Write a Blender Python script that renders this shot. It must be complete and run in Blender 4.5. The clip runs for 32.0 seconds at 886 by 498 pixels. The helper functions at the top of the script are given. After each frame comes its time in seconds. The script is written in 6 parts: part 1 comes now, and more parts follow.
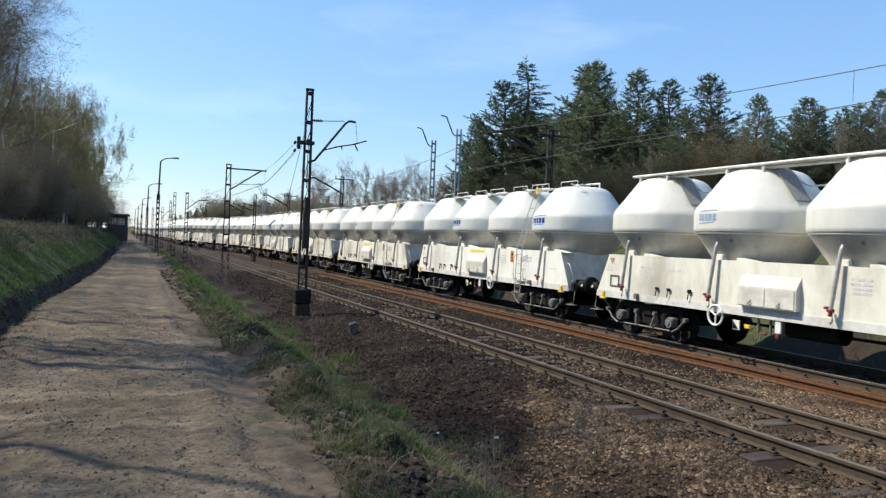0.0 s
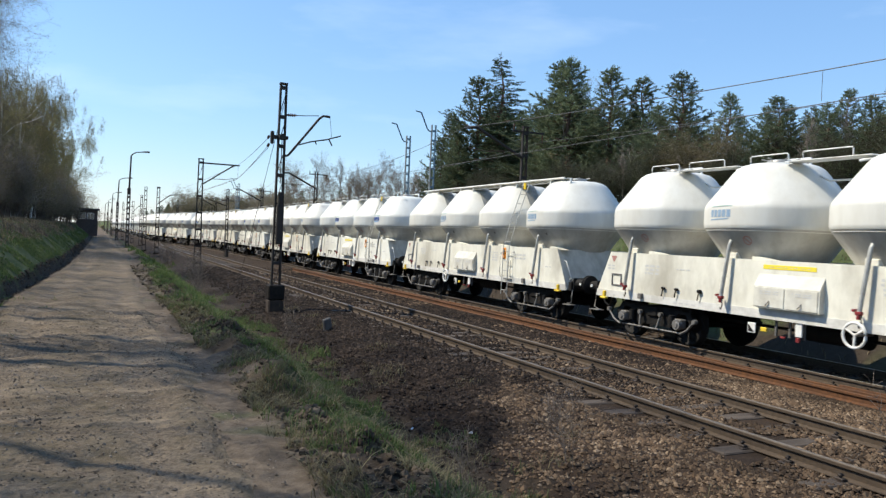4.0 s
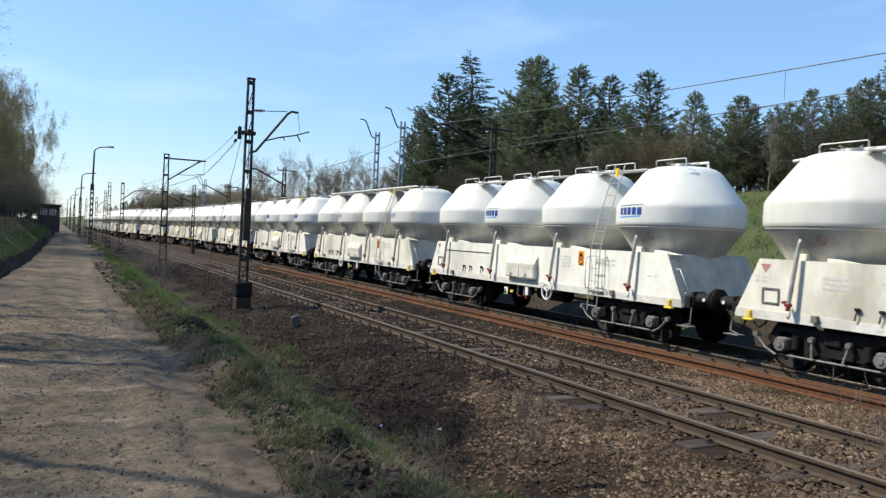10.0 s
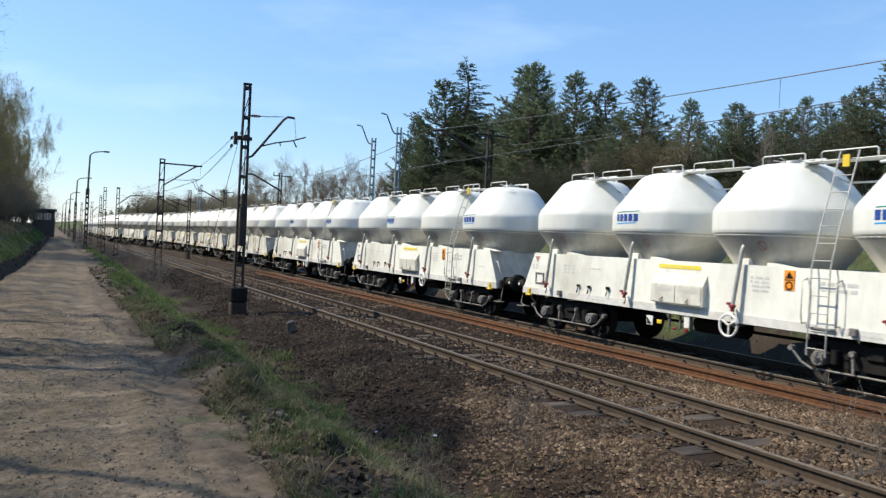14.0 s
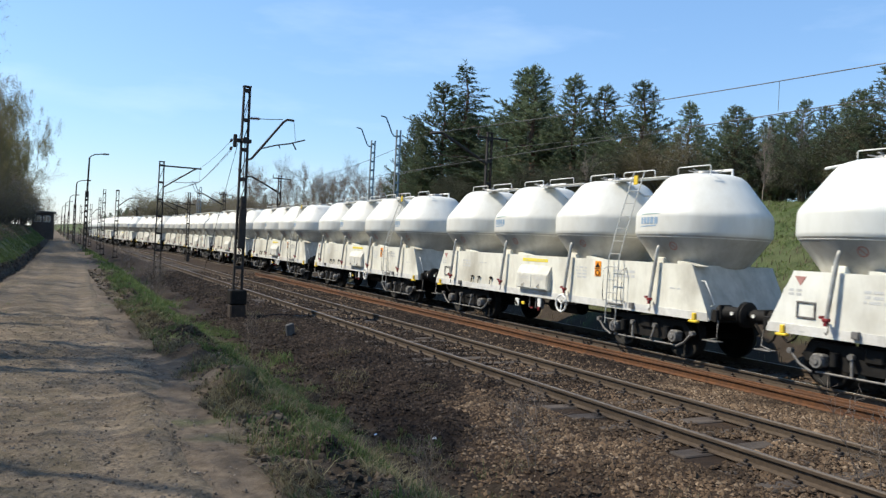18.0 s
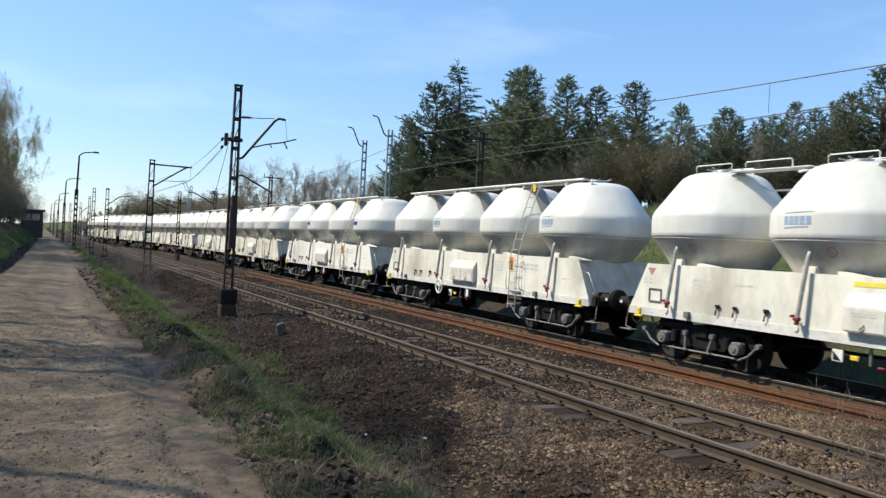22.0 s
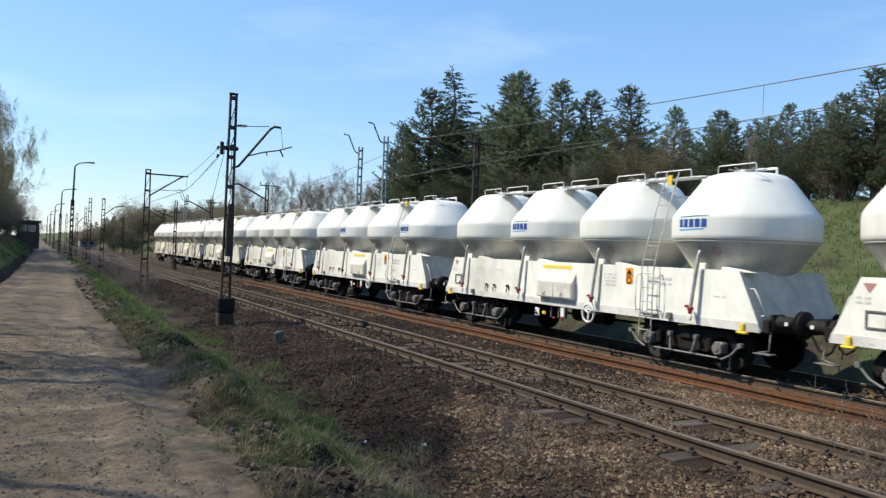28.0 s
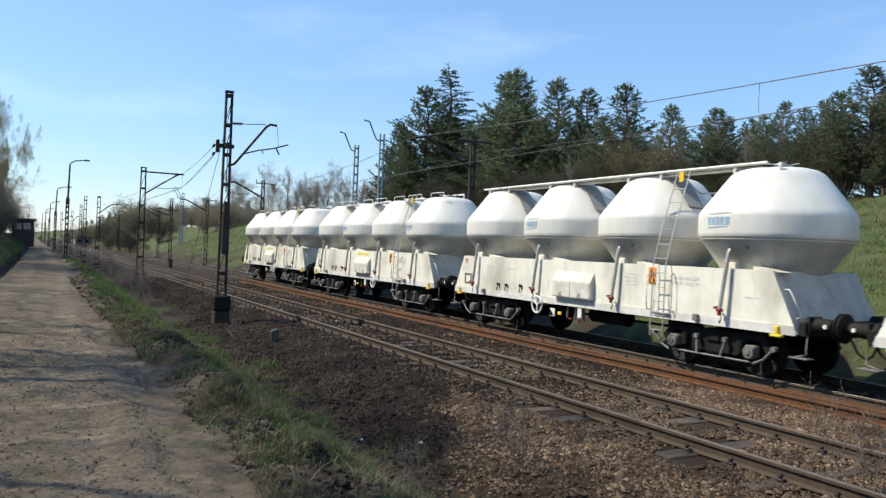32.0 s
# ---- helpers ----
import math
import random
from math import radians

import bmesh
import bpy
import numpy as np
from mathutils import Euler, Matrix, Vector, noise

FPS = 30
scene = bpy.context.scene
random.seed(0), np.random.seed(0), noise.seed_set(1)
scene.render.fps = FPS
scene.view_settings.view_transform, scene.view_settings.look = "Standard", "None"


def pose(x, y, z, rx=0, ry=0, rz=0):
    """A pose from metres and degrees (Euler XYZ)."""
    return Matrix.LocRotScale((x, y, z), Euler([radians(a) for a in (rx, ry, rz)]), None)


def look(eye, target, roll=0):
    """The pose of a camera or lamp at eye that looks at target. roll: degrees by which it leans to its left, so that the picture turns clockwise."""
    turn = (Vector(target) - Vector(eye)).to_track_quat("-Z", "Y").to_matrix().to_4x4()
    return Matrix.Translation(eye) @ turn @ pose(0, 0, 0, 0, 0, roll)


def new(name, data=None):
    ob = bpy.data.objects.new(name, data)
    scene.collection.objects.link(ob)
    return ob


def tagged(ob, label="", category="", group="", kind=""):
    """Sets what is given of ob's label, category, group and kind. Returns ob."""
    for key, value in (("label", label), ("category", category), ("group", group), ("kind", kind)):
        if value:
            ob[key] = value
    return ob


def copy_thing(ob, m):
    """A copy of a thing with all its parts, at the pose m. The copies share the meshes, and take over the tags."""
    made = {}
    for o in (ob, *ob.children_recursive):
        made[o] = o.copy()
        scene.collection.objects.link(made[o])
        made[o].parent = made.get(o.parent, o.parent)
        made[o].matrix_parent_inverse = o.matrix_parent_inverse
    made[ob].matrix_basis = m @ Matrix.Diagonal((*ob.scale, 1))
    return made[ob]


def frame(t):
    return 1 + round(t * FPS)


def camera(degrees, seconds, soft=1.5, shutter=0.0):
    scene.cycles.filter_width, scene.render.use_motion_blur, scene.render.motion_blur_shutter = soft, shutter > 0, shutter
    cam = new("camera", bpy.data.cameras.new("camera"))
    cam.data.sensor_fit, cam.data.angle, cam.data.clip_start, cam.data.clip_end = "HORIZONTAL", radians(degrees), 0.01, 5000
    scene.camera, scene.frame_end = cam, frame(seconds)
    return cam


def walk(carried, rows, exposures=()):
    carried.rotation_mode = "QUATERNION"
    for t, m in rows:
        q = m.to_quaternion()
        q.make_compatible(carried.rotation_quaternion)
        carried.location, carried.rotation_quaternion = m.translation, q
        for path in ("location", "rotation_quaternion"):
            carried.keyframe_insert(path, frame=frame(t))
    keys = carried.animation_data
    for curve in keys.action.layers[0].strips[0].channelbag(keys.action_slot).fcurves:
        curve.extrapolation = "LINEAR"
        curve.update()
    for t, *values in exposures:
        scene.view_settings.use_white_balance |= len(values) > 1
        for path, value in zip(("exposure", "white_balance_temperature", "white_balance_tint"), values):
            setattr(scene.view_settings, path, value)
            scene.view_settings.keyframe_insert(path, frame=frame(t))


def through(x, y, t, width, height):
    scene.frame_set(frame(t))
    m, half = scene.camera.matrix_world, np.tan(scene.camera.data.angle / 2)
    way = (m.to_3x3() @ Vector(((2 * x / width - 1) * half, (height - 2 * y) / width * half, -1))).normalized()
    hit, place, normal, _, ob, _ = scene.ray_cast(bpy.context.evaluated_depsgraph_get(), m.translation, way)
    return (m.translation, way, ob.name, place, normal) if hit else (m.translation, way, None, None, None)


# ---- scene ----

EYE = (0.0, 0.0, 2.02)
# seconds, then the turn about x, y and z in degrees; the tripod head stands at EYE
TURNS = (
    (0, 89.52, -2.43, -22.60), (0.5, 89.49, -2.66, -22.84), (1, 89.44, -2.61, -23.11), (1.5, 89.41, -2.58, -23.34),
    (2, 89.45, -2.71, -23.55), (2.5, 89.47, -2.64, -23.74), (3, 89.42, -2.57, -23.99), (3.5, 89.30, -2.59, -24.26),
    (5.5, 89.36, -2.49, -24.99), (6, 89.40, -2.46, -25.04), (6.5, 89.38, -2.46, -25.17), (7, 89.36, -2.48, -25.37),
    (7.5, 89.37, -2.56, -25.65), (8, 89.41, -2.55, -25.91), (8.5, 89.37, -2.63, -26.16), (9, 89.31, -2.62, -26.41),
    (9.5, 89.22, -2.59, -26.62), (10, 89.15, -2.63, -26.82), (10.5, 89.10, -2.71, -26.96), (11, 89.05, -2.66, -27.11),
    (11.5, 89.05, -2.62, -27.23), (12, 89.11, -2.67, -27.30), (12.5, 89.23, -2.63, -27.31), (13, 89.37, -2.66, -27.30),
    (13.5, 89.50, -2.77, -27.22), (14, 89.61, -2.82, -27.13), (14.5, 89.68, -2.89, -27.04), (16.5, 89.78, -2.74, -26.99),
    (17, 89.81, -2.79, -27.09), (17.5, 89.80, -2.83, -27.17), (18, 89.81, -2.85, -27.18), (18.5, 89.86, -2.84, -27.17),
    (19, 89.86, -2.84, -27.16), (19.5, 89.85, -2.85, -27.23), (20, 89.80, -2.94, -27.35), (20.5, 89.74, -3.05, -27.54),
    (21, 89.75, -3.04, -27.69), (21.5, 89.76, -3.04, -27.81), (22, 89.84, -3.07, -27.83), (22.5, 89.93, -2.87, -27.88),
    (23, 90.07, -2.80, -28.07), (23.5, 90.20, -2.74, -28.38), (24, 90.27, -2.73, -28.61), (24.5, 90.37, -2.67, -28.69),
    (25, 90.45, -2.74, -28.61), (25.5, 90.50, -2.77, -28.49), (27.5, 90.37, -2.35, -28.04), (28, 90.28, -2.31, -28.04),
    (28.5, 90.20, -2.18, -28.02), (29, 90.18, -2.25, -28.03), (29.5, 90.14, -2.30, -28.07), (30, 90.12, -2.25, -28.08),
    (30.5, 90.11, -2.22, -28.09), (31, 90.10, -2.16, -28.14), (31.5, 90.13, -2.20, -28.19), (32, 90.14, -2.30, -28.33),
)
cam = camera(60.16, 32.0, soft=1.35, shutter=0.12)
walk(cam, [(t, pose(*EYE, rx, ry, rz)) for t, rx, ry, rz in TURNS], exposures=((0.0, 0.40), (32.0, 0.40)))

# ---- daylight: a clear spring noon with thin high cloud, the sun to the left and a little ahead ----
SUN_WAY = Vector((-0.55, 0.355, 0.757)).normalized()
world = bpy.data.worlds.new("sky")
scene.world = world
world.use_nodes = True
wn, wl = world.node_tree.nodes, world.node_tree.links
sky = wn.new("ShaderNodeTexSky")
sky.sky_type = "NISHITA"
sky.sun_disc = False
sky.sun_elevation = math.asin(SUN_WAY.z)
sky.sun_rotation = math.atan2(SUN_WAY.x, SUN_WAY.y)
sky.altitude = 200
sky.air_density, sky.dust_density, sky.ozone_density = 1.25, 0.15, 4.5
wtex = wn.new("ShaderNodeTexCoord")
wmap = wn.new("ShaderNodeMapping")
wmap.inputs["Scale"].default_value = (1.2, 1.2, 5.0)
wnoise = wn.new("ShaderNodeTexNoise")
wnoise.inputs["Scale"].default_value = 2.1
wnoise.inputs["Detail"].default_value = 6.0
wnoise.inputs["Roughness"].default_value = 0.55
wramp = wn.new("ShaderNodeValToRGB")
wramp.color_ramp.elements[0].position, wramp.color_ramp.elements[1].position = 0.54, 0.92
wramp.color_ramp.elements[0].color, wramp.color_ramp.elements[1].color = (0, 0, 0, 1), (0.34, 0.34, 0.34, 1)
wmix = wn.new("ShaderNodeMixRGB")
wmix.inputs["Color2"].default_value = (6.5, 7.4, 8.6, 1)
wl.new(wtex.outputs["Generated"], wmap.inputs["Vector"])
wl.new(wmap.outputs["Vector"], wnoise.inputs["Vector"])
wl.new(wnoise.outputs["Fac"], wramp.inputs["Fac"])
wl.new(wramp.outputs["Color"], wmix.inputs["Fac"])
veil = wn.new("ShaderNodeMixRGB")  # the even blue of thin high haze
veil.inputs["Fac"].default_value = 0.38
veil.inputs["Color2"].default_value = (1.2, 2.75, 5.5, 1)
wl.new(sky.outputs["Color"], veil.inputs["Color1"])
wl.new(veil.outputs["Color"], wmix.inputs["Color1"])
wl.new(wmix.outputs["Color"], wn["Background"].inputs["Color"])
wn["Background"].inputs["Strength"].default_value = 0.14
sun = new("sun", bpy.data.lights.new("sun", "SUN"))
sun.data.energy, sun.data.angle, sun.data.color = 4.9, radians(0.53), (1.0, 0.915, 0.76)
sun.matrix_world = look(SUN_WAY * 60, (0, 0, 0))


# ---- materials ----
def mat(name, a, b, scale=6.0, rough=0.8, metal=0.0, bump=0.2, fine=40.0, stain=None, stain_scale=0.8, stain_amount=0.5,
        stretch=(1, 1, 1), vary=0.0, spec=0.4, bump_size=0.02, see=0.0, streak=None):
    """Two colours mixed by grain, a third in larger stains, run-down streaks if any, and a fine relief."""
    m = bpy.data.materials.new(name)
    m.use_nodes = True
    n, l = m.node_tree.nodes, m.node_tree.links
    bsdf = n["Principled BSDF"]
    tex = n.new("ShaderNodeTexCoord")
    mapping = n.new("ShaderNodeMapping")
    mapping.inputs["Scale"].default_value = stretch
    l.new(tex.outputs["Object"], mapping.inputs["Vector"])

    def grain(size, detail=5.0):
        g = n.new("ShaderNodeTexNoise")
        g.inputs["Scale"].default_value, g.inputs["Detail"].default_value, g.inputs["Roughness"].default_value = size, detail, 0.62
        l.new(mapping.outputs["Vector"], g.inputs["Vector"])
        return g

    def ramp(source, lo, hi):
        r = n.new("ShaderNodeMapRange")
        r.inputs["From Min"].default_value, r.inputs["From Max"].default_value = lo, hi
        l.new(source, r.inputs["Value"])
        return r.outputs["Result"]

    def blend(fac, one, two):
        x = n.new("ShaderNodeMixRGB")
        for value, socket in ((fac, "Fac"), (one, "Color1"), (two, "Color2")):
            if isinstance(value, (tuple, list)):
                x.inputs[socket].default_value = (*value, 1)
            elif isinstance(value, float):
                x.inputs[socket].default_value = value
            else:
                l.new(value, x.inputs[socket])
        return x.outputs["Color"]

    small = grain(scale)
    colour = blend(ramp(small.outputs["Fac"], 0.35, 0.65), a, b)
    if stain:
        big = grain(stain_scale, 6.0)
        mask = ramp(big.outputs["Fac"], 0.48, 0.72)
        scaled = n.new("ShaderNodeMath")
        scaled.operation = "MULTIPLY"
        scaled.inputs[1].default_value = stain_amount
        l.new(mask, scaled.inputs[0])
        colour = blend(scaled.outputs[0], colour, stain)
    if streak:
        run_map = n.new("ShaderNodeMapping")
        run_map.inputs["Scale"].default_value = (1.0, 1.0, 0.30)
        l.new(tex.outputs["Object"], run_map.inputs["Vector"])
        run = n.new("ShaderNodeTexNoise")
        run.inputs["Scale"].default_value, run.inputs["Detail"].default_value, run.inputs["Roughness"].default_value = 2.4, 6.0, 0.6
        l.new(run_map.outputs["Vector"], run.inputs["Vector"])
        thin = n.new("ShaderNodeMath")
        thin.operation = "MULTIPLY"
        thin.inputs[1].default_value = streak[1]
        l.new(ramp(run.outputs["Fac"], 0.52, 0.76), thin.inputs[0])
        colour = blend(thin.outputs[0], colour, streak[0])
    if vary:
        info = n.new("ShaderNodeObjectInfo")
        hsv = n.new("ShaderNodeHueSaturation")
        r = n.new("ShaderNodeMapRange")
        r.inputs["To Min"].default_value, r.inputs["To Max"].default_value = 1 - vary, 1 + vary
        l.new(info.outputs["Random"], r.inputs["Value"])
        l.new(r.outputs["Result"], hsv.inputs["Value"])
        l.new(colour, hsv.inputs["Color"])
        colour = hsv.outputs["Color"]
    l.new(colour, bsdf.inputs["Base Color"])
    relief = grain(fine, 3.0)
    bsdf.inputs["Roughness"].default_value = rough
    bsdf.inputs["Metallic"].default_value = metal
    bsdf.inputs["Specular IOR Level"].default_value = spec
    if see:
        bsdf.inputs["Transmission Weight"].default_value = see
    if bump:
        bp = n.new("ShaderNodeBump")
        bp.inputs["Strength"].default_value, bp.inputs["Distance"].default_value = bump, bump_size
        l.new(relief.outputs["Fac"], bp.inputs["Height"])
        l.new(bp.outputs["Normal"], bsdf.inputs["Normal"])
    return m


def leafy(name, a, b, vary=0.25, through=0.25):
    """Foliage: colour varies from leaf to leaf, and some light passes through."""
    m = bpy.data.materials.new(name)
    m.use_nodes = True
    n, l = m.node_tree.nodes, m.node_tree.links
    bsdf, out = n["Principled BSDF"], n["Material Output"]
    geo, info = n.new("ShaderNodeNewGeometry"), n.new("ShaderNodeObjectInfo")
    mix = n.new("ShaderNodeMixRGB")
    mix.inputs["Color1"].default_value, mix.inputs["Color2"].default_value = (*a, 1), (*b, 1)
    l.new(geo.outputs["Random Per Island"], mix.inputs["Fac"])
    hsv, r = n.new("ShaderNodeHueSaturation"), n.new("ShaderNodeMapRange")
    r.inputs["To Min"].default_value, r.inputs["To Max"].default_value = 1 - vary, 1 + vary
    l.new(info.outputs["Random"], r.inputs["Value"])
    l.new(r.outputs["Result"], hsv.inputs["Value"])
    l.new(mix.outputs["Color"], hsv.inputs["Color"])
    l.new(hsv.outputs["Color"], bsdf.inputs["Base Color"])
    bsdf.inputs["Roughness"].default_value = 0.65
    bsdf.inputs["Specular IOR Level"].default_value = 0.2
    tr, add = n.new("ShaderNodeBsdfTranslucent"), n.new("ShaderNodeMixShader")
    l.new(hsv.outputs["Color"], tr.inputs["Color"])
    add.inputs["Fac"].default_value = through
    l.new(bsdf.outputs["BSDF"], add.inputs[1])
    l.new(tr.outputs["BSDF"], add.inputs[2])
    l.new(add.outputs["Shader"], out.inputs["Surface"])
    return m


TANK_WHITE = mat("white tank paint", (0.655, 0.66, 0.622), (0.605, 0.61, 0.568), 3.0, 0.5, 0, 0.03, 60, (0.48, 0.45, 0.385), 0.9, 0.5, (1, 1, 0.35), streak=((0.48, 0.455, 0.39), 0.3))
TANK_CREAM = mat("aged white tank paint", (0.645, 0.638, 0.588), (0.585, 0.575, 0.522), 3.0, 0.5, 0, 0.04, 60, (0.42, 0.38, 0.31), 0.9, 0.5, (1, 1, 0.35), streak=((0.43, 0.395, 0.33), 0.35))
# lower cones: dust, with the shade under the belt also put into the grey
CONE_GREY = mat("dusty shade-darkened hopper paint", (0.47, 0.455, 0.415), (0.38, 0.365, 0.325), 4.0, 0.65, 0, 0.05, 60, (0.25, 0.222, 0.18), 1.4, 0.65, (1, 1, 0.4), streak=((0.22, 0.195, 0.155), 0.5))
BODY_WHITE = mat("white wagon paint", (0.80, 0.795, 0.725), (0.745, 0.74, 0.665), 5.0, 0.5, 0, 0.05, 50, (0.33, 0.30, 0.24), 0.7, 0.5, (1, 1, 0.6), streak=((0.42, 0.395, 0.335), 0.4))
BODY_CREAM = mat("aged wagon paint", (0.745, 0.725, 0.63), (0.67, 0.65, 0.555), 5.0, 0.55, 0, 0.06, 50, (0.27, 0.24, 0.185), 0.8, 0.65, (1, 1, 0.55), streak=((0.36, 0.33, 0.27), 0.45))
# body paint of the ends: dirt streaks, and darkened overall to stand for shade
END_DUST_SHADE = mat("dusty shade-darkened end paint", (0.52, 0.50, 0.435), (0.41, 0.39, 0.335), 5.0, 0.6, 0, 0.06, 50, (0.22, 0.20, 0.165), 1.1, 0.6, (1, 1, 0.5), streak=((0.24, 0.22, 0.18), 0.5))
CABINET_DUST = mat("dusty cabinet paint", (0.66, 0.645, 0.57), (0.56, 0.54, 0.47), 6.0, 0.55, 0, 0.06, 50, (0.33, 0.30, 0.25), 1.6, 0.6, streak=((0.34, 0.31, 0.25), 0.45))
STRIP_GREY = mat("dusty grey solebar", (0.66, 0.65, 0.61), (0.56, 0.55, 0.51), 7.0, 0.6, 0, 0.08, 50, (0.25, 0.23, 0.20), 1.5, 0.5)
# greasy steel, taken near black to include the deep shade below the wagon
UNDER_BLACK = mat("shade-deepened greasy black steel", (0.007, 0.0065, 0.006), (0.013, 0.012, 0.011), 9.0, 0.7, 0.0, 0.25, 60, (0.03, 0.025, 0.02), 2.5, 0.4, spec=0.2)
BOX_GREY = mat("dusty axle box", (0.21, 0.20, 0.188), (0.115, 0.11, 0.102), 14.0, 0.6, 0.2, 0.2, 80)
TREAD = mat("bright wheel rim", (0.30, 0.29, 0.28), (0.2, 0.19, 0.18), 20.0, 0.35, 0.9, 0.05)
STEEL_PIPE = mat("galvanised pipe", (0.36, 0.36, 0.34), (0.25, 0.25, 0.24), 12.0, 0.45, 0.5, 0.06, 60, (0.15, 0.13, 0.11), 2.0, 0.6)
PALE_PIPE = mat("pale galvanised pipe", (0.44, 0.44, 0.415), (0.33, 0.33, 0.31), 10.0, 0.5, 0.2, 0.05, 60, (0.19, 0.175, 0.155), 2.5, 0.5)
WHITE_PIPE = mat("white painted tube", (0.76, 0.76, 0.73), (0.66, 0.65, 0.61), 8.0, 0.5, 0, 0.05, 60, (0.35, 0.31, 0.26), 2.0, 0.5)
RED_VALVE = mat("red valve paint", (0.26, 0.02, 0.025), (0.14, 0.02, 0.02), 20.0, 0.5)
YELLOW = mat("yellow paint", (0.75, 0.52, 0.03), (0.65, 0.45, 0.04), 12.0, 0.55)
ORANGE = mat("orange sign", (0.85, 0.30, 0.02), (0.78, 0.27, 0.02), 9.0, 0.5)
STRIPE_YELLOW = mat("yellow sticker", (0.80, 0.66, 0.05), (0.74, 0.60, 0.06), 12.0, 0.5)
DARK_BLUE = mat("dark blue print", (0.01, 0.05, 0.24), (0.02, 0.07, 0.28), 9.0, 0.5)
MID_BLUE = mat("light blue print", (0.05, 0.30, 0.65), (0.07, 0.33, 0.68), 9.0, 0.5)
LOGO_GREEN = mat("green print", (0.02, 0.25, 0.20), (0.03, 0.28, 0.22), 9.0, 0.5)
FADED_BLUE = mat("faded blue print", (0.22, 0.32, 0.44), (0.29, 0.38, 0.48), 9.0, 0.55)
PALE_BLUE = mat("worn blue print", (0.46, 0.52, 0.58), (0.53, 0.57, 0.60), 14.0, 0.55)
FADED_GREEN = mat("faded green print", (0.33, 0.48, 0.44), (0.41, 0.53, 0.49), 9.0, 0.55)
PRINT_GREY = mat("grey stencil print", (0.46, 0.46, 0.45), (0.58, 0.58, 0.55), 20.0, 0.6)
PRINT_RED = mat("red stencil print", (0.36, 0.17, 0.15), (0.42, 0.22, 0.19), 20.0, 0.6)
MESH_GREY = mat("grey walkway strap", (0.22, 0.22, 0.21), (0.32, 0.32, 0.30), 25.0, 0.6, 0.3)
RAIL_STEEL = mat("brown rail steel", (0.055, 0.039, 0.026), (0.086, 0.062, 0.042), 18.0, 0.7, 0.2, 0.15, 60, (0.034, 0.024, 0.018), 1.0, 0.5)
RAIL_TOP = mat("worn rail head", (0.17, 0.14, 0.112), (0.115, 0.092, 0.072), 25.0, 0.48, 0.4, 0.05, 60, (0.09, 0.065, 0.05), 3.0, 0.6, (1, 0.1, 1))
RUST = mat("orange rusted steel", (0.130, 0.054, 0.0195), (0.075, 0.032, 0.0135), 10.0, 0.85, 0.1, 0.25, 60, (0.042, 0.023, 0.014), 0.35, 0.85)
SLEEPER = mat("creosoted sleeper", (0.035, 0.026, 0.02), (0.065, 0.049, 0.037), 10.0, 0.85, 0, 0.5, 30, (0.09, 0.07, 0.053), 2.0, 0.5, (0.25, 1, 1), 0.25)
BLACK_STEEL = mat("black mast steel", (0.016, 0.015, 0.014), (0.035, 0.028, 0.024), 12.0, 0.7, 0.2, 0.15, 60, (0.07, 0.045, 0.03), 2.0, 0.5)
BLUE_STEEL = mat("blue-grey mast paint", (0.13, 0.20, 0.26), (0.10, 0.16, 0.21), 10.0, 0.5, 0.1, 0.05)
CONCRETE = mat("weathered concrete", (0.30, 0.28, 0.25), (0.22, 0.205, 0.185), 8.0, 0.9, 0, 0.3, 50, (0.12, 0.11, 0.10), 1.0, 0.5)
SOILED_CONCRETE = mat("soiled concrete", (0.05, 0.040, 0.032), (0.085, 0.07, 0.057), 8.0, 0.9, 0, 0.3, 50, (0.05, 0.038, 0.03), 1.5, 0.6)
STUB_GREY = mat("weathered stub concrete", (0.115, 0.11, 0.105), (0.075, 0.07, 0.066), 8.0, 0.9, 0, 0.3, 50, (0.05, 0.045, 0.04), 3.0, 0.5)
EARTH_CONCRETE = mat("earth-stained concrete", (0.045, 0.030, 0.022), (0.028, 0.020, 0.015), 8.0, 0.9, 0, 0.3, 50)
TAR_CONCRETE = mat("tarred concrete", (0.012, 0.011, 0.010), (0.022, 0.019, 0.017), 8.0, 0.8, 0, 0.3, 50, (0.03, 0.025, 0.02), 2.0, 0.5, spec=0.1)
WIRE = mat("dark copper wire", (0.10, 0.095, 0.09), (0.14, 0.13, 0.12), 8.0, 0.5, 0.5, 0)
INSULATOR = mat("brown glazed insulator", (0.09, 0.045, 0.03), (0.12, 0.06, 0.04), 8.0, 0.25)
BRICK_DARK = mat("sooty brick wall", (0.075, 0.06, 0.055), (0.11, 0.085, 0.075), 6.0, 0.9, 0, 0.3, 30, (0.04, 0.035, 0.033), 0.7, 0.5)
ROOF_FELT = mat("roof felt", (0.06, 0.06, 0.062), (0.09, 0.09, 0.09), 5.0, 0.9)
GLASS_DARK = mat("window glass", (0.02, 0.025, 0.03), (0.03, 0.035, 0.04), 3.0, 0.06, 0, 0, spec=0.8)
BARK_PINE = mat("pine bark", (0.15, 0.085, 0.055), (0.08, 0.055, 0.042), 6.0, 0.9, 0, 0.5, 20, stretch=(1, 1, 0.3))
BARK_BIRCH = mat("birch bark", (0.62, 0.60, 0.56), (0.48, 0.46, 0.42), 5.0, 0.75, 0, 0.2, 20, (0.06, 0.055, 0.05), 2.5, 0.9, (0.6, 0.6, 2.0))
BARK_PALE = mat("pale twig bark", (0.20, 0.165, 0.14), (0.28, 0.235, 0.20), 6.0, 0.9, 0, 0.3, 20)
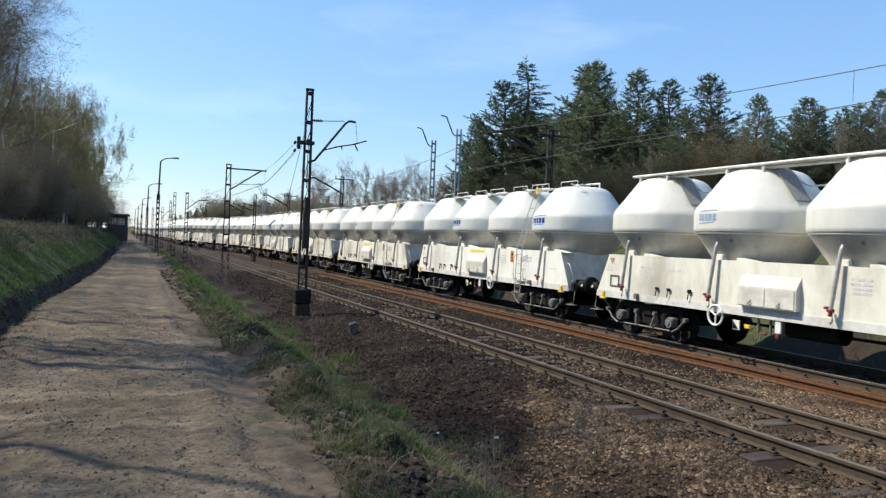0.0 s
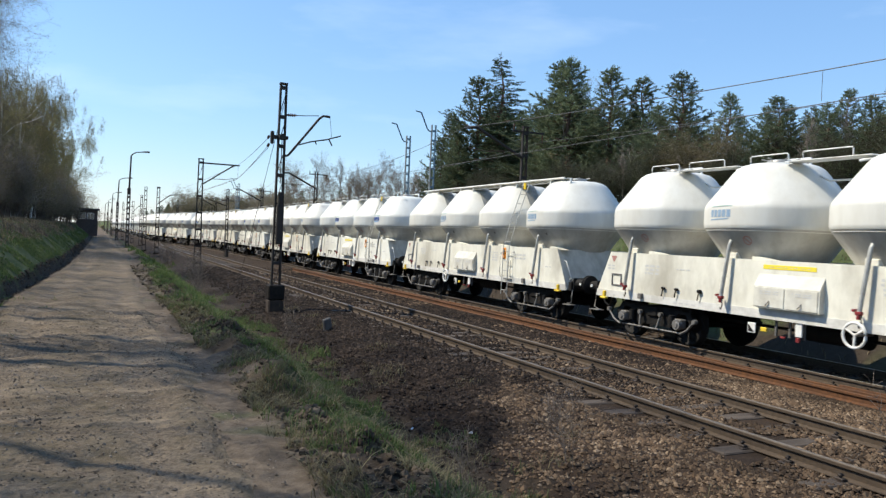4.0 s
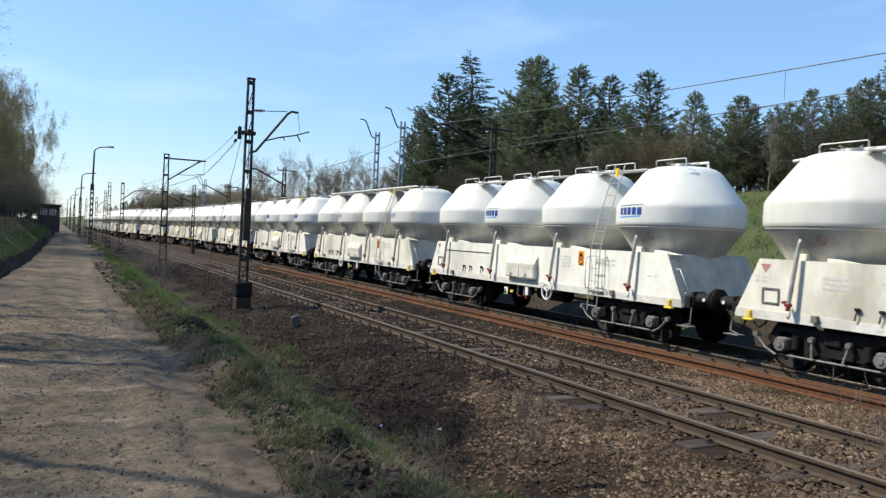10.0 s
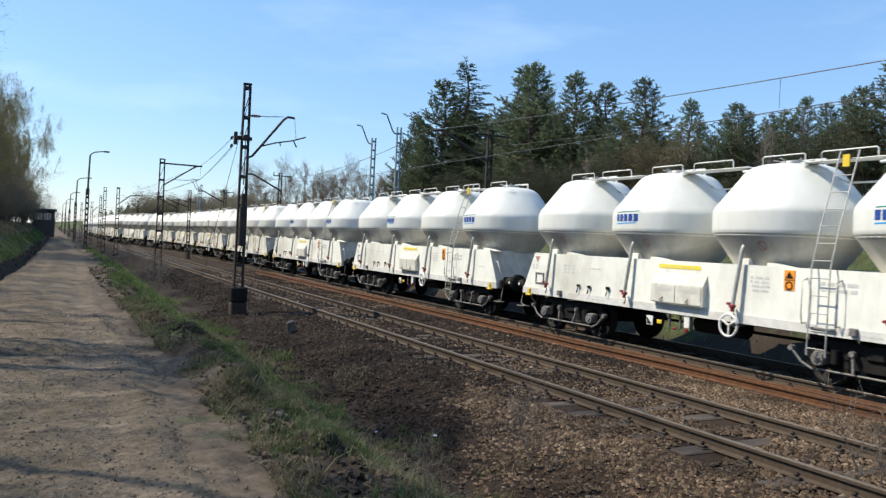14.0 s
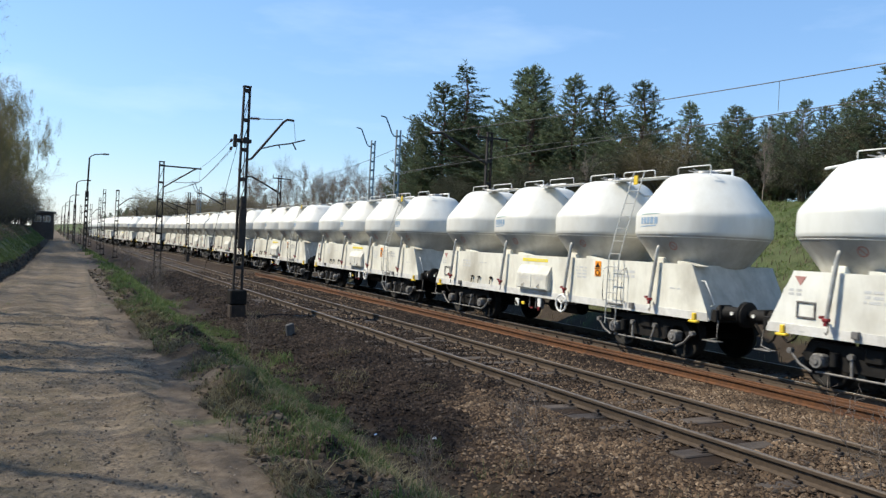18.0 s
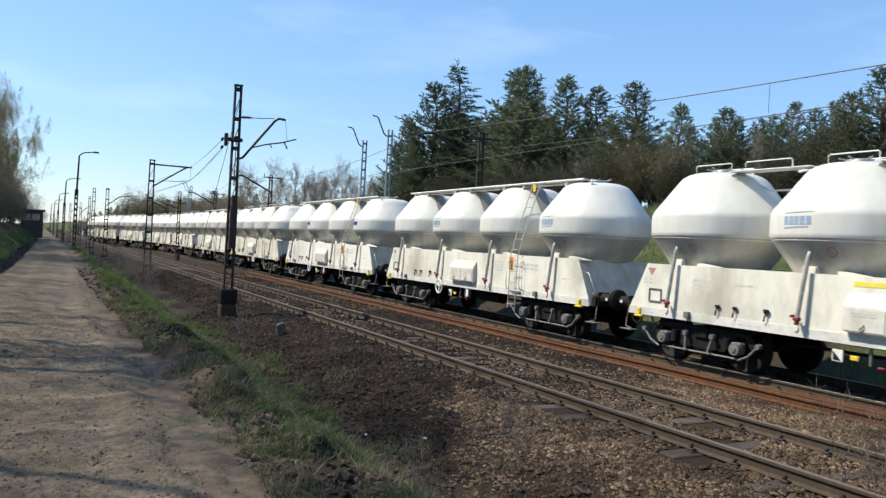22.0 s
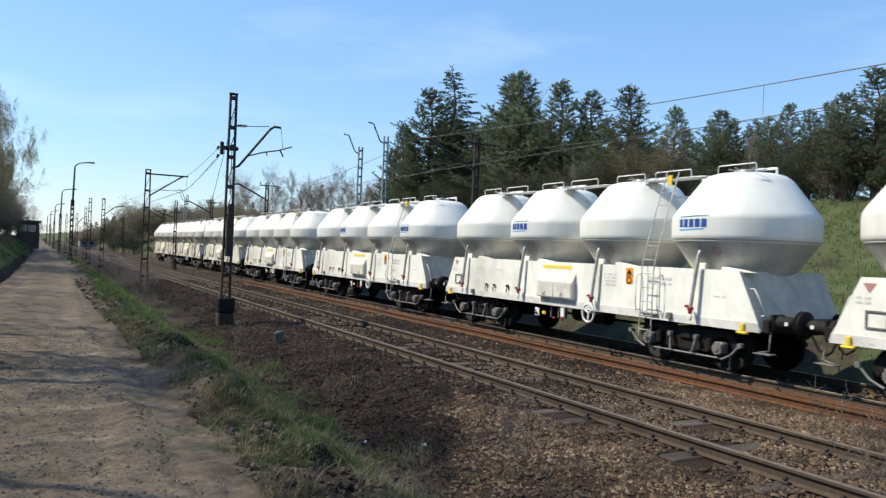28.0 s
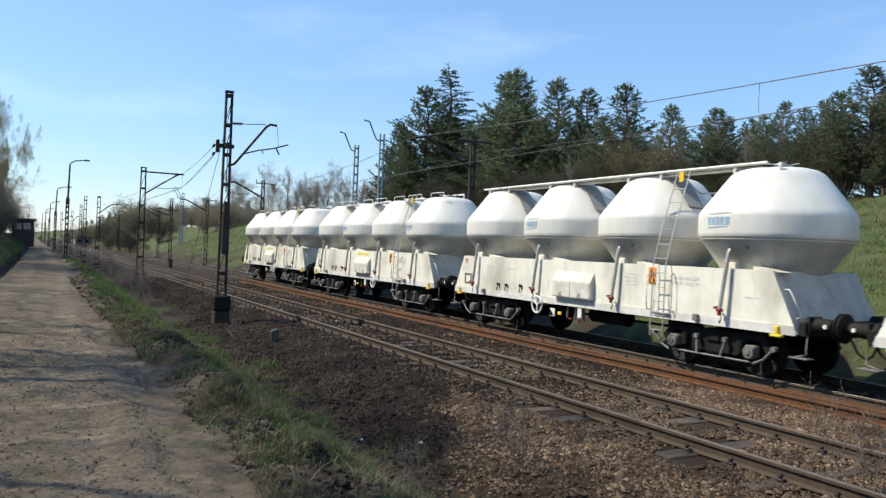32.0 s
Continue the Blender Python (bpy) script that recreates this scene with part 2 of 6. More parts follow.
BARK_DARK = mat("dark limb bark", (0.07, 0.055, 0.045), (0.115, 0.092, 0.077), 6.0, 0.9, 0, 0.3, 20)
# shrub bark with the gloom below the pines put into its colour
BARK_SHADE = mat("shade-darkened olive bark", (0.038, 0.036, 0.024), (0.062, 0.057, 0.038), 6.0, 0.9, 0, 0.3, 20)
BARK_GREY = mat("grey twig bark", (0.105, 0.085, 0.07), (0.165, 0.135, 0.112), 6.0, 0.9, 0, 0.3, 20)
NEEDLES = leafy("pine needles", (0.078, 0.108, 0.062), (0.20, 0.232, 0.135), 0.26, 0.3)
SPRUCE_NEEDLES = leafy("spruce needles", (0.048, 0.075, 0.044), (0.10, 0.135, 0.072), 0.2, 0.25)
SPRING_LEAF = leafy("young birch leaves", (0.135, 0.128, 0.062), (0.225, 0.205, 0.10), 0.2, 0.45)
BUD_LEAF = leafy("budding twigs", (0.145, 0.125, 0.066), (0.24, 0.21, 0.105), 0.3, 0.45)
MAUVE_BUD = leafy("swelling buds", (0.15, 0.115, 0.085), (0.235, 0.185, 0.135), 0.25, 0.3)
UNDER_LEAF = leafy("shade-darkened underwood leaves", (0.034, 0.042, 0.022), (0.075, 0.082, 0.042), 0.2, 0.3)
OLIVE_BUD = leafy("olive buds", (0.105, 0.09, 0.05), (0.18, 0.155, 0.085), 0.2, 0.35)
HAY = leafy("flattened hay", (0.075, 0.065, 0.036), (0.19, 0.166, 0.092), 0.1, 0.3)
GRASS = leafy("spring grass", (0.050, 0.090, 0.027), (0.108, 0.142, 0.05), 0.1, 0.38)
DRY_GRASS = leafy("dry grass", (0.20, 0.165, 0.108), (0.085, 0.068, 0.044), 0.1, 0.35)


def ground_material():
    """Bare soil and gravel, grass and ballast, laid out by the sheet's own cover values."""
    m = bpy.data.materials.new("ground cover")
    m.use_nodes = True
    n, l = m.node_tree.nodes, m.node_tree.links
    bsdf = n["Principled BSDF"]
    tex = n.new("ShaderNodeTexCoord")

    def grain(size, detail=6.0):
        g = n.new("ShaderNodeTexNoise")
        g.inputs["Scale"].default_value, g.inputs["Detail"].default_value, g.inputs["Roughness"].default_value = size, detail, 0.65
        l.new(tex.outputs["Object"], g.inputs["Vector"])
        return g.outputs["Fac"]

    def two(fac, a, b, lo=0.35, hi=0.65):
        r = n.new("ShaderNodeMapRange")
        r.inputs["From Min"].default_value, r.inputs["From Max"].default_value = lo, hi
        l.new(fac, r.inputs["Value"])
        x = n.new("ShaderNodeMixRGB")
        l.new(r.outputs["Result"], x.inputs["Fac"])
        for value, socket in ((a, "Color1"), (b, "Color2")):
            if isinstance(value, tuple):
                x.inputs[socket].default_value = (*value, 1)
            else:
                l.new(value, x.inputs[socket])
        return x.outputs["Color"]

    def cover(name):
        c = n.new("ShaderNodeAttribute")
        c.attribute_name = name
        return c.outputs["Fac"]

    soil = two(grain(7.0), (0.026, 0.0195, 0.0135), (0.062, 0.047, 0.033))
    soil = two(grain(0.6), soil, (0.034, 0.026, 0.019))
    green = two(grain(5.0), (0.036, 0.062, 0.020), (0.072, 0.090, 0.036))
    green = two(grain(0.7), green, (0.080, 0.088, 0.040))
    bed = two(grain(16.0), (0.026, 0.017, 0.011), (0.062, 0.041, 0.027))
    bed = two(grain(0.5), bed, (0.026, 0.018, 0.013))
    soil = two(cover("path_cover"), soil, two(grain(9.0), (0.078, 0.060, 0.044), (0.145, 0.114, 0.084)), 0.3, 0.7)
    colour = two(cover("grass_cover"), soil, green, 0.3, 0.7)
    bed = two(cover("cinder_cover"), bed, two(grain(15.0), (0.010, 0.0068, 0.005), (0.024, 0.016, 0.0115)), 0.25, 0.75)
    colour = two(cover("stone_cover"), colour, bed, 0.3, 0.7)
    l.new(colour, bsdf.inputs["Base Color"])
    bsdf.inputs["Roughness"].default_value = 0.95
    bsdf.inputs["Specular IOR Level"].default_value = 0.15
    bp = n.new("ShaderNodeBump")
    bp.inputs["Strength"].default_value, bp.inputs["Distance"].default_value = 0.6, 0.06
    l.new(grain(14.0), bp.inputs["Height"])
    l.new(bp.outputs["Normal"], bsdf.inputs["Normal"])
    return m


def road_material():
    """Trodden earth and grit with pale wheel tracks and painted crosswise bands of sun and branch shade."""
    m = bpy.data.materials.new("dirt road")
    m.use_nodes = True
    n, l = m.node_tree.nodes, m.node_tree.links
    bsdf = n["Principled BSDF"]
    tex = n.new("ShaderNodeTexCoord")

    def grain(size, stretch=(1, 1, 1), detail=6.0):
        mp = n.new("ShaderNodeMapping")
        mp.inputs["Scale"].default_value = stretch
        l.new(tex.outputs["Object"], mp.inputs["Vector"])
        g = n.new("ShaderNodeTexNoise")
        g.inputs["Scale"].default_value, g.inputs["Detail"].default_value, g.inputs["Roughness"].default_value = size, detail, 0.62
        l.new(mp.outputs["Vector"], g.inputs["Vector"])
        return g.outputs["Fac"]

    def two(fac, a, b, lo, hi):
        r = n.new("ShaderNodeMapRange")
        r.inputs["From Min"].default_value, r.inputs["From Max"].default_value = lo, hi
        l.new(fac, r.inputs["Value"])
        x = n.new("ShaderNodeMixRGB")
        l.new(r.outputs["Result"], x.inputs["Fac"])
        for value, socket in ((a, "Color1"), (b, "Color2")):
            if isinstance(value, tuple):
                x.inputs[socket].default_value = (*value, 1)
            else:
                l.new(value, x.inputs[socket])
        return x.outputs["Color"]

    base = two(grain(26.0, detail=8.0), (0.070, 0.054, 0.038), (0.200, 0.157, 0.112), 0.33, 0.68)
    # pale, then dark bands across the road: sun and branch shadow as colour
    base = two(grain(2.4, (0.22, 1, 1)), base, (0.248, 0.197, 0.141), 0.48, 0.75)
    base = two(grain(1.5, (0.16, 1, 1)), base, (0.066, 0.050, 0.036), 0.50, 0.75)
    track = n.new("ShaderNodeAttribute")
    track.attribute_name = "wheel_track"
    crown_earth = two(grain(5.0), (0.060, 0.049, 0.031), (0.145, 0.116, 0.081), 0.35, 0.65)
    half_worn = two(grain(3.0), crown_earth, base, 0.38, 0.62)
    base = two(track.outputs["Fac"], half_worn, base, 0.2, 0.7)
    grit = n.new("ShaderNodeTexVoronoi")
    grit.inputs["Scale"].default_value = 30.0
    l.new(tex.outputs["Object"], grit.inputs["Vector"])
    base = two(grit.outputs["Distance"], (0.20, 0.17, 0.14), base, 0.05, 0.11)
    l.new(base, bsdf.inputs["Base Color"])
    bsdf.inputs["Roughness"].default_value = 0.93
    bsdf.inputs["Specular IOR Level"].default_value = 0.15
    bp = n.new("ShaderNodeBump")
    bp.inputs["Strength"].default_value, bp.inputs["Distance"].default_value = 0.85, 0.05
    l.new(grain(12.0), bp.inputs["Height"])
    l.new(bp.outputs["Normal"], bsdf.inputs["Normal"])
    return m


# ---- mesh tools ----
class Solid:
    """Collects the faces of one mesh."""

    def __init__(self):
        self.v, self.f, self.s = [], [], []

    def add(self, verts, faces, smooth=False):
        k = len(self.v)
        self.v += [tuple(p) for p in verts]
        self.f += [tuple(k + i for i in face) for face in faces]
        self.s += [smooth] * len(faces)
        return self

    def box(self, x0, x1, y0, y1, z0, z1, c=0.008, m=None):
        """A box with chamfered edges."""
        c = min(c, (x1 - x0) / 3, (y1 - y0) / 3, (z1 - z0) / 3)
        lo, hi = (x0, y0, z0), (x1, y1, z1)
        verts, index = [], {}
        for sx in (0, 1):
            for sy in (0, 1):
                for sz in (0, 1):
                    sign = (sx, sy, sz)
                    for axis in range(3):
                        p = []
                        for i in range(3):
                            edge = hi[i] if sign[i] else lo[i]
                            p.append(edge if i == axis else edge - c if sign[i] else edge + c)
                        index[sign, axis] = len(verts)
                        verts.append(p)
        faces = []
        for axis in range(3):
            u, w = (axis + 1) % 3, (axis + 2) % 3
            for side in (0, 1):
                ring = []
                for a, b in ((0, 0), (1, 0), (1, 1), (0, 1)):
                    sign = [0, 0, 0]
                    sign[axis], sign[u], sign[w] = side, a, b
                    ring.append(index[tuple(sign), axis])
                faces.append(ring if side else ring[::-1])
            for a in (0, 1):
                for b in (0, 1):
                    s0, s1 = [0, 0, 0], [0, 0, 0]
                    s0[axis], s1[axis] = 0, 1
                    s0[u] = s1[u] = a
                    s0[w] = s1[w] = b
                    ring = [index[tuple(s0), u], index[tuple(s1), u], index[tuple(s1), w], index[tuple(s0), w]]
                    faces.append(ring if a == b else ring[::-1])
        for sx in (0, 1):
            for sy in (0, 1):
                for sz in (0, 1):
                    ring = [index[(sx, sy, sz), i] for i in range(3)]
                    faces.append(ring if (sx + sy + sz) % 2 else ring[::-1])
        if m is not None:
            verts = [m @ Vector(p) for p in verts]
        return self.add(verts, faces)

    def tube(self, a, b, r, r2=None, n=10, caps=True):
        """A round bar from a to b."""
        a, b = Vector(a), Vector(b)
        r2 = r if r2 is None else r2
        q = (b - a).to_track_quat("Z", "Y")
        verts = []
        for centre, radius in ((a, r), (b, r2)):
            for i in range(n):
                t = 2 * math.pi * i / n
                verts.append(centre + q @ Vector((radius * math.cos(t), radius * math.sin(t), 0)))
        self.add(verts, [(i, (i + 1) % n, n + (i + 1) % n, n + i) for i in range(n)], True)
        if caps:
            self.add(verts, [tuple(range(n))[::-1], tuple(range(n, 2 * n))])
        return self

    def path(self, points, r, n=8):
        """A bent round bar through the points."""
        points = [Vector(p) for p in points]
        verts = []
        for i, p in enumerate(points):
            way = (points[min(i + 1, len(points) - 1)] - points[max(i - 1, 0)]).normalized()
            q = way.to_track_quat("Z", "Y")
            for j in range(n):
                t = 2 * math.pi * j / n
                verts.append(p + q @ Vector((r * math.cos(t), r * math.sin(t), 0)))
        faces = [(i * n + j, i * n + (j + 1) % n, (i + 1) * n + (j + 1) % n, (i + 1) * n + j) for i in range(len(points) - 1) for j in range(n)]
        self.add(verts, faces, True)
        k = (len(points) - 1) * n
        return self.add(verts, [tuple(range(n))[::-1], tuple(range(k, k + n))])

    def lathe(self, profile, n=40, m=None, smooth=True):
        """A turned form from pairs of radius and height."""
        verts = [(r * math.cos(2 * math.pi * i / n), r * math.sin(2 * math.pi * i / n), z) for r, z in profile for i in range(n)]
        if m is not None:
            verts = [m @ Vector(p) for p in verts]
        faces = [(k * n + i, k * n + (i + 1) % n, (k + 1) * n + (i + 1) % n, (k + 1) * n + i) for k in range(len(profile) - 1) for i in range(n)]
        return self.add(verts, faces, smooth)

    def sweep(self, section, path):
        """A closed section of (x, z) pairs carried along a path of (x, y, z) points that runs along y."""
        n = len(section)
        verts = [(x + sx, y, z + sz) for x, y, z in path for sx, sz in section]
        faces = [(i * n + j, (i + 1) * n + j, (i + 1) * n + (j + 1) % n, i * n + (j + 1) % n) for i in range(len(path) - 1) for j in range(n)]
        self.add(verts, faces)
        k = (len(path) - 1) * n
        return self.add(verts, [tuple(range(n)), tuple(range(k, k + n))[::-1]])

    def prism(self, outline, x0, x1):
        """A flat outline of (y, z) pairs with thickness along x."""
        n = len(outline)
        verts = [(x, y, z) for x in (x0, x1) for y, z in outline]
        faces = [(j, (j + 1) % n, n + (j + 1) % n, n + j) for j in range(n)]
        return self.add(verts, faces + [tuple(range(n))[::-1], tuple(range(n, 2 * n))])

    def mesh(self, name, material):
        me = bpy.data.meshes.new(name)
        me.from_pydata(self.v, [], self.f)
        me.polygons.foreach_set("use_smooth", self.s)
        me.materials.append(material)
        me.update()
        return me


def part(name, solid, material, parent, label=""):
    ob = new(name, solid if isinstance(solid, bpy.types.Mesh) else solid.mesh(name, material))
    ob.parent = parent
    return tagged(ob, label)


def thing(name, m, label, category, group="", kind=""):
    ob = new(name)
    ob.empty_display_size = 0.2
    ob.matrix_basis = m
    return tagged(ob, label, category, group, kind)


def value_noise(x, y, seed=0):
    """Smooth noise between -1 and 1 over arrays of places."""
    x, y = np.asarray(x, float), np.asarray(y, float)
    xi, yi = np.floor(x), np.floor(y)
    fx, fy = x - xi, y - yi
    fx, fy = fx * fx * (3 - 2 * fx), fy * fy * (3 - 2 * fy)

    def corner(i, j):
        h = np.sin((xi + i) * 127.1 + (yi + j) * 311.7 + seed * 74.7) * 43758.5453
        return (h - np.floor(h)) * 2 - 1

    return (corner(0, 0) * (1 - fx) + corner(1, 0) * fx) * (1 - fy) + (corner(0, 1) * (1 - fx) + corner(1, 1) * fx) * fy


def bend(y):
    """How far the line swings to the left far down the track."""
    y = np.maximum(np.asarray(y, float) - 60, 0)
    return -8.0 * (y / 260) ** 2 * np.where(y > 300, 300 / np.maximum(y, 1), 1)


def train_path(y):
    """The running line crosses from the far to the near side of the bed down the line."""
    u = np.clip((np.asarray(y, float) - 76) / 46, 0, 1)
    return np.minimum(bend(y), -4.0 * u * u * (3 - 2 * u))


def near_path(y):
    """The near track runs together with the running line beyond the crossing."""
    u = np.clip((np.asarray(y, float) - 85) / 40, 0, 1)
    u = u * u * (3 - 2 * u)
    return bend(y) * (1 - u) + (4.76 + train_path(y)) * u


def left_swing(y):
    """How far the road's left edge and the bank swing to the right down the road."""
    return np.interp(y, (18, 24, 30, 35, 45, 73, 100, 130), (0, 0.3, 0.58, 0.75, 0.9, 1.2, 1.4, 1.5))


def right_swing(y):
    return np.interp(y, (18, 24.6, 41, 75, 110), (0, 0.15, 0.55, 0.75, 0.9))


def across(x, y):
    """The place across the line, freed from the swing of the road and of the rails."""
    x, y = np.asarray(x, float), np.asarray(y, float)
    return np.where(x < 0, x - left_swing(y), x - right_swing(y) * np.clip((4.6 - x) / 2.6, 0, 1) - np.where(x > 3.5, bend(y), 0))


def height(x, y):
    """The lie of the land across the line, with its unevenness."""
    x, y = np.asarray(x, float), np.asarray(y, float)
    u = across(x, y)
    z = np.interp(u, (-400, -60, -12, -5, -3.4, -2.5, -1.86, -1.76, -1.4, 1.1, 1.9, 2.4, 3.05, 3.5, 3.9, 4.7, 5.5, 6.0, 9.1, 10.7, 13.9, 14.8, 15.6, 18.0, 25.5, 30, 80, 900),
                  (8, 4, 2.3, 2.05, 1.85, 1.15, 0.62, 0.33, 0.36, 0.36, 0.32, 0.14, -0.26, -0.44, -0.47, -0.36, -0.235, -0.175, -0.175, -0.185, -0.185, -0.4, 0.15, 1.35, 4.4, 4.7, 6, 14))
    wild = np.interp(u, (-3.5, -2.1, -1.7, -1.4, 1.1, 1.8, 4.5, 5.6, 6.2, 13.9, 16, 20), (0.8, 0.5, 0.5, 0.05, 0.1, 1.0, 0.7, 0.4, 0.04, 0.04, 0.6, 1))
    z = z + wild * (0.12 * value_noise(x * 1.1, y * 1.1, 1) + 0.08 * value_noise(x * 3.3, y * 3.3, 2) + 0.05 * value_noise(x * 8, y * 8, 3))
    ridge = np.exp(-((u - 1.95) / 0.33) ** 2) * np.interp(y, (-5, 2, 24, 36), (0, 1, 1, 0))
    z = z + ridge * (0.07 + 0.13 * np.clip(value_noise(x * 2.2, y * 1.3, 51), -0.4, 1) + 0.06 * value_noise(x * 6, y * 6, 52))
    return z


def lie(x, y):
    return float(height(x, y))


# ---- the land ----
def spaced(*stretches):
    return np.concatenate([np.arange(a, b, s) for a, b, s in stretches])


def sheet(name, xs, ys, z, material, covers):
    gx, gy = np.meshgrid(xs, ys)
    gz = z(gx, gy)
    me = bpy.data.meshes.new(name)
    nx, ny = len(xs), len(ys)
    k = (np.arange(ny - 1)[:, None] * nx + np.arange(nx - 1)[None, :]).ravel()
    me.from_pydata(np.stack([gx.ravel(), gy.ravel(), gz.ravel()], 1).tolist(), [], np.stack([k, k + 1, k + nx + 1, k + nx], 1).tolist())
    me.polygons.foreach_set("use_smooth", [True] * len(me.polygons))
    for key, f in covers.items():
        a = me.attributes.new(key, "FLOAT", "POINT")
        a.data.foreach_set("value", f(gx, gy).ravel().astype(np.float32))
    me.materials.append(material)
    return new(name, me)


def grass_cover(x, y):
    """Where grass grows: on the bank, along the verge and in the ditch, and on the far slope."""
    u = across(x, y)
    base = np.interp(u, (-9, -4, -3.2, -2.6, -1.96, -1.84, 1.35, 1.7, 2.1, 2.6, 3.1, 3.5, 3.9, 4.5, 14.4, 15.2, 18), (0.30, 0.30, 0.35, 0.85, 0.8, 0.1, 0.05, 0.22, 0.46, 0.72, 0.66, 0.36, 0.15, 0.0, 0.0, 0.3, 0.85))
    near = np.interp(y, (8, 25, 60), (0.0, 0.12, 0.12)) * ((u > 1.5) & (u < 5))
    return np.clip(base + near + 0.35 * value_noise(x * 0.9, y * 0.6, 5) + 0.25 * value_noise(x * 3, y * 3, 6), 0, 1)


def road_u(x, y):
    """The place across the road, as on its straight stretch."""
    a, b = left_swing(y) - 1.6, right_swing(y) + 1.25
    return -1.6 + 2.85 * (x - a) / (b - a)


def path_cover(x, y):
    """Trodden earth that runs out into the verge."""
    return np.clip(np.interp(np.abs(road_u(x, y) + 0.18), (1.2, 1.55, 2.0), (1, 0.7, 0)) + 0.5 * value_noise(x * 2.5, y * 1.4, 17), 0, 1) * (np.abs(road_u(x, y) + 0.18) < 2.3) * (road_u(x, y) > -1.62)


def cinder_cover(x, y):
    """Dark cinders down the side of the embankment."""
    u = across(x, y)
    return np.clip(np.interp(u, (3.4, 3.9, 5.6, 6.4, 9.0, 10.0, 11.6, 13.5), (0, 1, 0.95, 0.75, 0.7, 0.6, 0.6, 0.6)) * np.interp(u - np.interp(y, (6, 8, 10, 12, 30), (3.9, 4.4, 5.6, 6.7, 6.9)), (-0.3, 0.3), (1, 0.3)) + 0.45 * value_noise(x * 1.2, y * 0.9, 18), 0, 1)


def stone_cover(x, y):
    u = across(x, y)
    base = np.interp(u, (3.6, 4.2, 5.4, 14.0, 14.6), (0, 0.6, 1, 1, 0))
    return np.clip(base + 0.25 * value_noise(x * 2, y * 2, 8) * (base > 0) * (base < 1), 0, 1)


gx = spaced((-700, -60, 40), (-60, -12, 4), (-12, -3.6, 0.4), (-3.6, -0.2, 0.09), (-0.2, 1.2, 0.15), (1.2, 6.3, 0.085), (6.3, 14, 0.35), (14, 27, 0.5), (27, 60, 3), (60, 900, 60))
gy = spaced((-40, 3, 1.5), (3, 22, 0.12), (22, 45, 0.3), (45, 120, 1.2), (120, 400, 8), (400, 3000, 100))
ground = tagged(sheet("ground", gx, gy, lambda x, y: height(x, y) - 0.09 * np.clip(6 * (1.18 - np.abs(road_u(x, y) + 0.18)), 0, 1), ground_material(), {"grass_cover": grass_cover, "stone_cover": stone_cover, "path_cover": path_cover, "cinder_cover": cinder_cover}),
                "uneven earth with spring grass, a ditch and a bank", "ground", kind="structure")


def road_height(u, y):
    rut = -0.035 * np.exp(-((u - 0.55) / 0.22) ** 2) - 0.035 * np.exp(-((u + 0.85) / 0.22) ** 2)
    wash = 0.016 * np.sin(2 * math.pi * (y / 0.85 + 0.12 * value_noise(u * 0.6, y * 0.35, 41))) * np.clip(0.5 + value_noise(u * 0.4, y * 0.25, 42), 0, 1)
    return 0.40 + rut + wash + 0.022 * value_noise(u * 0.35, y * 1.7, 10) + 0.012 * value_noise(u * 0.5, y * 3.6, 19) + 0.02 * value_noise(u * 1.5, y * 0.5, 11) + 0.012 * value_noise(u * 5, y * 4, 12) + 0.009 * value_noise(u * 14, y * 12, 13) - 0.05 * np.exp(-((u - 1.12) / 0.16) ** 2)


ru = np.concatenate([[-1.72, -1.66], np.arange(-1.6, 1.26, 0.07), [1.30, 1.36]])
ry = spaced((-12, 3, 0.6), (3, 20, 0.09), (20, 50, 0.35), (50, 135, 1.2))
rgx, rgy = np.meshgrid(ru, ry)
edge = 0.10 * value_noise(rgy * 0.9, rgy * 0 + 3, 14) + 0.05 * value_noise(rgy * 3.1, rgy * 0, 15)
rz = road_height(rgx, rgy)
px_ = rgx + left_swing(rgy) * np.interp(rgx, (-1.6, 1.25), (1, 0)) + right_swing(rgy) * np.interp(rgx, (-1.6, 1.25), (0, 1))
px_ = px_ + edge * np.sign(rgx) * np.clip(np.abs(rgx + 0.18) - 0.5, 0, 1)
fade = np.clip((np.abs(rgx + 0.18) - 1.10) / 0.38, 0, 1)
fade = fade * fade * (3 - 2 * fade)
rz = rz * (1 - fade) + (height(px_, rgy) - 0.03) * fade + 0.03 * value_noise(rgx * 4, rgy * 3, 16) * fade * (1 - fade) * 4
rz = np.where(np.abs(rgx + 0.18) > 1.5, rz - 0.12, rz)
me = bpy.data.meshes.new("road")
k = (np.arange(len(ry) - 1)[:, None] * len(ru) + np.arange(len(ru) - 1)[None, :]).ravel()
me.from_pydata(np.stack([px_.ravel(), rgy.ravel(), rz.ravel()], 1).tolist(), [], np.stack([k, k + 1, k + len(ru) + 1, k + len(ru)], 1).tolist())
me.polygons.foreach_set("use_smooth", [True] * len(me.polygons))
rut_cover = me.attributes.new("wheel_track", "FLOAT", "POINT")
worn = np.exp(-((rgx - 0.52) / 0.34) ** 2) + np.exp(-((rgx + 0.85) / 0.34) ** 2) + 0.5 * value_noise(rgx * 1.5, rgy * 0.5, 43) + 0.3 * value_noise(rgx * 4, rgy * 2, 44)
rut_cover.data.foreach_set("value", np.clip(worn, 0, 1).ravel().astype(np.float32))
me.materials.append(road_material())
road = tagged(new("road", me), "rutted dirt track with grit and painted crosswise shadow bands", "dirt road", kind="structure")

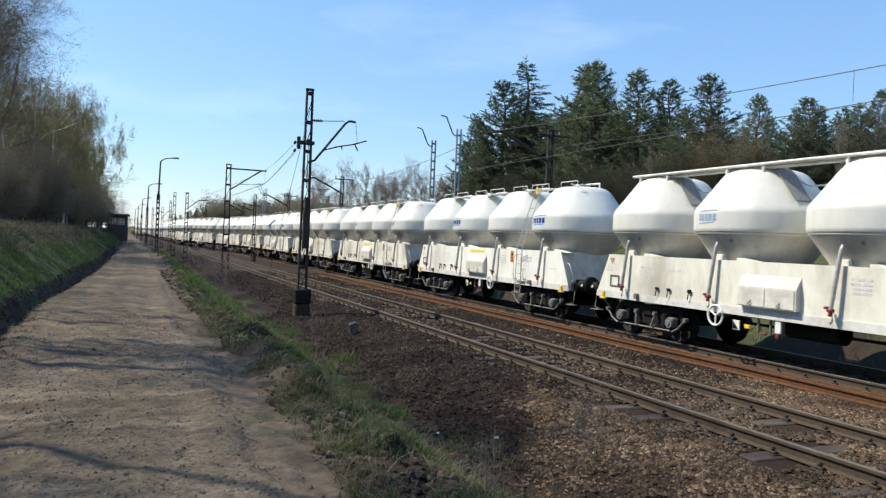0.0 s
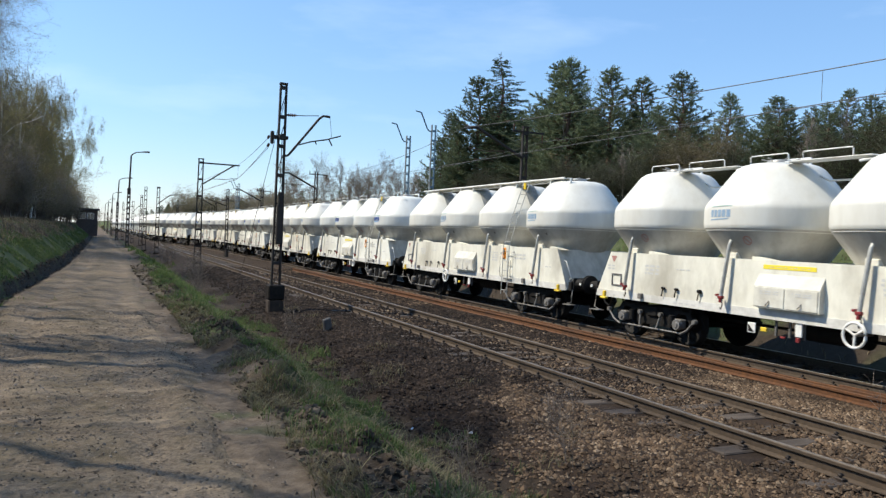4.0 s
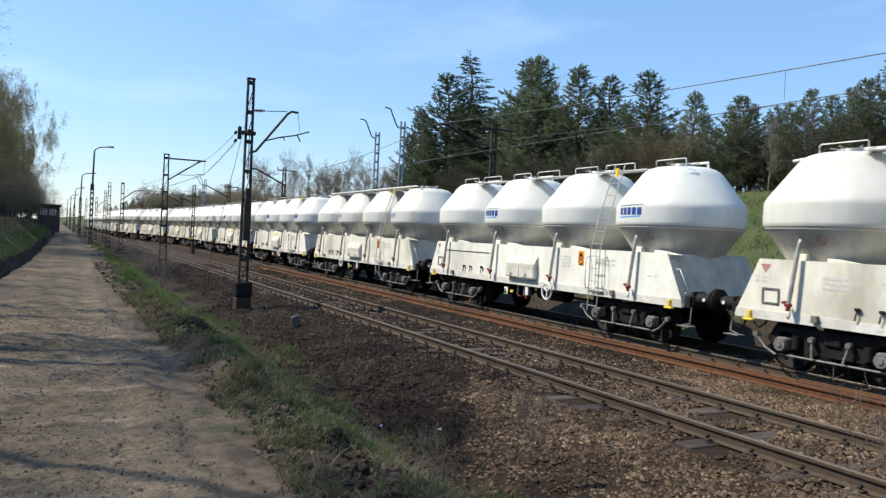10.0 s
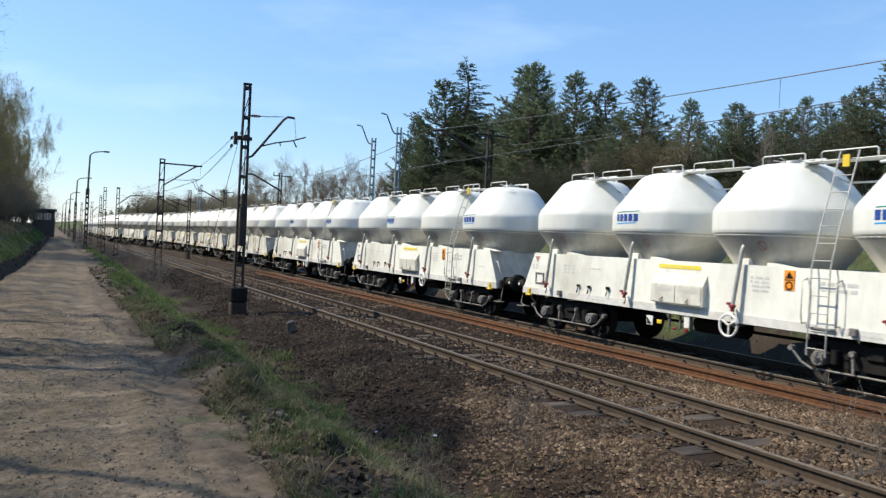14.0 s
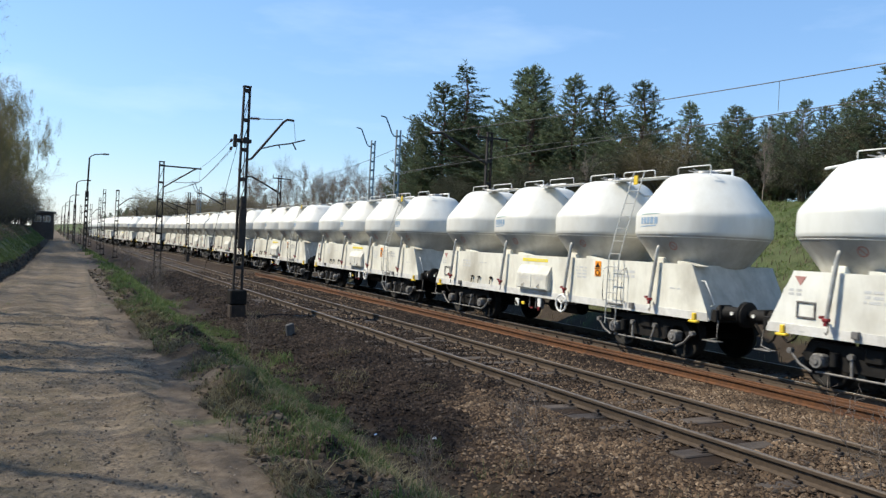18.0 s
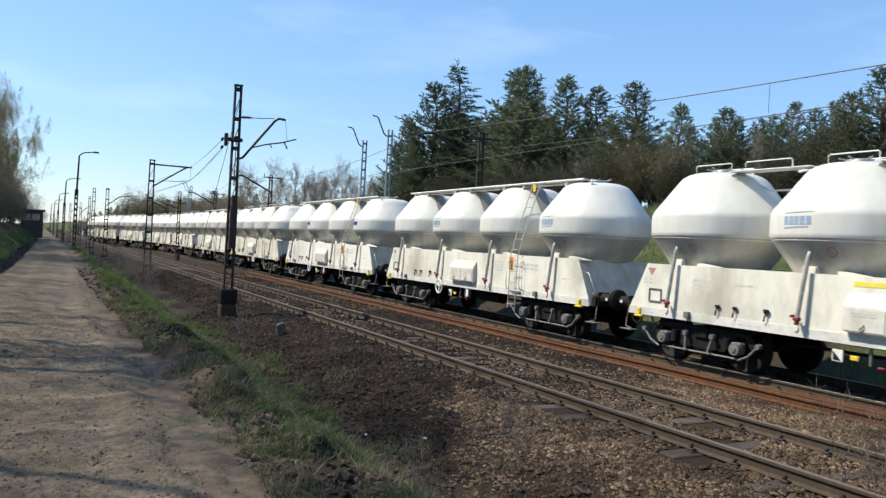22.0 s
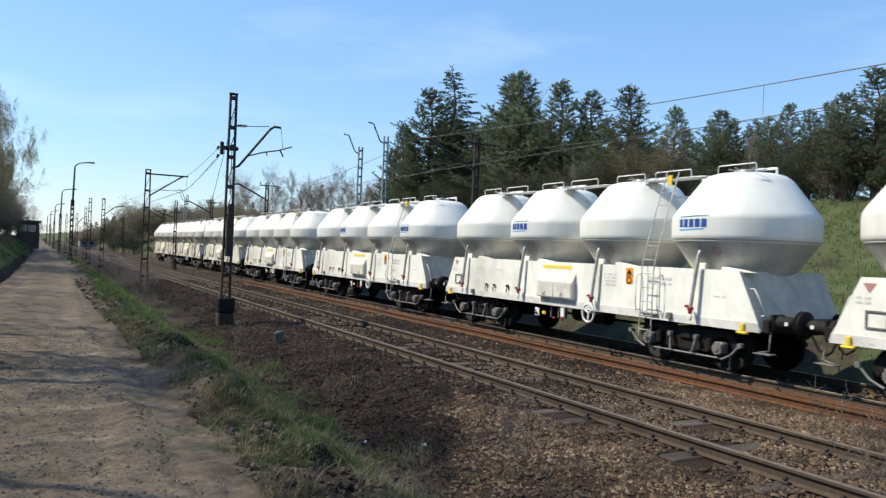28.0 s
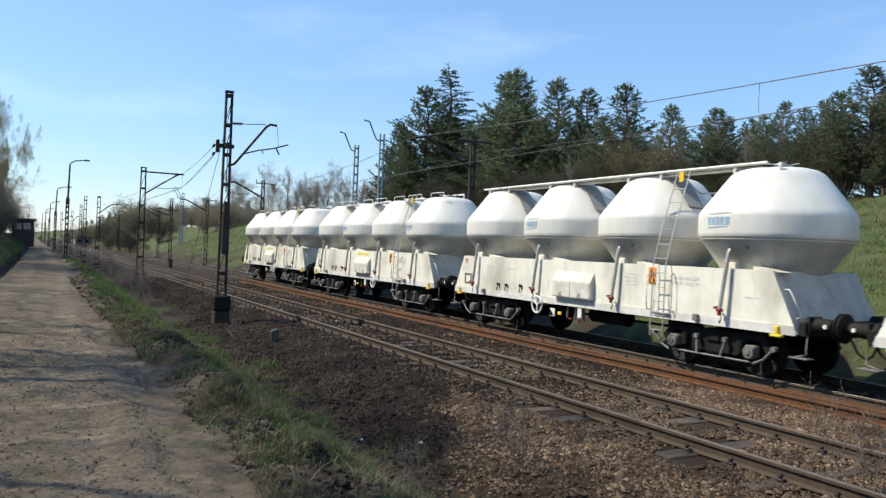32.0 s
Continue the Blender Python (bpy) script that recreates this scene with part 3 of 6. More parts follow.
# ---- the two tracks ----
RAIL_NEAR, RAIL_TRAIN, GAUGE = 7.54, 12.30, 0.757
foot, web, headw = 0.0625, 0.009, 0.035
PROFILE = [(-foot, -0.155), (foot, -0.155), (foot, -0.145), (web, -0.125), (web, -0.045), (headw, -0.035), (headw, -0.006), (headw - 0.006, 0.0),
           (-headw + 0.006, 0.0), (-headw, -0.006), (-headw, -0.035), (-web, -0.045), (-web, -0.125), (-foot, -0.145)]
HEAD = [(-0.028, -0.002), (0.028, -0.002), (0.026, 0.002), (-0.026, 0.002)]
along = np.concatenate([np.arange(-40, 60, 4.0), np.arange(60, 460, 5.0)])


def lay_track(name, centre, label, shine, path, last):
    t = thing(name, pose(0, 0, 0), label, "railway track", kind="structure")
    for side in (-1, 1):
        line = [(centre + side * GAUGE + float(path(y)), float(y), 0) for y in along if y < last]
        rail = part("rail", Solid().sweep(PROFILE, line), RAIL_STEEL, t)
        part("running_surface", Solid().sweep(HEAD, line), shine, rail, "worn bright running surface")
    return t


near_track = lay_track("near_track", RAIL_NEAR, "little-used track with brown rails on wooden sleepers", RAIL_TOP, near_path, 116)
train_track = lay_track("train_track", RAIL_TRAIN, "track with bright-worn rails under the goods train", TREAD, train_path, 500)


def sleeper_mesh(seed):
    r = random.Random(seed)
    s = Solid().box(-1.27, 1.27, -0.125, 0.125, -0.31, -0.157, 0.015)
    s.v = [(x + r.uniform(-0.012, 0.012), y + r.uniform(-0.008, 0.008), z + r.uniform(-0.006, 0.004)) for x, y, z in s.v]
    return s.mesh("sleeper", SLEEPER)


sleepers = [sleeper_mesh(i) for i in range(5)]
chair = Solid().box(-0.17, 0.17, -0.075, 0.075, -0.158, -0.146, 0.004)
for sx in (-1, 1):
    chair.box(sx * 0.095 - 0.03, sx * 0.095 + 0.03, -0.05, 0.05, -0.148, -0.118, 0.008)
    chair.tube((sx * 0.095, 0, -0.12), (sx * 0.095, 0, -0.075), 0.016, n=6)
    chair.box(sx * 0.095 - 0.026, sx * 0.095 + 0.026, -0.02, 0.02, -0.105, -0.085, 0.004)
chair = chair.mesh("rail_fastening", BLACK_STEEL)
turn = random.Random(5)
for track, centre, first, last in ((near_track, RAIL_NEAR, 2.0, 56.0), (train_track, RAIL_TRAIN, 4.0, 50.0)):
    y = first
    while y < last:
        sl = part("sleeper", turn.choice(sleepers), SLEEPER, track)
        sl.matrix_basis = pose(centre + turn.uniform(-0.03, 0.03), y, turn.uniform(-0.012, 0.008), 0, 0, turn.uniform(-0.8, 0.8) + 180 * turn.randint(0, 1))
        if y < 36:
            for side in (-1, 1):
                part("rail_fastening", chair, BLACK_STEEL, track).matrix_basis = pose(centre + side * GAUGE, y, 0)
        y += 0.62
far = Solid()
for centre, path, last in ((RAIL_NEAR, near_path, 112), (RAIL_TRAIN, train_path, 150)):
    for y in np.arange(58, last, 0.62):
        b = float(path(y))
        far.box(centre + b - 1.27, centre + b + 1.27, y - 0.125, y + 0.125, -0.3, -0.16, 0.01)
tagged(part("far_sleepers", far, SLEEPER, near_track), kind="stuff")


def loose_rail(x, y0, y1, z, lean, label):
    t = thing("loose_rail", pose(x, y0, z, 0, lean, 0), label, "rail", "scrap rails beside the track")
    line = [(0.02 * math.sin(0.35 * d), d, 0.006 * math.sin(0.9 * d)) for d in np.arange(0, y1 - y0, 1.5)]
    part("rail", Solid().sweep(PROFILE, line), RUST, t)
    return t


loose_rail(10.55, 2.0, 45.0, -0.02, 0, "long orange-rusted rail lying on the ballast between tracks")
loose_rail(10.78, -3.0, 43.0, -0.015, 0, "long orange-rusted rail lying on the ballast between tracks")
loose_rail(11.05, -2.0, 9.0, -0.03, 8, "short orange-rusted rail lying against the track")


# ---- the goods train: four-hopper cement wagons ----
HALF = 1.14
TANKS = (4.404, 1.468, -1.468, -4.404)


def belt_patch(bm, y, a0, a1, z0, z1, rise=0.0, r=1.392, steps=5):
    """A painted patch on a tank's belt, round the way to the road side; a in metres along the belt."""
    verts = []
    for i in range(steps + 1):
        a = a0 + (a1 - a0) * i / steps
        t = math.pi + (a / 1.385)
        lift = rise * i / steps
        for z in (z0 + lift, z1 + lift * 0.4):
            verts.append((r * math.cos(t), y + r * math.sin(t), z))
    bm.add(verts, [(2 * i, 2 * i + 2, 2 * i + 3, 2 * i + 1) for i in range(steps)], True)


def cone_patch(bm, y, a0, a1, z0, z1):
    verts = []
    for i in range(4):
        t = math.pi + (a0 + (a1 - a0) * i / 3) / 1.15
        for z in (z0, z1):
            r = 0.98 + (z - 1.95) * 0.729 + 0.006
            verts.append((r * math.cos(t), y + r * math.sin(t), z))
    bm.add(verts, [(2 * i, 2 * i + 2, 2 * i + 3, 2 * i + 1) for i in range(3)], True)


def cone_ring(bm, y, a, z, r0, r1, n=18):
    """A painted ring on a hopper's cone with a slanting bar across it."""
    def on(da, dz):
        t = math.pi + (a + da) / 1.2
        r = 0.98 + (z + dz - 1.95) * 0.729 + 0.007
        return (r * math.cos(t), y + r * math.sin(t), z + dz)

    verts = [on(r * math.cos(6.2832 * i / n), r * math.sin(6.2832 * i / n)) for i in range(n) for r in (r0, r1)]
    bm.add(verts, [(2 * i, 2 * i + 1, (2 * i + 3) % (2 * n), (2 * i + 2) % (2 * n)) for i in range(n)])
    bm.add([on(-r1 * 0.75, r1 * 0.60), on(-r1 * 0.60, r1 * 0.75), on(r1 * 0.75, -r1 * 0.60), on(r1 * 0.60, -r1 * 0.75)], [(0, 1, 2, 3)])


def tank_mesh(material):
    p = [(0.0, 3.81), (0.35, 3.805), (0.58, 3.785), (0.71, 3.745), (0.80, 3.69), (0.87, 3.615), (1.09, 3.32), (1.325, 3.01), (1.362, 2.95),
         (1.384, 2.895), (1.388, 2.85), (1.388, 2.56), (1.386, 2.52), (1.37, 2.485), (1.345, 2.445), (1.14, 2.165), (0.99, 1.95), (0.93, 1.86)]
    return Solid().lathe(p[::-1][4:], 56).mesh("tank", material)


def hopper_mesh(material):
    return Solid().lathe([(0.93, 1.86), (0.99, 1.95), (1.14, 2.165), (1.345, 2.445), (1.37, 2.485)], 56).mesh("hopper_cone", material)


def text_bars(bm, x, y0, y1, z0, z1, rows, cols, seed):
    """Plain bars in place of stencilled writing on the side plate."""
    r = random.Random(seed)
    dz = (z1 - z0) / rows
    for i in range(rows):
        y = y0
        while y < y1 - 0.03:
            w = r.uniform(0.5, 1.3) * (y1 - y0) / cols
            e = min(y + w, y1)
            bm.add([(x, y, z0 + i * dz), (x, e, z0 + i * dz), (x, e, z0 + i * dz + dz * 0.55), (x, y, z0 + i * dz + dz * 0.55)], [(0, 3, 2, 1)])
            y = e + 0.03 + r.uniform(0, 0.03)
    return bm


def wheelset_mesh():
    s = Solid().tube((-1.0, 0, 0), (1.0, 0, 0), 0.075, n=12)
    rim = [(0.0, -0.02), (0.16, -0.02), (0.2, 0.02), (0.38, 0.03), (0.40, 0.062), (0.455, 0.062), (0.46, 0.05), (0.462, -0.05), (0.49, -0.06), (0.49, -0.075), (0.40, -0.075), (0.36, -0.02), (0.0, -0.05)]
    for side in (-1, 1):
        s.lathe(rim[::-1], 32, Matrix.Translation((side * 0.73, 0, 0)) @ Euler((0, radians(90 * side), 0)).to_matrix().to_4x4())
        for a in (0.3, 2.4, 4.5):
            s.tube((side * 0.73, 0.29 * math.cos(a), 0.29 * math.sin(a)), (side * 0.775, 0.29 * math.cos(a), 0.29 * math.sin(a)), 0.04, n=8)
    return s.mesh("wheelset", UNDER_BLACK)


WHEELSET = wheelset_mesh()
BLOCK = Solid().box(-0.05, 0.05, -0.04, 0.04, -0.15, 0.15, 0.02).mesh("brake_block", UNDER_BLACK)


def wagon(paint, body_paint, style, logo, stripe, dark_panel=False):
    """One wagon at the origin, its rails at z = 0; the road side is at -x. style: 'rail' or 'board' for the walkway."""
    w = thing("hopper_wagon", pose(0, 0, 0), "", "railway wagon", "cement train wagons")
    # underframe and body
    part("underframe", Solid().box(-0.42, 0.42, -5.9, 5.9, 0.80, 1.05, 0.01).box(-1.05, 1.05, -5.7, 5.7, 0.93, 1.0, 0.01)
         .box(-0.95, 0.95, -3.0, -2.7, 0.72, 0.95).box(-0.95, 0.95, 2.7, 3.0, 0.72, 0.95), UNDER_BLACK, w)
    for side in (-1, 1):
        x = side * HALF
        outline = [(-5.72, 1.0), (5.72, 1.0), (5.27, 1.91), (-5.27, 1.91)]
        part("side_plate", Solid().prism(outline, min(x, x - side * 0.03), max(x, x - side * 0.03)), body_paint, w)
        strip = Solid().prism([(-5.755, 0.845), (5.755, 0.845), (5.73, 1.005), (-5.73, 1.005)], min(x + side * 0.012, x - side * 0.04), max(x + side * 0.012, x - side * 0.04))
        part("solebar", strip, STRIP_GREY, w, "dust-grey lower edge strip")
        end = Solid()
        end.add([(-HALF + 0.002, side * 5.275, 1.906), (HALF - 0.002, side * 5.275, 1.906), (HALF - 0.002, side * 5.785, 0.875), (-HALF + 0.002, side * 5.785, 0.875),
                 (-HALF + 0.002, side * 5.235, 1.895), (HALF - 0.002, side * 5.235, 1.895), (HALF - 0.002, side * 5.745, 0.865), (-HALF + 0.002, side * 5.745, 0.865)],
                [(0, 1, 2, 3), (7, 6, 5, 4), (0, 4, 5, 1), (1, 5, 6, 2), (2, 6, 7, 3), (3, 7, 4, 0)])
        part("end_plate", end, END_DUST_SHADE, w, "dusty sloping end plate with shade in its paint")
        # the black stands for shade on a grey beam
        beam = part("buffer_beam", Solid().box(-1.08, 1.08, side * 5.83 - 0.07, side * 5.83 + 0.07, 0.84, 1.08, 0.015), UNDER_BLACK, w)
        hook = Solid().tube((0, side * 6.05, 1.03), (0, side * 6.34, 1.03), 0.05, n=8)
        hook.path([(0, side * 6.30, 1.06), (0.05, side * 6.42, 0.98), (0, side * 6.46, 0.80), (-0.05, side * 6.40, 0.95), (0, side * 6.3, 1.02)], 0.022, 6)
        part("coupling", hook, UNDER_BLACK, w)
        for hx in (-0.32, 0.32):
            hose = Solid().path([(hx, side * 6.08, 0.92), (hx, side * 6.2, 0.80), (hx * 0.9, side * 6.3, 0.60), (hx * 0.8, side * 6.43, 0.52)], 0.022, 6)
            part("brake_hose", hose, UNDER_BLACK, w)
        for bx in (-0.875, 0.875):
            buf = part("buffer", Solid().box(bx - 0.15, bx + 0.15, side * 5.92 - 0.025, side * 5.92 + 0.025, 0.90, 1.18, 0.01)
                       .tube((bx, side * 5.80, 1.04), (bx, side * 6.26, 1.04), 0.135, 0.115, n=16).tube((bx, side * 6.22, 1.04), (bx, side * 6.38, 1.04), 0.075, n=12), UNDER_BLACK, w)
            head = Solid().lathe([(0.0, 6.425), (0.12, 6.42), (0.235, 6.405), (0.24, 6.385), (0.22, 6.37), (0.0, 6.37)], 24, Matrix.Translation((bx, 0, 1.04)) @ Euler((radians(-90 * side), 0, 0)).to_matrix().to_4x4())
            part("buffer_head", head, UNDER_BLACK, buf)
            if bx > 0:
                continue
            dx = -0.115
            part("white_dot", Solid().tube((bx + dx, side * 6.18, 1.04), (bx + dx * 1.15, side * 6.18, 1.04), 0.035, n=12), WHITE_PIPE, buf)
            part("grab_iron", Solid().path([(bx * 1.16, side * 5.43, 1.60), (bx * 1.16, side * 5.52, 1.60), (bx * 1.14, side * 5.60, 1.45), (bx * 1.12, side * 5.74, 1.16), (bx * 1.12, side * 5.66, 1.13)], 0.012, 6), WHITE_PIPE, w, "white grab iron")
            part("shunter_step", Solid().path([(bx * 1.18, side * 5.9, 0.88), (bx * 1.22, side * 5.92, 0.55), (bx * 1.22, side * 5.72, 0.50)], 0.015, 6)
                 .box(bx * 1.22 - 0.1, bx * 1.22 + 0.1, side * 5.82 - 0.17, side * 5.82 + 0.17, 0.475, 0.495, 0.004), BOX_GREY, w)
        for lx in (-HALF - 0.03, HALF + 0.03):
            lamp = Solid().box(lx - 0.03, lx + 0.03, side * 5.42 - 0.04, side * 5.42 + 0.04, 0.84, 0.98, 0.012).box(lx - 0.05, lx + 0.05, side * 5.42 - 0.11, side * 5.42 + 0.11, 0.79, 0.84, 0.015)
            part("lifting_bracket", lamp, YELLOW, w, "yellow jacking bracket")
    part("deck", Solid().box(-HALF + 0.035, HALF - 0.035, -5.24, 5.24, 1.86, 1.885, 0.005), body_paint, w)
    # four hoppers
    for i, ty in enumerate(TANKS):
        tank = part("tank", paint, None, w)
        tank.location = (0, ty, 0)
        part("hopper_cone", CONE, None, tank, "dusty lower hopper cone with painted underside shade")
        part("saddle", Solid().box(-1.08, -0.86, ty - 0.03, ty + 0.22, 1.885, 2.02, 0.01), body_paint, w)
        part("saddle_wedge", Solid().prism([(ty - 0.42, 1.885), (ty - 0.42, 1.965), (ty - 0.52, 1.965), (ty - 1.0, 1.89), (ty - 1.05, 1.885)], -1.08, -0.86), body_paint, w)
        part("weld_ring", Solid().lathe([(1.335, 2.432), (1.345, 2.436), (1.350, 2.446), (1.348, 2.452)], 48), tank.data.materials[0], tank)
        hatch = Solid().lathe([(0.0, 3.89), (0.20, 3.885), (0.25, 3.86), (0.25, 3.80)][::-1], 20)
        for a in range(6):
            t = math.pi / 3 * a
            hatch.tube((0.22 * math.cos(t), 0.22 * math.sin(t), 3.875), (0.36 * math.cos(t), 0.36 * math.sin(t), 3.905), 0.014, n=6)
        part("hatch", hatch, STEEL_PIPE, tank, "round filling hatch with clamps")
        # discharge pipe down the side
        pipe = part("discharge_pipe", Solid().path([(-1.02, ty - 0.01, 2.27), (-1.12, ty, 2.29), (-1.19, ty + 0.01, 2.25), (-1.215, ty + 0.02, 2.17), (-1.245, ty + 0.06, 1.75), (-1.275, ty + 0.12, 1.17)], 0.038, 12), PALE_PIPE, w, "pale galvanised discharge pipe")
        part("flange", Solid().tube((-1.05, ty, 2.28), (-1.09, ty, 2.285), 0.085, n=16), WHITE_PIPE, pipe)
        part("valve", Solid().box(-1.32, -1.23, ty + 0.07, ty + 0.18, 1.12, 1.18, 0.012).tube((-1.33, ty + 0.20, 1.19), (-1.23, ty + 0.20, 1.19), 0.025, n=8)
             .tube((-1.275, ty + 0.125, 1.14), (-1.28, ty + 0.13, 1.05), 0.036, n=10), RED_VALVE, pipe, "red pipe-end valve")
        part("drain_hook", Solid().path([(-1.28, ty + 0.08, 1.12), (-1.29, ty + 0.07, 0.98), (-1.28, ty + 0.11, 0.92), (-1.26, ty + 0.15, 0.95)], 0.013, 6), BOX_GREY, pipe)
        if i in (1, 3) and logo:
            blue, light, green = {"fresh": (DARK_BLUE, MID_BLUE, LOGO_GREEN), "worn": (DARK_BLUE, PALE_BLUE, FADED_GREEN), "faded": (FADED_BLUE, FADED_BLUE, FADED_GREEN)}[logo]
            top, low, word = Solid(), Solid(), Solid()
            wide = 0.148 if logo == "fresh" else 0.115
            belt_patch(top, 0, -0.42, -0.42 + wide * 5, 2.885, 2.90, 0.0)
            top.v = [(px, py, pz + 0.022 * (j // 2) / 5) for j, (px, py, pz) in enumerate(top.v)]
            belt_patch(low, 0, -0.43, -0.45 + wide * 4.6, 2.63, 2.655, 0.0)
            low.v = [(px, py, pz + 0.022 * (j // 2) / 5) for j, (px, py, pz) in enumerate(low.v)]
            for j in range(5):
                belt_patch(word, 0, -0.43 + j * wide, -0.43 + j * wide + wide * 0.78, 2.695, 2.835 if logo != "fresh" else 2.85, 0, steps=2)
            part("green_print_bar", top, green, tank)
            part("blue_print_bar", low, light, tank)
            part("word_print", word, blue, tank)
        sign = Solid()
        if style == "rail":
            cone_ring(sign, 0, 0.36, 2.26, 0.065, 0.085)
        else:
            cone_patch(sign, 0, 0.32, 0.37, 2.27, 2.33)
        part("warning_mark", sign, PRINT_RED if style == "rail" else BOX_GREY, tank)
    # walkway along the top
    for gy_ in (TANKS[0] - 1.468, TANKS[1] - 1.468, TANKS[2] - 1.468):
        part("walkway_bracket", Solid().path([(0.0, gy_ - 0.75, 3.62), (-0.05, gy_ - 0.3, 3.42), (-0.05, gy_ + 0.3, 3.42), (0.0, gy_ + 0.75, 3.62)], 0.02, 6), WHITE_PIPE, w)
    if style == "board":
        part("walkway", Solid().box(-0.58, -0.24, -4.6, 5.12, 3.838, 3.856, 0.006), body_paint, w, "long white walkway board")
        edge_ = Solid().path([(-0.61, -4.65, 3.86), (-0.61, 0, 3.865), (-0.61, 5.16, 3.86)], 0.026, 10)
        part("walkway_edge", edge_, WHITE_PIPE, w)
        part("walkway_edge", Solid().path([(-0.21, -4.65, 3.86), (-0.21, 0, 3.865), (-0.21, 5.16, 3.86)], 0.02, 8), WHITE_PIPE, w)
        for ty in TANKS:
            post = Solid()
            for d in (-0.5, 0.5):
                post.box(-0.60, -0.55, ty + d - 0.025, ty + d + 0.025, 3.68, 3.845, 0.006)
            part("walkway_post", post, WHITE_PIPE, w)
            if ty != TANKS[3]:
                arch = Solid()
                verts = []
                for r_, z_ in ((0.60, 3.79), (0.73, 3.745), (0.81, 3.69), (0.88, 3.625), (1.10, 3.33), (1.28, 3.09)):
                    for px0 in (-0.46, -0.10):
                        for lift_ in (0.012, 0.03):
                            verts.append((px0, ty - math.sqrt(r_ * r_ - px0 * px0 * 0.7), z_ + lift_))
                for q in range(5):
                    k0 = q * 4
                    arch.add([verts[k0 + c] for c in (0, 1, 2, 3, 4, 5, 6, 7)], [(1, 3, 7, 5), (0, 4, 6, 2), (0, 1, 5, 4), (2, 6, 7, 3)])
                part("tread_plate", arch, MESH_GREY, w, "grey chequered tread over the hopper shoulder")
    else:
        for ty in TANKS:
            hoops = [(-0.68, 0.22, 3.72, 3.72)]
            if ty != TANKS[3]:
                part("walkway", Solid().box(-0.56, -0.18, ty - 2.36, ty - 0.58, 3.758, 3.778, 0.006), WHITE_PIPE, w, "short white walkway board across the gap")
                hoops.append((-2.02, -1.0, 3.776, 3.776))
            for a, b, za, zb in hoops:
                part("hand_rail", Solid().path([(-0.56, ty + a, za), (-0.57, ty + a, 3.90), (-0.57, ty + a + 0.03, 3.925), (-0.57, ty + b - 0.03, 3.925), (-0.57, ty + b, 3.90), (-0.56, ty + b, zb)], 0.012, 6), WHITE_PIPE, w, "low white tube hand rail")
            part("vent_pipe", Solid().path([(0.35, ty - 0.4, 3.80), (0.35, ty - 0.4, 3.92), (0.35, ty + 0.3, 3.92), (0.35, ty + 0.9, 3.86), (0.33, ty + 1.46, 3.80)], 0.028, 8), WHITE_PIPE, w)
    if style == "board":
        part("air_main", Solid().path([(-0.45, 4.4, 3.80), (-0.45, 3.3, 3.80), (-0.45, 1.0, 3.80), (-0.45, -3.5, 3.80), (-0.45, -4.4, 3.80)], 0.035, 8), WHITE_PIPE, w)
    # ladder between the third and fourth hopper
    lad = part("ladder", Solid().box(-1.20, -1.12, -2.96, -2.50, 0.93, 0.97, 0.006), STEEL_PIPE, w, "galvanised access ladder")
    bends = ((-1.27, 0, 0.50), (-1.25, 0, 1.9), (-1.05, 0.02, 2.6), (-0.60, 0.05, 3.90))
    for k in (-2.54, -2.88):
        part("ladder_stile", Solid().path([(x, k + dy, z) for x, dy, z in bends], 0.014, 6), PALE_PIPE, lad)
    for z in np.arange(0.62, 3.9, 0.285):
        x = float(np.interp(z, (0.50, 1.9, 2.6, 3.90), (-1.27, -1.25, -1.05, -0.60)))
        dy = float(np.interp(z, (0.50, 1.9, 2.6, 3.90), (0, 0, 0.02, 0.05)))
        part("rung", Solid().tube((x, -2.54 + dy, z), (x, -2.88 + dy, z), 0.010, n=6), PALE_PIPE, lad)
    shift = -0.36 if style == "rail" else 0.0
    lad.location = (0, shift, 0)
    for k in (-2.40 + shift, -3.02 + shift):
        part("side_grip", Solid().path([(-1.14, k, 1.02), (-1.24, k, 1.0), (-1.27, k, 1.15), (-1.26, k, 1.70), (-1.14, k, 1.75)], 0.012, 6), STEEL_PIPE, w)
    part("ladder_flag", Solid().box(-0.70, -0.67, -2.72 + shift, -2.60 + shift, 3.62, 3.82, 0.004), YELLOW, w, "yellow warning plate")
    # valve cabinet
    cab = part("cabinet", Solid().prism([(-0.60, 1.05), (0.80, 1.05), (0.80, 1.44), (-0.60, 1.44)], -HALF - 0.12, -HALF).add(
        [(-HALF - 0.12, -0.60, 1.44), (-HALF - 0.12, 0.80, 1.44), (-HALF, 0.80, 1.66), (-HALF, -0.60, 1.66)], [(0, 1, 2, 3)]).add(
        [(-HALF - 0.12, -0.60, 1.44), (-HALF, -0.60, 1.66), (-HALF, -0.60, 1.44)], [(0, 1, 2)]).add(
        [(-HALF - 0.12, 0.80, 1.44), (-HALF, 0.80, 1.66), (-HALF, 0.80, 1.44)], [(2, 1, 0)]), CABINET_DUST, w, "sheet-metal valve cabinet")
    for a, b in ((-0.57, 0.08), (0.12, 0.77)):
        door = part("cabinet_door", Solid().box(-HALF - 0.134, -HALF - 0.122, a, b, 1.07, 1.42, 0.004), CABINET_DUST, cab)
        part("door_catch", Solid().path([(-HALF - 0.13, (a + b) / 2, 1.18), (-HALF - 0.16, (a + b) / 2, 1.15), (-HALF - 0.16, (a + b) / 2 + 0.05, 1.10)], 0.012, 6), BOX_GREY, cab)
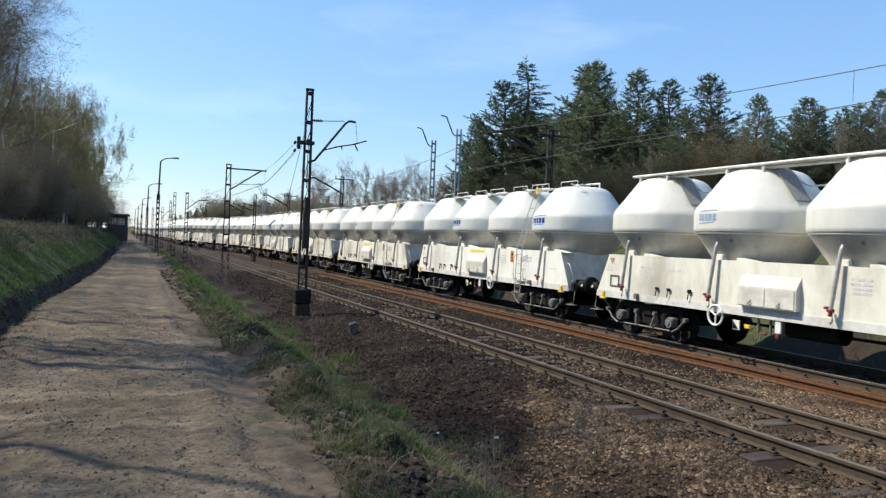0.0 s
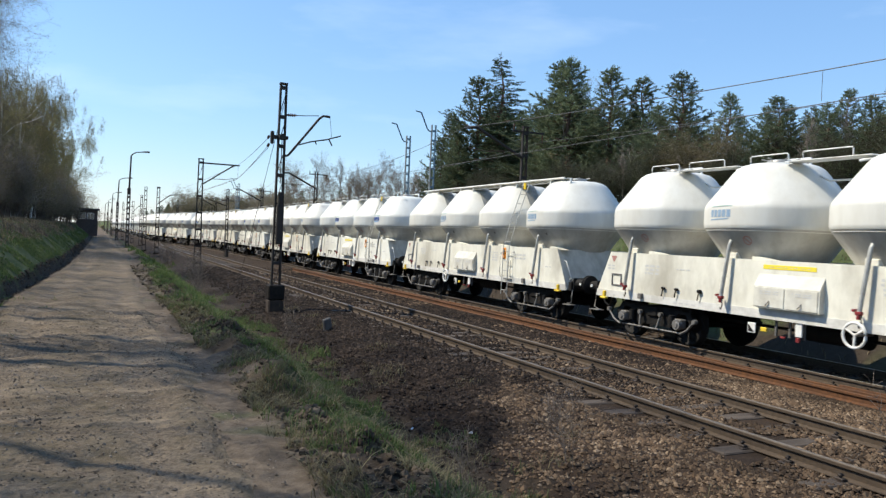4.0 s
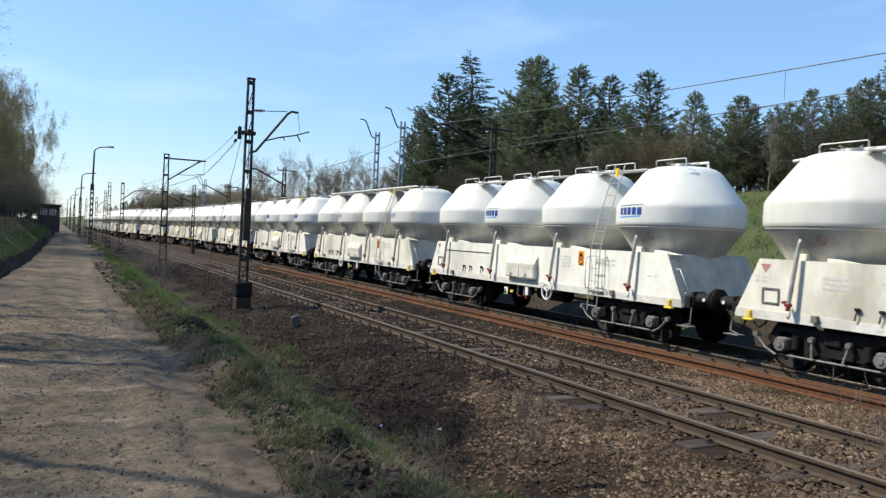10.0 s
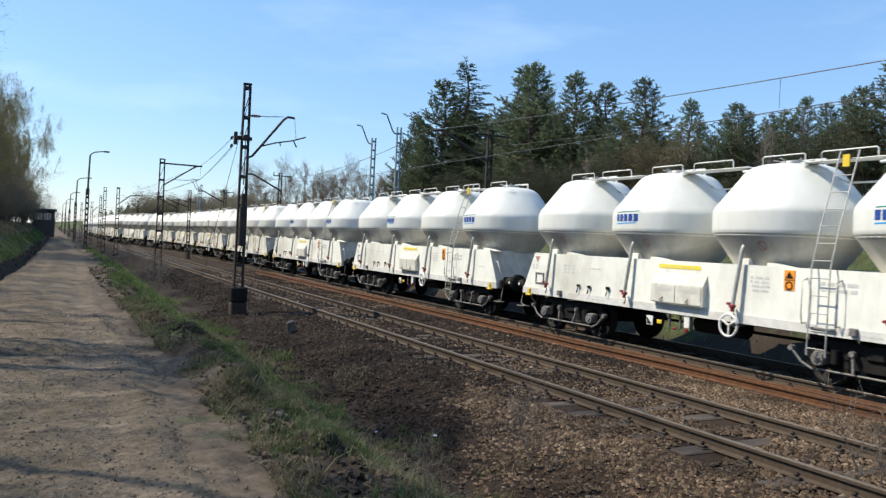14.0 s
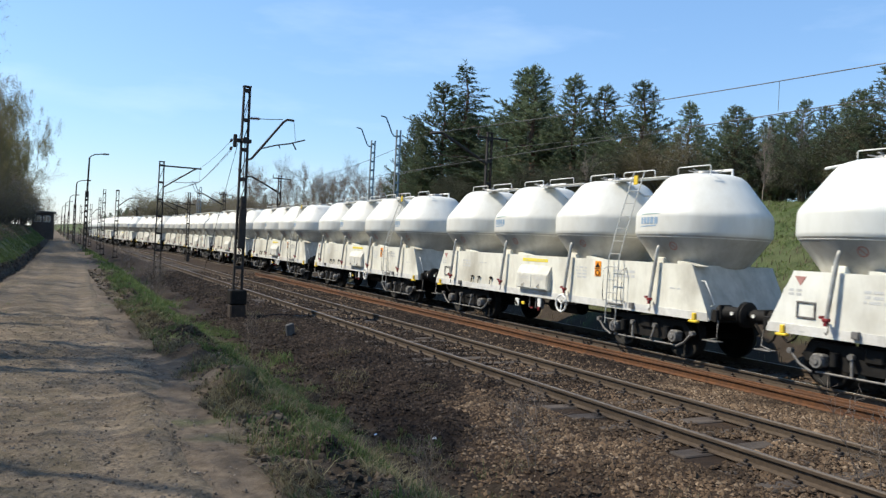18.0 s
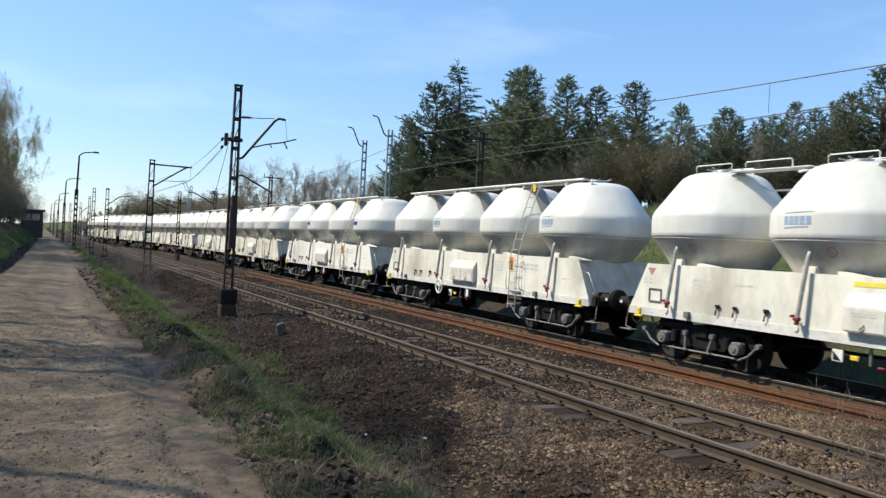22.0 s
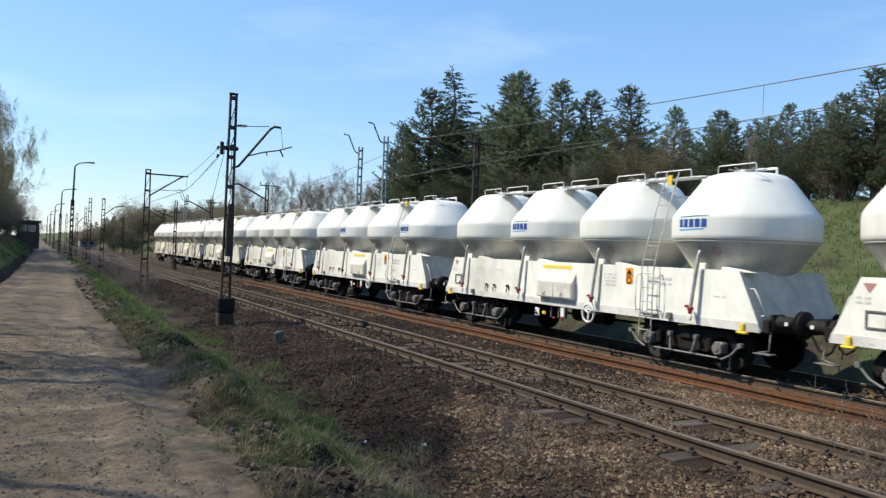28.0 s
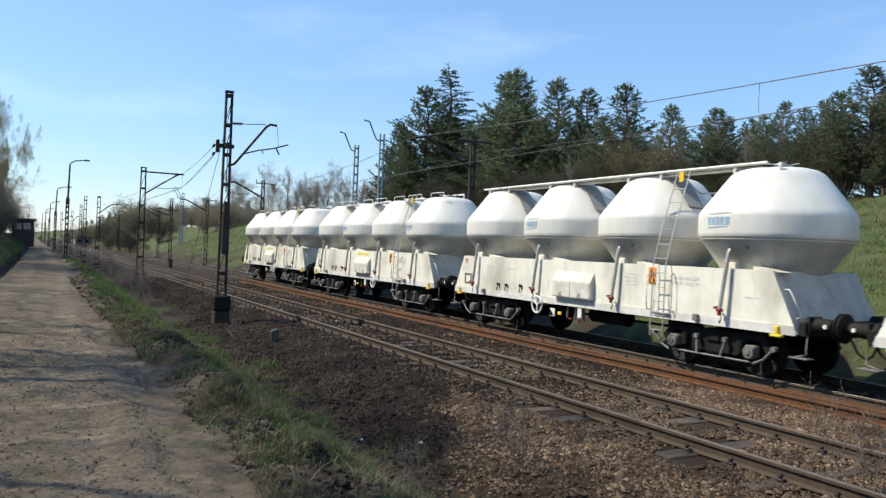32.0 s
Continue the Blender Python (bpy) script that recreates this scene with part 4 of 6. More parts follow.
        part("door_print", text_bars(Solid(), -HALF - 0.138, a + 0.12, b - 0.12, 1.30, 1.38, 2, 3, int(a * 100)), PRINT_GREY, cab)
    # hand brake wheel
    wy = -1.32 if style == "rail" else 1.30
    wheel = part("brake_wheel", Solid().path([(-1.33, wy + 0.20 * math.cos(t), 0.80 + 0.20 * math.sin(t)) for t in np.linspace(0, 2 * math.pi, 25)], 0.024, 8), WHITE_PIPE, w, "white hand-brake wheel")
    for t in (0.5, 2.6, 4.7):
        part("spoke", Solid().tube((-1.32, wy, 0.80), (-1.33, wy + 0.2 * math.cos(t), 0.80 + 0.2 * math.sin(t)), 0.02, n=6), WHITE_PIPE, wheel)
    part("brake_spindle", Solid().tube((-1.33, wy, 0.80), (-0.9, wy, 0.80), 0.025, n=8), BOX_GREY, wheel)
    # levers, card frame, plates
    for y_, s_ in ((3.35, 1), (2.95, 1), (2.28, 1.4)):
        part("lever", Solid().path([(-1.12, y_, 1.20), (-1.18, y_, 1.19), (-1.19, y_ + 0.015, 1.10), (-1.19, y_ + 0.03, 1.02)], 0.014, 6).box(-1.20, -1.15, y_ - 0.05, y_ + 0.05, 1.17, 1.17 + 0.05 * s_, 0.012), UNDER_BLACK, w)
    part("card_frame", Solid().box(-1.162, -1.142, 4.82, 5.18, 1.13, 1.16, 0.004).box(-1.162, -1.142, 4.82, 5.18, 1.38, 1.41, 0.004)
         .box(-1.162, -1.142, 4.82, 4.85, 1.16, 1.38, 0.004).box(-1.162, -1.142, 5.15, 5.18, 1.16, 1.38, 0.004), BOX_GREY, w, "dark card holder frame")
    for y_ in (4.08, -3.64):
        part("small_junction", Solid().box(-1.22, -1.14, y_ - 0.06, y_ + 0.06, 0.90, 1.02, 0.008), BOX_GREY, w)
    x = -HALF - 0.004
    part("hazard_plate", Solid().box(-HALF - 0.012, -HALF, -2.52, -2.31, 1.52, 1.86, 0.003), ORANGE, w, "orange and black hazard plate")
    part("hazard_print", Solid().add([(-HALF - 0.016, -2.50, 1.72), (-HALF - 0.016, -2.33, 1.72), (-HALF - 0.016, -2.415, 1.84)], [(0, 1, 2)]).box(-HALF - 0.016, -HALF - 0.010, -2.52, -2.31, 1.685, 1.70, 0.001)
         .lathe([(0.05, 0), (0.075, 0), (0.075, 0.004), (0.05, 0.004)], 18, Matrix.Translation((-HALF - 0.014, -2.415, 1.60)) @ Euler((0, radians(-90), 0)).to_matrix().to_4x4()), UNDER_BLACK, w)
    if stripe:
        sticker = Solid()
        text_bars(sticker, -HALF - 0.008, -0.30, 0.60, 1.785, 1.80, 1, 9, 3)
        part("stripe", Solid().box(-HALF - 0.006, -HALF, -0.42, 0.72, 1.75, 1.83, 0.002), STRIPE_YELLOW if stripe == 1 else WHITE_PIPE, w, "yellow sticker with small print")
        tagged(part("stripe_print", sticker, PRINT_GREY, w), kind="stuff")
    for j, (px_0, y0, y1, z0, z1, rows_, cols) in enumerate(((x, 3.55, 4.0, 1.46, 1.70, 3, 3), (x, 2.6, 3.0, 1.60, 1.65, 1, 3), (x, -3.65, -3.0, 1.55, 1.75, 2, 4),
                                                              (x, -5.0, -4.7, 1.40, 1.45, 1, 2), (x, -2.0, -1.6, 1.45, 1.75, 4, 3), (x, 5.1, 5.35, 1.5, 1.64, 2, 2),
                                                              (-HALF - 0.016, 2.4, 3.1, 0.90, 0.95, 1, 6), (-HALF - 0.016, -4.1, -3.5, 0.90, 0.95, 1, 5), (-HALF - 0.016, 5.0, 5.5, 0.89, 0.94, 1, 4))):
        tagged(part("stencil_print", text_bars(Solid(), px_0, y0, y1, z0, z1, rows_, cols, 11 + j), PRINT_GREY, w), kind="stuff")
    part("red_triangle", Solid().add([(x, 5.02, 1.82), (x, 5.24, 1.82), (x, 5.13, 1.66)], [(0, 2, 1)]), PRINT_RED, w)
    if dark_panel:
        part("dark_bar", Solid().box(-HALF - 0.006, -HALF, 1.9, 4.6, 1.62, 1.65, 0.001), UNDER_BLACK, w, "black painted line")
    # bits under the floor between the bogies
    tank_ = part("brake_reservoir", Solid().tube((-0.35, -0.9, 0.66), (-0.35, 0.3, 0.66), 0.19, n=16), UNDER_BLACK, w)
    for y_ in (0.45, 0.15, -0.15):
        part("hanger", Solid().box(-1.06, -1.02, y_ - 0.02, y_ + 0.02, 0.55, 0.86, 0.004), BOX_GREY, w)
    part("brake_plate", Solid().box(-1.12, -1.10, 0.86, 1.04, 0.55, 0.74, 0.004), WHITE_PIPE, w, "white brake change-over plate")
    part("plate_print", Solid().add([(-1.125, 0.88, 0.57), (-1.125, 1.02, 0.57), (-1.125, 1.02, 0.71)], [(0, 2, 1)]), UNDER_BLACK, w)
    part("yellow_handle", Solid().box(-1.12, -1.09, 0.60, 0.74, 0.60, 0.68, 0.01), YELLOW, w)
    part("brake_post", Solid().box(-1.13, -1.09, -0.17, -0.03, 0.60, 0.90, 0.006), WHITE_PIPE, w, "short white hanger plate")
    part("red_cock", Solid().box(-1.14, -1.10, -0.13, -0.05, 0.50, 0.59, 0.01), RED_VALVE, w)
    part("red_cock", Solid().box(-1.14, -1.10, 0.18, 0.28, 0.53, 0.57, 0.01), RED_VALVE, w)
    part("brake_rod", Solid().tube((-0.3, -2.6, 0.62), (-0.3, 2.6, 0.62), 0.03, n=8).tube((0.35, -2.6, 0.7), (0.35, 2.6, 0.7), 0.025, n=8), UNDER_BLACK, w)
    # bogies
    for by in (-3.89, 3.89):
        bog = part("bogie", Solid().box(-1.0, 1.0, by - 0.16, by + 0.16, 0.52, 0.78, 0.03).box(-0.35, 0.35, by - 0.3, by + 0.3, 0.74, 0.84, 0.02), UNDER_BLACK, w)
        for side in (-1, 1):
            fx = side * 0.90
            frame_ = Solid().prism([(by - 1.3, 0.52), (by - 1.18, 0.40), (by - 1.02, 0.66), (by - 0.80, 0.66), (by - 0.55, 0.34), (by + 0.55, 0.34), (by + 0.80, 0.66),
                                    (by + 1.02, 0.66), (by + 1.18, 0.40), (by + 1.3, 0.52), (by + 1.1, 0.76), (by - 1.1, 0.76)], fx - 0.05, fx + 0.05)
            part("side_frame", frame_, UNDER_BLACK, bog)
            part("tie_bar", Solid().path([(side * 1.03, by + 0.95, 0.27), (side * 1.03, by - 0.95, 0.27)], 0.022, 6), BOX_GREY, bog)
            for d in (-0.91, 0.91):
                axle = part("axle_box", Solid().box(side * 1.00 - 0.09, side * 1.00 + 0.09, by + d - 0.11, by + d + 0.11, 0.36, 0.57, 0.03)
                            .tube((side * 1.04, by + d, 0.45), (side * 1.12, by + d, 0.45), 0.125, 0.11, n=16).tube((side * 1.12, by + d, 0.45), (side * 1.14, by + d, 0.45), 0.06, 0.05, n=12), BOX_GREY, bog, "dusty round axle-box cover")
                part("coil_spring", Solid().tube((side * 1.00, by + d * 0.72, 0.40), (side * 1.00, by + d * 0.72, 0.62), 0.075, n=10), UNDER_BLACK, bog)
            for d in (-1, 1) if side < 0 else ():
                part("brake_block", BLOCK, None, bog).location = (side * 0.70, by + d * 0.36, 0.45)
                part("brake_lever", Solid().tube((side * 1.09, by + d * 0.28, 0.30), (side * 1.03, by + d * 0.34, 0.60), 0.024, n=6).tube((side * 1.0, by + d * 0.34, 0.60), (side * 1.08, by + d * 0.34, 0.60), 0.05, n=10), BOX_GREY, bog)
                part("end_rod", Solid().path([(side * 1.08, by + d * 1.0, 0.26), (side * 1.09, by + d * 1.22, 0.36), (side * 1.09, by + d * 1.42, 0.56)], 0.024, 6).tube((side * 1.03, by + d * 1.42, 0.56), (side * 1.12, by + d * 1.42, 0.56), 0.05, n=10), BOX_GREY, bog)
        for d in (-0.91, 0.91):
            part("wheelset", WHEELSET, None, bog, "dark wheelset with solid disc wheels").location = (0, by + d, 0.46)
    return w


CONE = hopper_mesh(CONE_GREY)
TANK_NEW, TANK_OLD = tank_mesh(TANK_WHITE), tank_mesh(TANK_CREAM)
KINDS = {
    "a": (wagon(TANK_NEW, BODY_WHITE, "rail", "fresh", 1), "white four-hopper cement wagon with blue print and tube hand rails"),
    "b": (wagon(TANK_OLD, BODY_CREAM, "board", "faded", 0), "aged cream-white four-hopper cement wagon with a long walkway board"),
    "c": (wagon(TANK_OLD, BODY_WHITE, "board", "worn", 0), "white four-hopper cement wagon with blue print and a walkway board"),
    "d": (wagon(TANK_OLD, BODY_CREAM, "rail", "faded", 1), "dust-stained four-hopper cement wagon with faded print and hand rails"),
    "f": (wagon(TANK_NEW, BODY_WHITE, "rail", "fresh", 0, True), "white four-hopper cement wagon with a black line on its side"),
    "g": (wagon(TANK_OLD, BODY_CREAM, "rail", "faded", 0), "cream-white four-hopper cement wagon with faded blue print and hand rails"),
    "e": (wagon(TANK_OLD, BODY_WHITE, "rail", "", 1), "white four-hopper cement wagon without print, with hand rails"),
}
# from the wagon just past the camera to the last one of the train
ORDER = "abadbadfbaaadddbcgcaaebdd"
PITCH = 12.85
TRAIN = []
used = set()
for n, key in enumerate(ORDER[:25]):
    first, label = KINDS[key]
    ob = first if key not in used else copy_thing(first, pose(0, 0, 0))
    used.add(key)
    tagged(ob, label)
    TRAIN.append((ob, (n - 1) * PITCH - 5.83))


def gone(t):
    """How far the train has rolled by t seconds; it slowly gathers speed."""
    return -16.545 + 6.4749 * t + 0.05821 * t * t + 0.00013843 * t ** 3 - 0.0000046397 * t ** 4


def wagon_pose(start, t):
    y = start - gone(t)
    slope = float(train_path(y + 4) - train_path(y - 4)) / 8
    return pose(RAIL_TRAIN + float(train_path(y)), y, 0, 0, 0, -math.degrees(math.atan(slope)))


# ---- masts, lamps and wires along the line ----
def lattice_mast(x, y, z0, z1, wide0, wide1, label, material=None, lean=0.0, turn=0.0, plinth=0.08):
    """Two tapering channels joined by battens and thin lacing, set on a footing; the channels stand apart across the line."""
    material = material or BLACK_STEEL
    m = thing("catenary_mast", pose(x, y, z0, 0, lean, turn), label, "catenary mast", "masts along the line")
    h = z1 - z0
    part("footing", Solid().box(-0.235, 0.235, -0.235, 0.235, -0.55 if plinth < 0.5 else plinth - 0.42, plinth, 0.03), TAR_CONCRETE, m, "tarred concrete footing")

    def half_width(z):
        return (wide0 + (wide1 - wide0) * z / h) / 2

    for side in (-1, 1):
        leg = Solid()
        a, b = half_width(0.3), half_width(h)
        # a rolled channel, its flanges turned inwards
        section = [(0.008, -0.061), (0.008, 0.061), (-0.042, 0.061), (-0.042, 0.049), (-0.008, 0.049), (-0.008, -0.049), (-0.042, -0.049), (-0.042, -0.061)]
        ring = [(side * (hw + u), v, z) for hw, z in ((a, 0.0), (b, h)) for u, v in section]
        leg.add(ring, [(i, (i + 1) % 8, 8 + (i + 1) % 8, 8 + i) for i in range(8)] + [(8, 9, 14, 15), (9, 10, 11, 12), (9, 12, 13, 14)])
        part("leg", leg, material, m)
    z = 0.55
    while z < h:
        w = half_width(z)
        for d in (-0.061, 0.061):
            part("batten", Solid().box(-w, w, d - 0.003, d + 0.003, z - 0.05, z + 0.05, 0.002), material, m)
        z2 = z + 0.85
        if z2 < h:
            part("lacing", Solid().tube((-w, -0.06, z + 0.05), (half_width(z2), -0.06, z2 - 0.05), 0.012, n=4), material, m)
        z = z2
    part("cap", Solid().box(-half_width(h) - 0.02, half_width(h) + 0.02, -0.07, 0.07, h - 0.02, h + 0.03, 0.004), material, m)
    return m


def insulator(m, a, b, r=0.055):
    a, b = Vector(a), Vector(b)
    s = Solid().tube(a, b, r * 0.45, n=8)
    for i in range(1, 5):
        p, q = a.lerp(b, i / 5 - 0.03), a.lerp(b, i / 5 + 0.03)
        s.tube(p, q, r, r * 0.7, n=10)
    part("insulator", s, INSULATOR, m, "ribbed brown insulator")


# the mast nearest the road, with its bracket, pull-off and hanging tension weights
m1 = lattice_mast(4.86, 22.3, -0.28, 6.33, 0.285, 0.195, "black lattice mast with a bracket and hanging tension weights", plinth=0.76)
part("footing_foot", Solid().box(-0.22, 0.22, -0.22, 0.22, -0.75, 0.335, 0.04), EARTH_CONCRETE, m1, "earth-brown lower footing")
part("bracket_tube", Solid().path([(0.05, 0, 4.50), (0.22, 0, 4.56), (1.10, 0, 5.72), (1.22, 0, 5.81), (1.42, 0, 5.80)], 0.035, 8), BLACK_STEEL, m1)
part("tie_rod", Solid().path([(0.10, 0, 5.72), (0.6, 0, 5.75), (1.08, 0, 5.80)], 0.012, 6), BLACK_STEEL, m1)
insulator(m1, (0.12, 0, 5.72), (0.42, 0, 5.74))
part("steady_arm", Solid().path([(0.42, 0, 4.86), (0.9, 0, 5.02), (1.35, 0, 5.12), (1.78, 0, 5.27)], 0.022, 6).tube((1.42, 0, 5.13), (1.52, 0, 4.95), 0.02, n=6)
     .tube((1.0, 0, 5.06), (1.04, 0, 4.94), 0.016, n=6).tube((1.42, 0, 5.80), (1.50, 0, 5.16), 0.006, n=4), BLACK_STEEL, m1)
part("tension_weight", Solid().box(-0.09, 0.11, -0.24, -0.10, 1.95, 3.10, 0.02).box(-0.06, 0.07, -0.23, -0.11, 3.10, 3.45, 0.02).tube((-0.02, -0.17, 3.7), (-0.02, -0.17, 5.0), 0.012, n=4), BLACK_STEEL, m1, "stack of black tension weights")
part("anchor_pulley", Solid().tube((-0.02, -0.24, 5.05), (-0.02, -0.12, 5.05), 0.09, n=14).box(-0.26, 0.18, -0.10, 0.10, 5.0, 5.10, 0.01).box(-0.32, -0.22, -0.05, 0.05, 4.85, 5.22, 0.02), BLACK_STEEL, m1)
part("back_stay", Solid().tube((0.10, 0.05, 6.3), (0.12, 7.5, -0.2), 0.008, n=4), BLACK_STEEL, m1)
insulator(m1, (-0.30, 0.3, 5.10), (-0.24, 0.75, 5.09), 0.04)
insulator(m1, (-0.28, 0.4, 4.88), (-0.22, 0.85, 4.86), 0.04)

# the second mast, with a gallows arm
m2 = lattice_mast(4.80, 40.5, -0.28, 5.55, 0.36, 0.24, "black lattice mast with a gallows bracket")
part("gallows_beam", Solid().box(0.05, 1.92, -0.04, 0.04, 5.60, 5.67, 0.01), BLACK_STEEL, m2)
part("gallows_strut", Solid().tube((0.10, 0, 4.55), (1.65, 0, 5.63), 0.035, n=8), BLACK_STEEL, m2)
part("steady_arm", Solid().path([(0.6, 0, 4.86), (1.2, 0, 4.87), (1.85, 0, 4.97)], 0.015, 6).tube((1.85, 0, 5.62), (1.85, 0, 4.97), 0.006, n=4), BLACK_STEEL, m2)


def far_side_mast(x, y, top, label, arm=True):
    m = lattice_mast(x, y, -0.25, top, 0.32, 0.22, label)
    h = top + 0.25
    if arm:
        part("bracket_tube", Solid().path([(-0.05, 0, h - 1.20), (-0.25, 0, h - 1.12), (-1.95, 0, h - 0.28), (-2.10, 0, h - 0.22), (-2.55, 0, h - 0.26)], 0.06, 8), BLACK_STEEL, m)
        part("steady_arm", Solid().path([(-0.9, 0, h - 1.0), (-1.6, 0, h - 1.08), (-2.4, 0, h - 1.02)], 0.02, 6), RAIL_STEEL, m)
    part("cross_arm", Solid().box(-0.55, 0.85, -0.035, 0.035, h - 0.22, h - 0.15, 0.008), BLACK_STEEL, m)
    insulator(m, (0.78, 0, h - 0.22), (0.78, 0, h - 0.48))
    insulator(m, (-0.5, 0, h - 0.15), (-0.5, 0, h + 0.08))
    return m


far_side_mast(15.0, 25.7, 6.5, "black double-channel mast with a bracket behind the train")
far_side_mast(15.0, 56.3, 6.65, "black double-channel mast with a bracket behind the train")
far_side_mast(15.0, 76.5, 6.2, "black double-channel mast on the far side of the line")
far_side_mast(14.4, 104.0, 6.2, "black double-channel mast on the far side of the line")
mp = lattice_mast(9.78, 64.0, -0.25, 5.3, 0.24, 0.20, "slim dark mast between the tracks with a slanting arm")
part("arm", Solid().tube((-0.1, 0, 4.2), (-1.72, 0, 4.75), 0.04, n=6), BLACK_STEEL, mp)
part("cross_arm", Solid().box(-0.5, 0.5, -0.03, 0.03, 4.6, 4.67, 0.006), BLACK_STEEL, mp)
cabinet = thing("relay_box", pose(9.75, 63.2, -0.25), "squat weathered relay post between the tracks", "relay box")
part("housing", Solid().box(-0.13, 0.13, -0.13, 0.13, 0, 0.70, 0.02), SOILED_CONCRETE, cabinet)
part("roof", Solid().box(-0.17, 0.17, -0.17, 0.17, 0.70, 0.76, 0.02), TAR_CONCRETE, cabinet)

for x, y, base, top, reach in ((4.9, 70.0, -0.3, 5.4, 1.4), (4.3, 77.5, -0.3, 5.7, 0.0), (4.9, 96.0, -0.3, 5.6, 0.0), (4.6, 110.0, -0.3, 5.2, 0.9), (4.0, 130.0, -0.3, 5.6, 1.2), (3.6, 150.0, -0.2, 5.5, 0.0), (11.6, 125.0, -0.2, 6.2, -1.2), (13.0, 140.0, -0.2, 6.2, -1.5)):
    mm = lattice_mast(x, y, base, top, 0.34, 0.24, "dark lattice mast far down the line")
    if reach:
        part("arm", Solid().path([(0, 0, top - 1.1), (reach * 0.7, 0, top - 0.3), (reach * 1.2, 0, top - 0.25)], 0.045, 6), BLACK_STEEL, mm)


def blue_mast(x, y, top):
    z = lie(x, y)
    m = thing("blue_mast", pose(x, y, z), "blue-grey painted lattice post with a cranked top arm", "catenary mast", "blue posts on the far slope")
    h = top - z
    for side in (-1, 1):
        part("leg", Solid().box(side * 0.12 - 0.035, side * 0.12 + 0.035, -0.06, 0.06, -0.3, h, 0.006), BLUE_STEEL if side > 0 else STEEL_PIPE, m)
    zz = 0.4
    while zz < h:
        part("batten", Solid().box(-0.12, 0.12, -0.055, -0.045, zz - 0.06, zz + 0.06, 0.003), BLUE_STEEL, m)
        zz += 0.55
    part("cranked_arm", Solid().path([(-0.05, 0, h - 0.42), (-0.30, 0, h - 0.38), (-0.42, 0, h - 0.25), (-0.82, 0, h + 0.62), (-0.90, 0, h + 0.66), (-1.18, 0, h + 0.70)], 0.04, 6), BLUE_STEEL, m)


blue_mast(17.93, 45.3, 8.5)
blue_mast(18.0, 41.5, 8.75)
blue_mast(18.0, 110.0, 8.2)
blue_mast(17.6, 106.0, 8.3)


def road_lamp(x, y, base, top, reach):
    m = thing("street_lamp", pose(x, y, base), "tall road lamp with a curved arm and flat head", "street lamp", "lamps along the dirt road")
    h = top - base
    post = Solid()
    for s in (-1, 1):
        post.box(s * 0.085 - 0.04, s * 0.085 + 0.04, -0.08, 0.08, -0.3, h * 0.62, 0.01)
    for i in range(int(h * 0.62 / 0.42)):
        post.box(-0.06, 0.06, -0.07, 0.07, 0.1 + 0.42 * i, 0.26 + 0.42 * i, 0.01)
    part("lower_post", post, SOILED_CONCRETE, m, "dark concrete lower post with slots")
    part("upper_post", Solid().tube((0, 0, h * 0.55), (0.06, 0, h - 0.1), 0.075, 0.055, n=10), BLACK_STEEL, m)
    part("arm", Solid().path([(0.06, 0, h - 0.15), (0.14, 0, h), (0.40, 0, h + 0.16), (reach - 0.25, 0, h + 0.25)], 0.04, 8), BLACK_STEEL, m)
    part("lamp_head", Solid().box(reach - 0.32, reach + 0.12, -0.10, 0.10, h + 0.19, h + 0.31, 0.05), BOX_GREY, m)


road_lamp(2.26, 62.0, 0.6, 7.35, 1.25)
road_lamp(2.12, 87.0, 0.6, 6.75, 1.25)
road_lamp(2.15, 118.0, 0.6, 6.4, 1.1)
road_lamp(2.1, 150.0, 0.6, 6.4, 1.1)
road_lamp(2.0, 185.0, 0.6, 6.6, 1.1)


def wire(label, points, r, sag=0.0, n=4):
    """A wire hung between its supports."""
    t = thing("overhead_wire", pose(0, 0, 0), label, "overhead wire", "wires over the line")
    line = []
    for a, b in zip(points, points[1:]):
        a, b = Vector(a), Vector(b)
        steps = 16
        for i in range(steps):
            u = i / steps
            p = a.lerp(b, u)
            line.append((p.x, p.y, p.z - sag * 4 * u * (1 - u)))
    line.append(points[-1])
    part("strand", Solid().path(line, r, n), WIRE, t)
    return t


supports = [(12.4, y, z) for y, z in ((-34.0, 6.15), (25.7, 6.22), (56.3, 6.25), (76.5, 6.2))] + [(12.3 + float(train_path(104)), 104.0, 6.1), (12.3 + float(train_path(160)), 160.0, 6.1)]
wire("sagging messenger wire above the train", supports, 0.010, 0.87)
cw = wire("taut contact wire above the train", [(x + (0.15 if i % 2 else -0.15), y, 4.95) for i, (x, y, z) in enumerate(supports)], 0.0085, 0.04)
for y, zt in ((10.25, 5.53), (-6.0, 5.30), (19.0, 5.85), (33.0, 5.60), (41.0, 5.37), (49.0, 5.61)):
    part("dropper", Solid().tube((12.38, y, zt), (12.38, y, 4.95), 0.006, n=4), WIRE, cw)
wire("anchored messenger wire of the near track", [(4.62, 23.05, 4.81), (6.65, 40.5, 5.40), (6.3, 70.0, 5.2)], 0.010, 0.06)
wire("anchored contact wire of the near track", [(4.64, 23.15, 4.58), (6.65, 40.5, 4.70), (6.4, 70.0, 4.6)], 0.010, 0.05)
wire("anchored contact wire of the near track", [(4.66, 23.15, 4.54), (6.60, 40.5, 4.64), (6.3, 70.0, 4.5)], 0.008, 0.05)
wire("feeder wire on the far-side masts", [(15.78, -30, 6.0), (15.78, 25.7, 6.0), (15.78, 56.3, 6.15), (15.78, 76.5, 5.7), (15.2, 104, 5.7)], 0.007, 0.5)

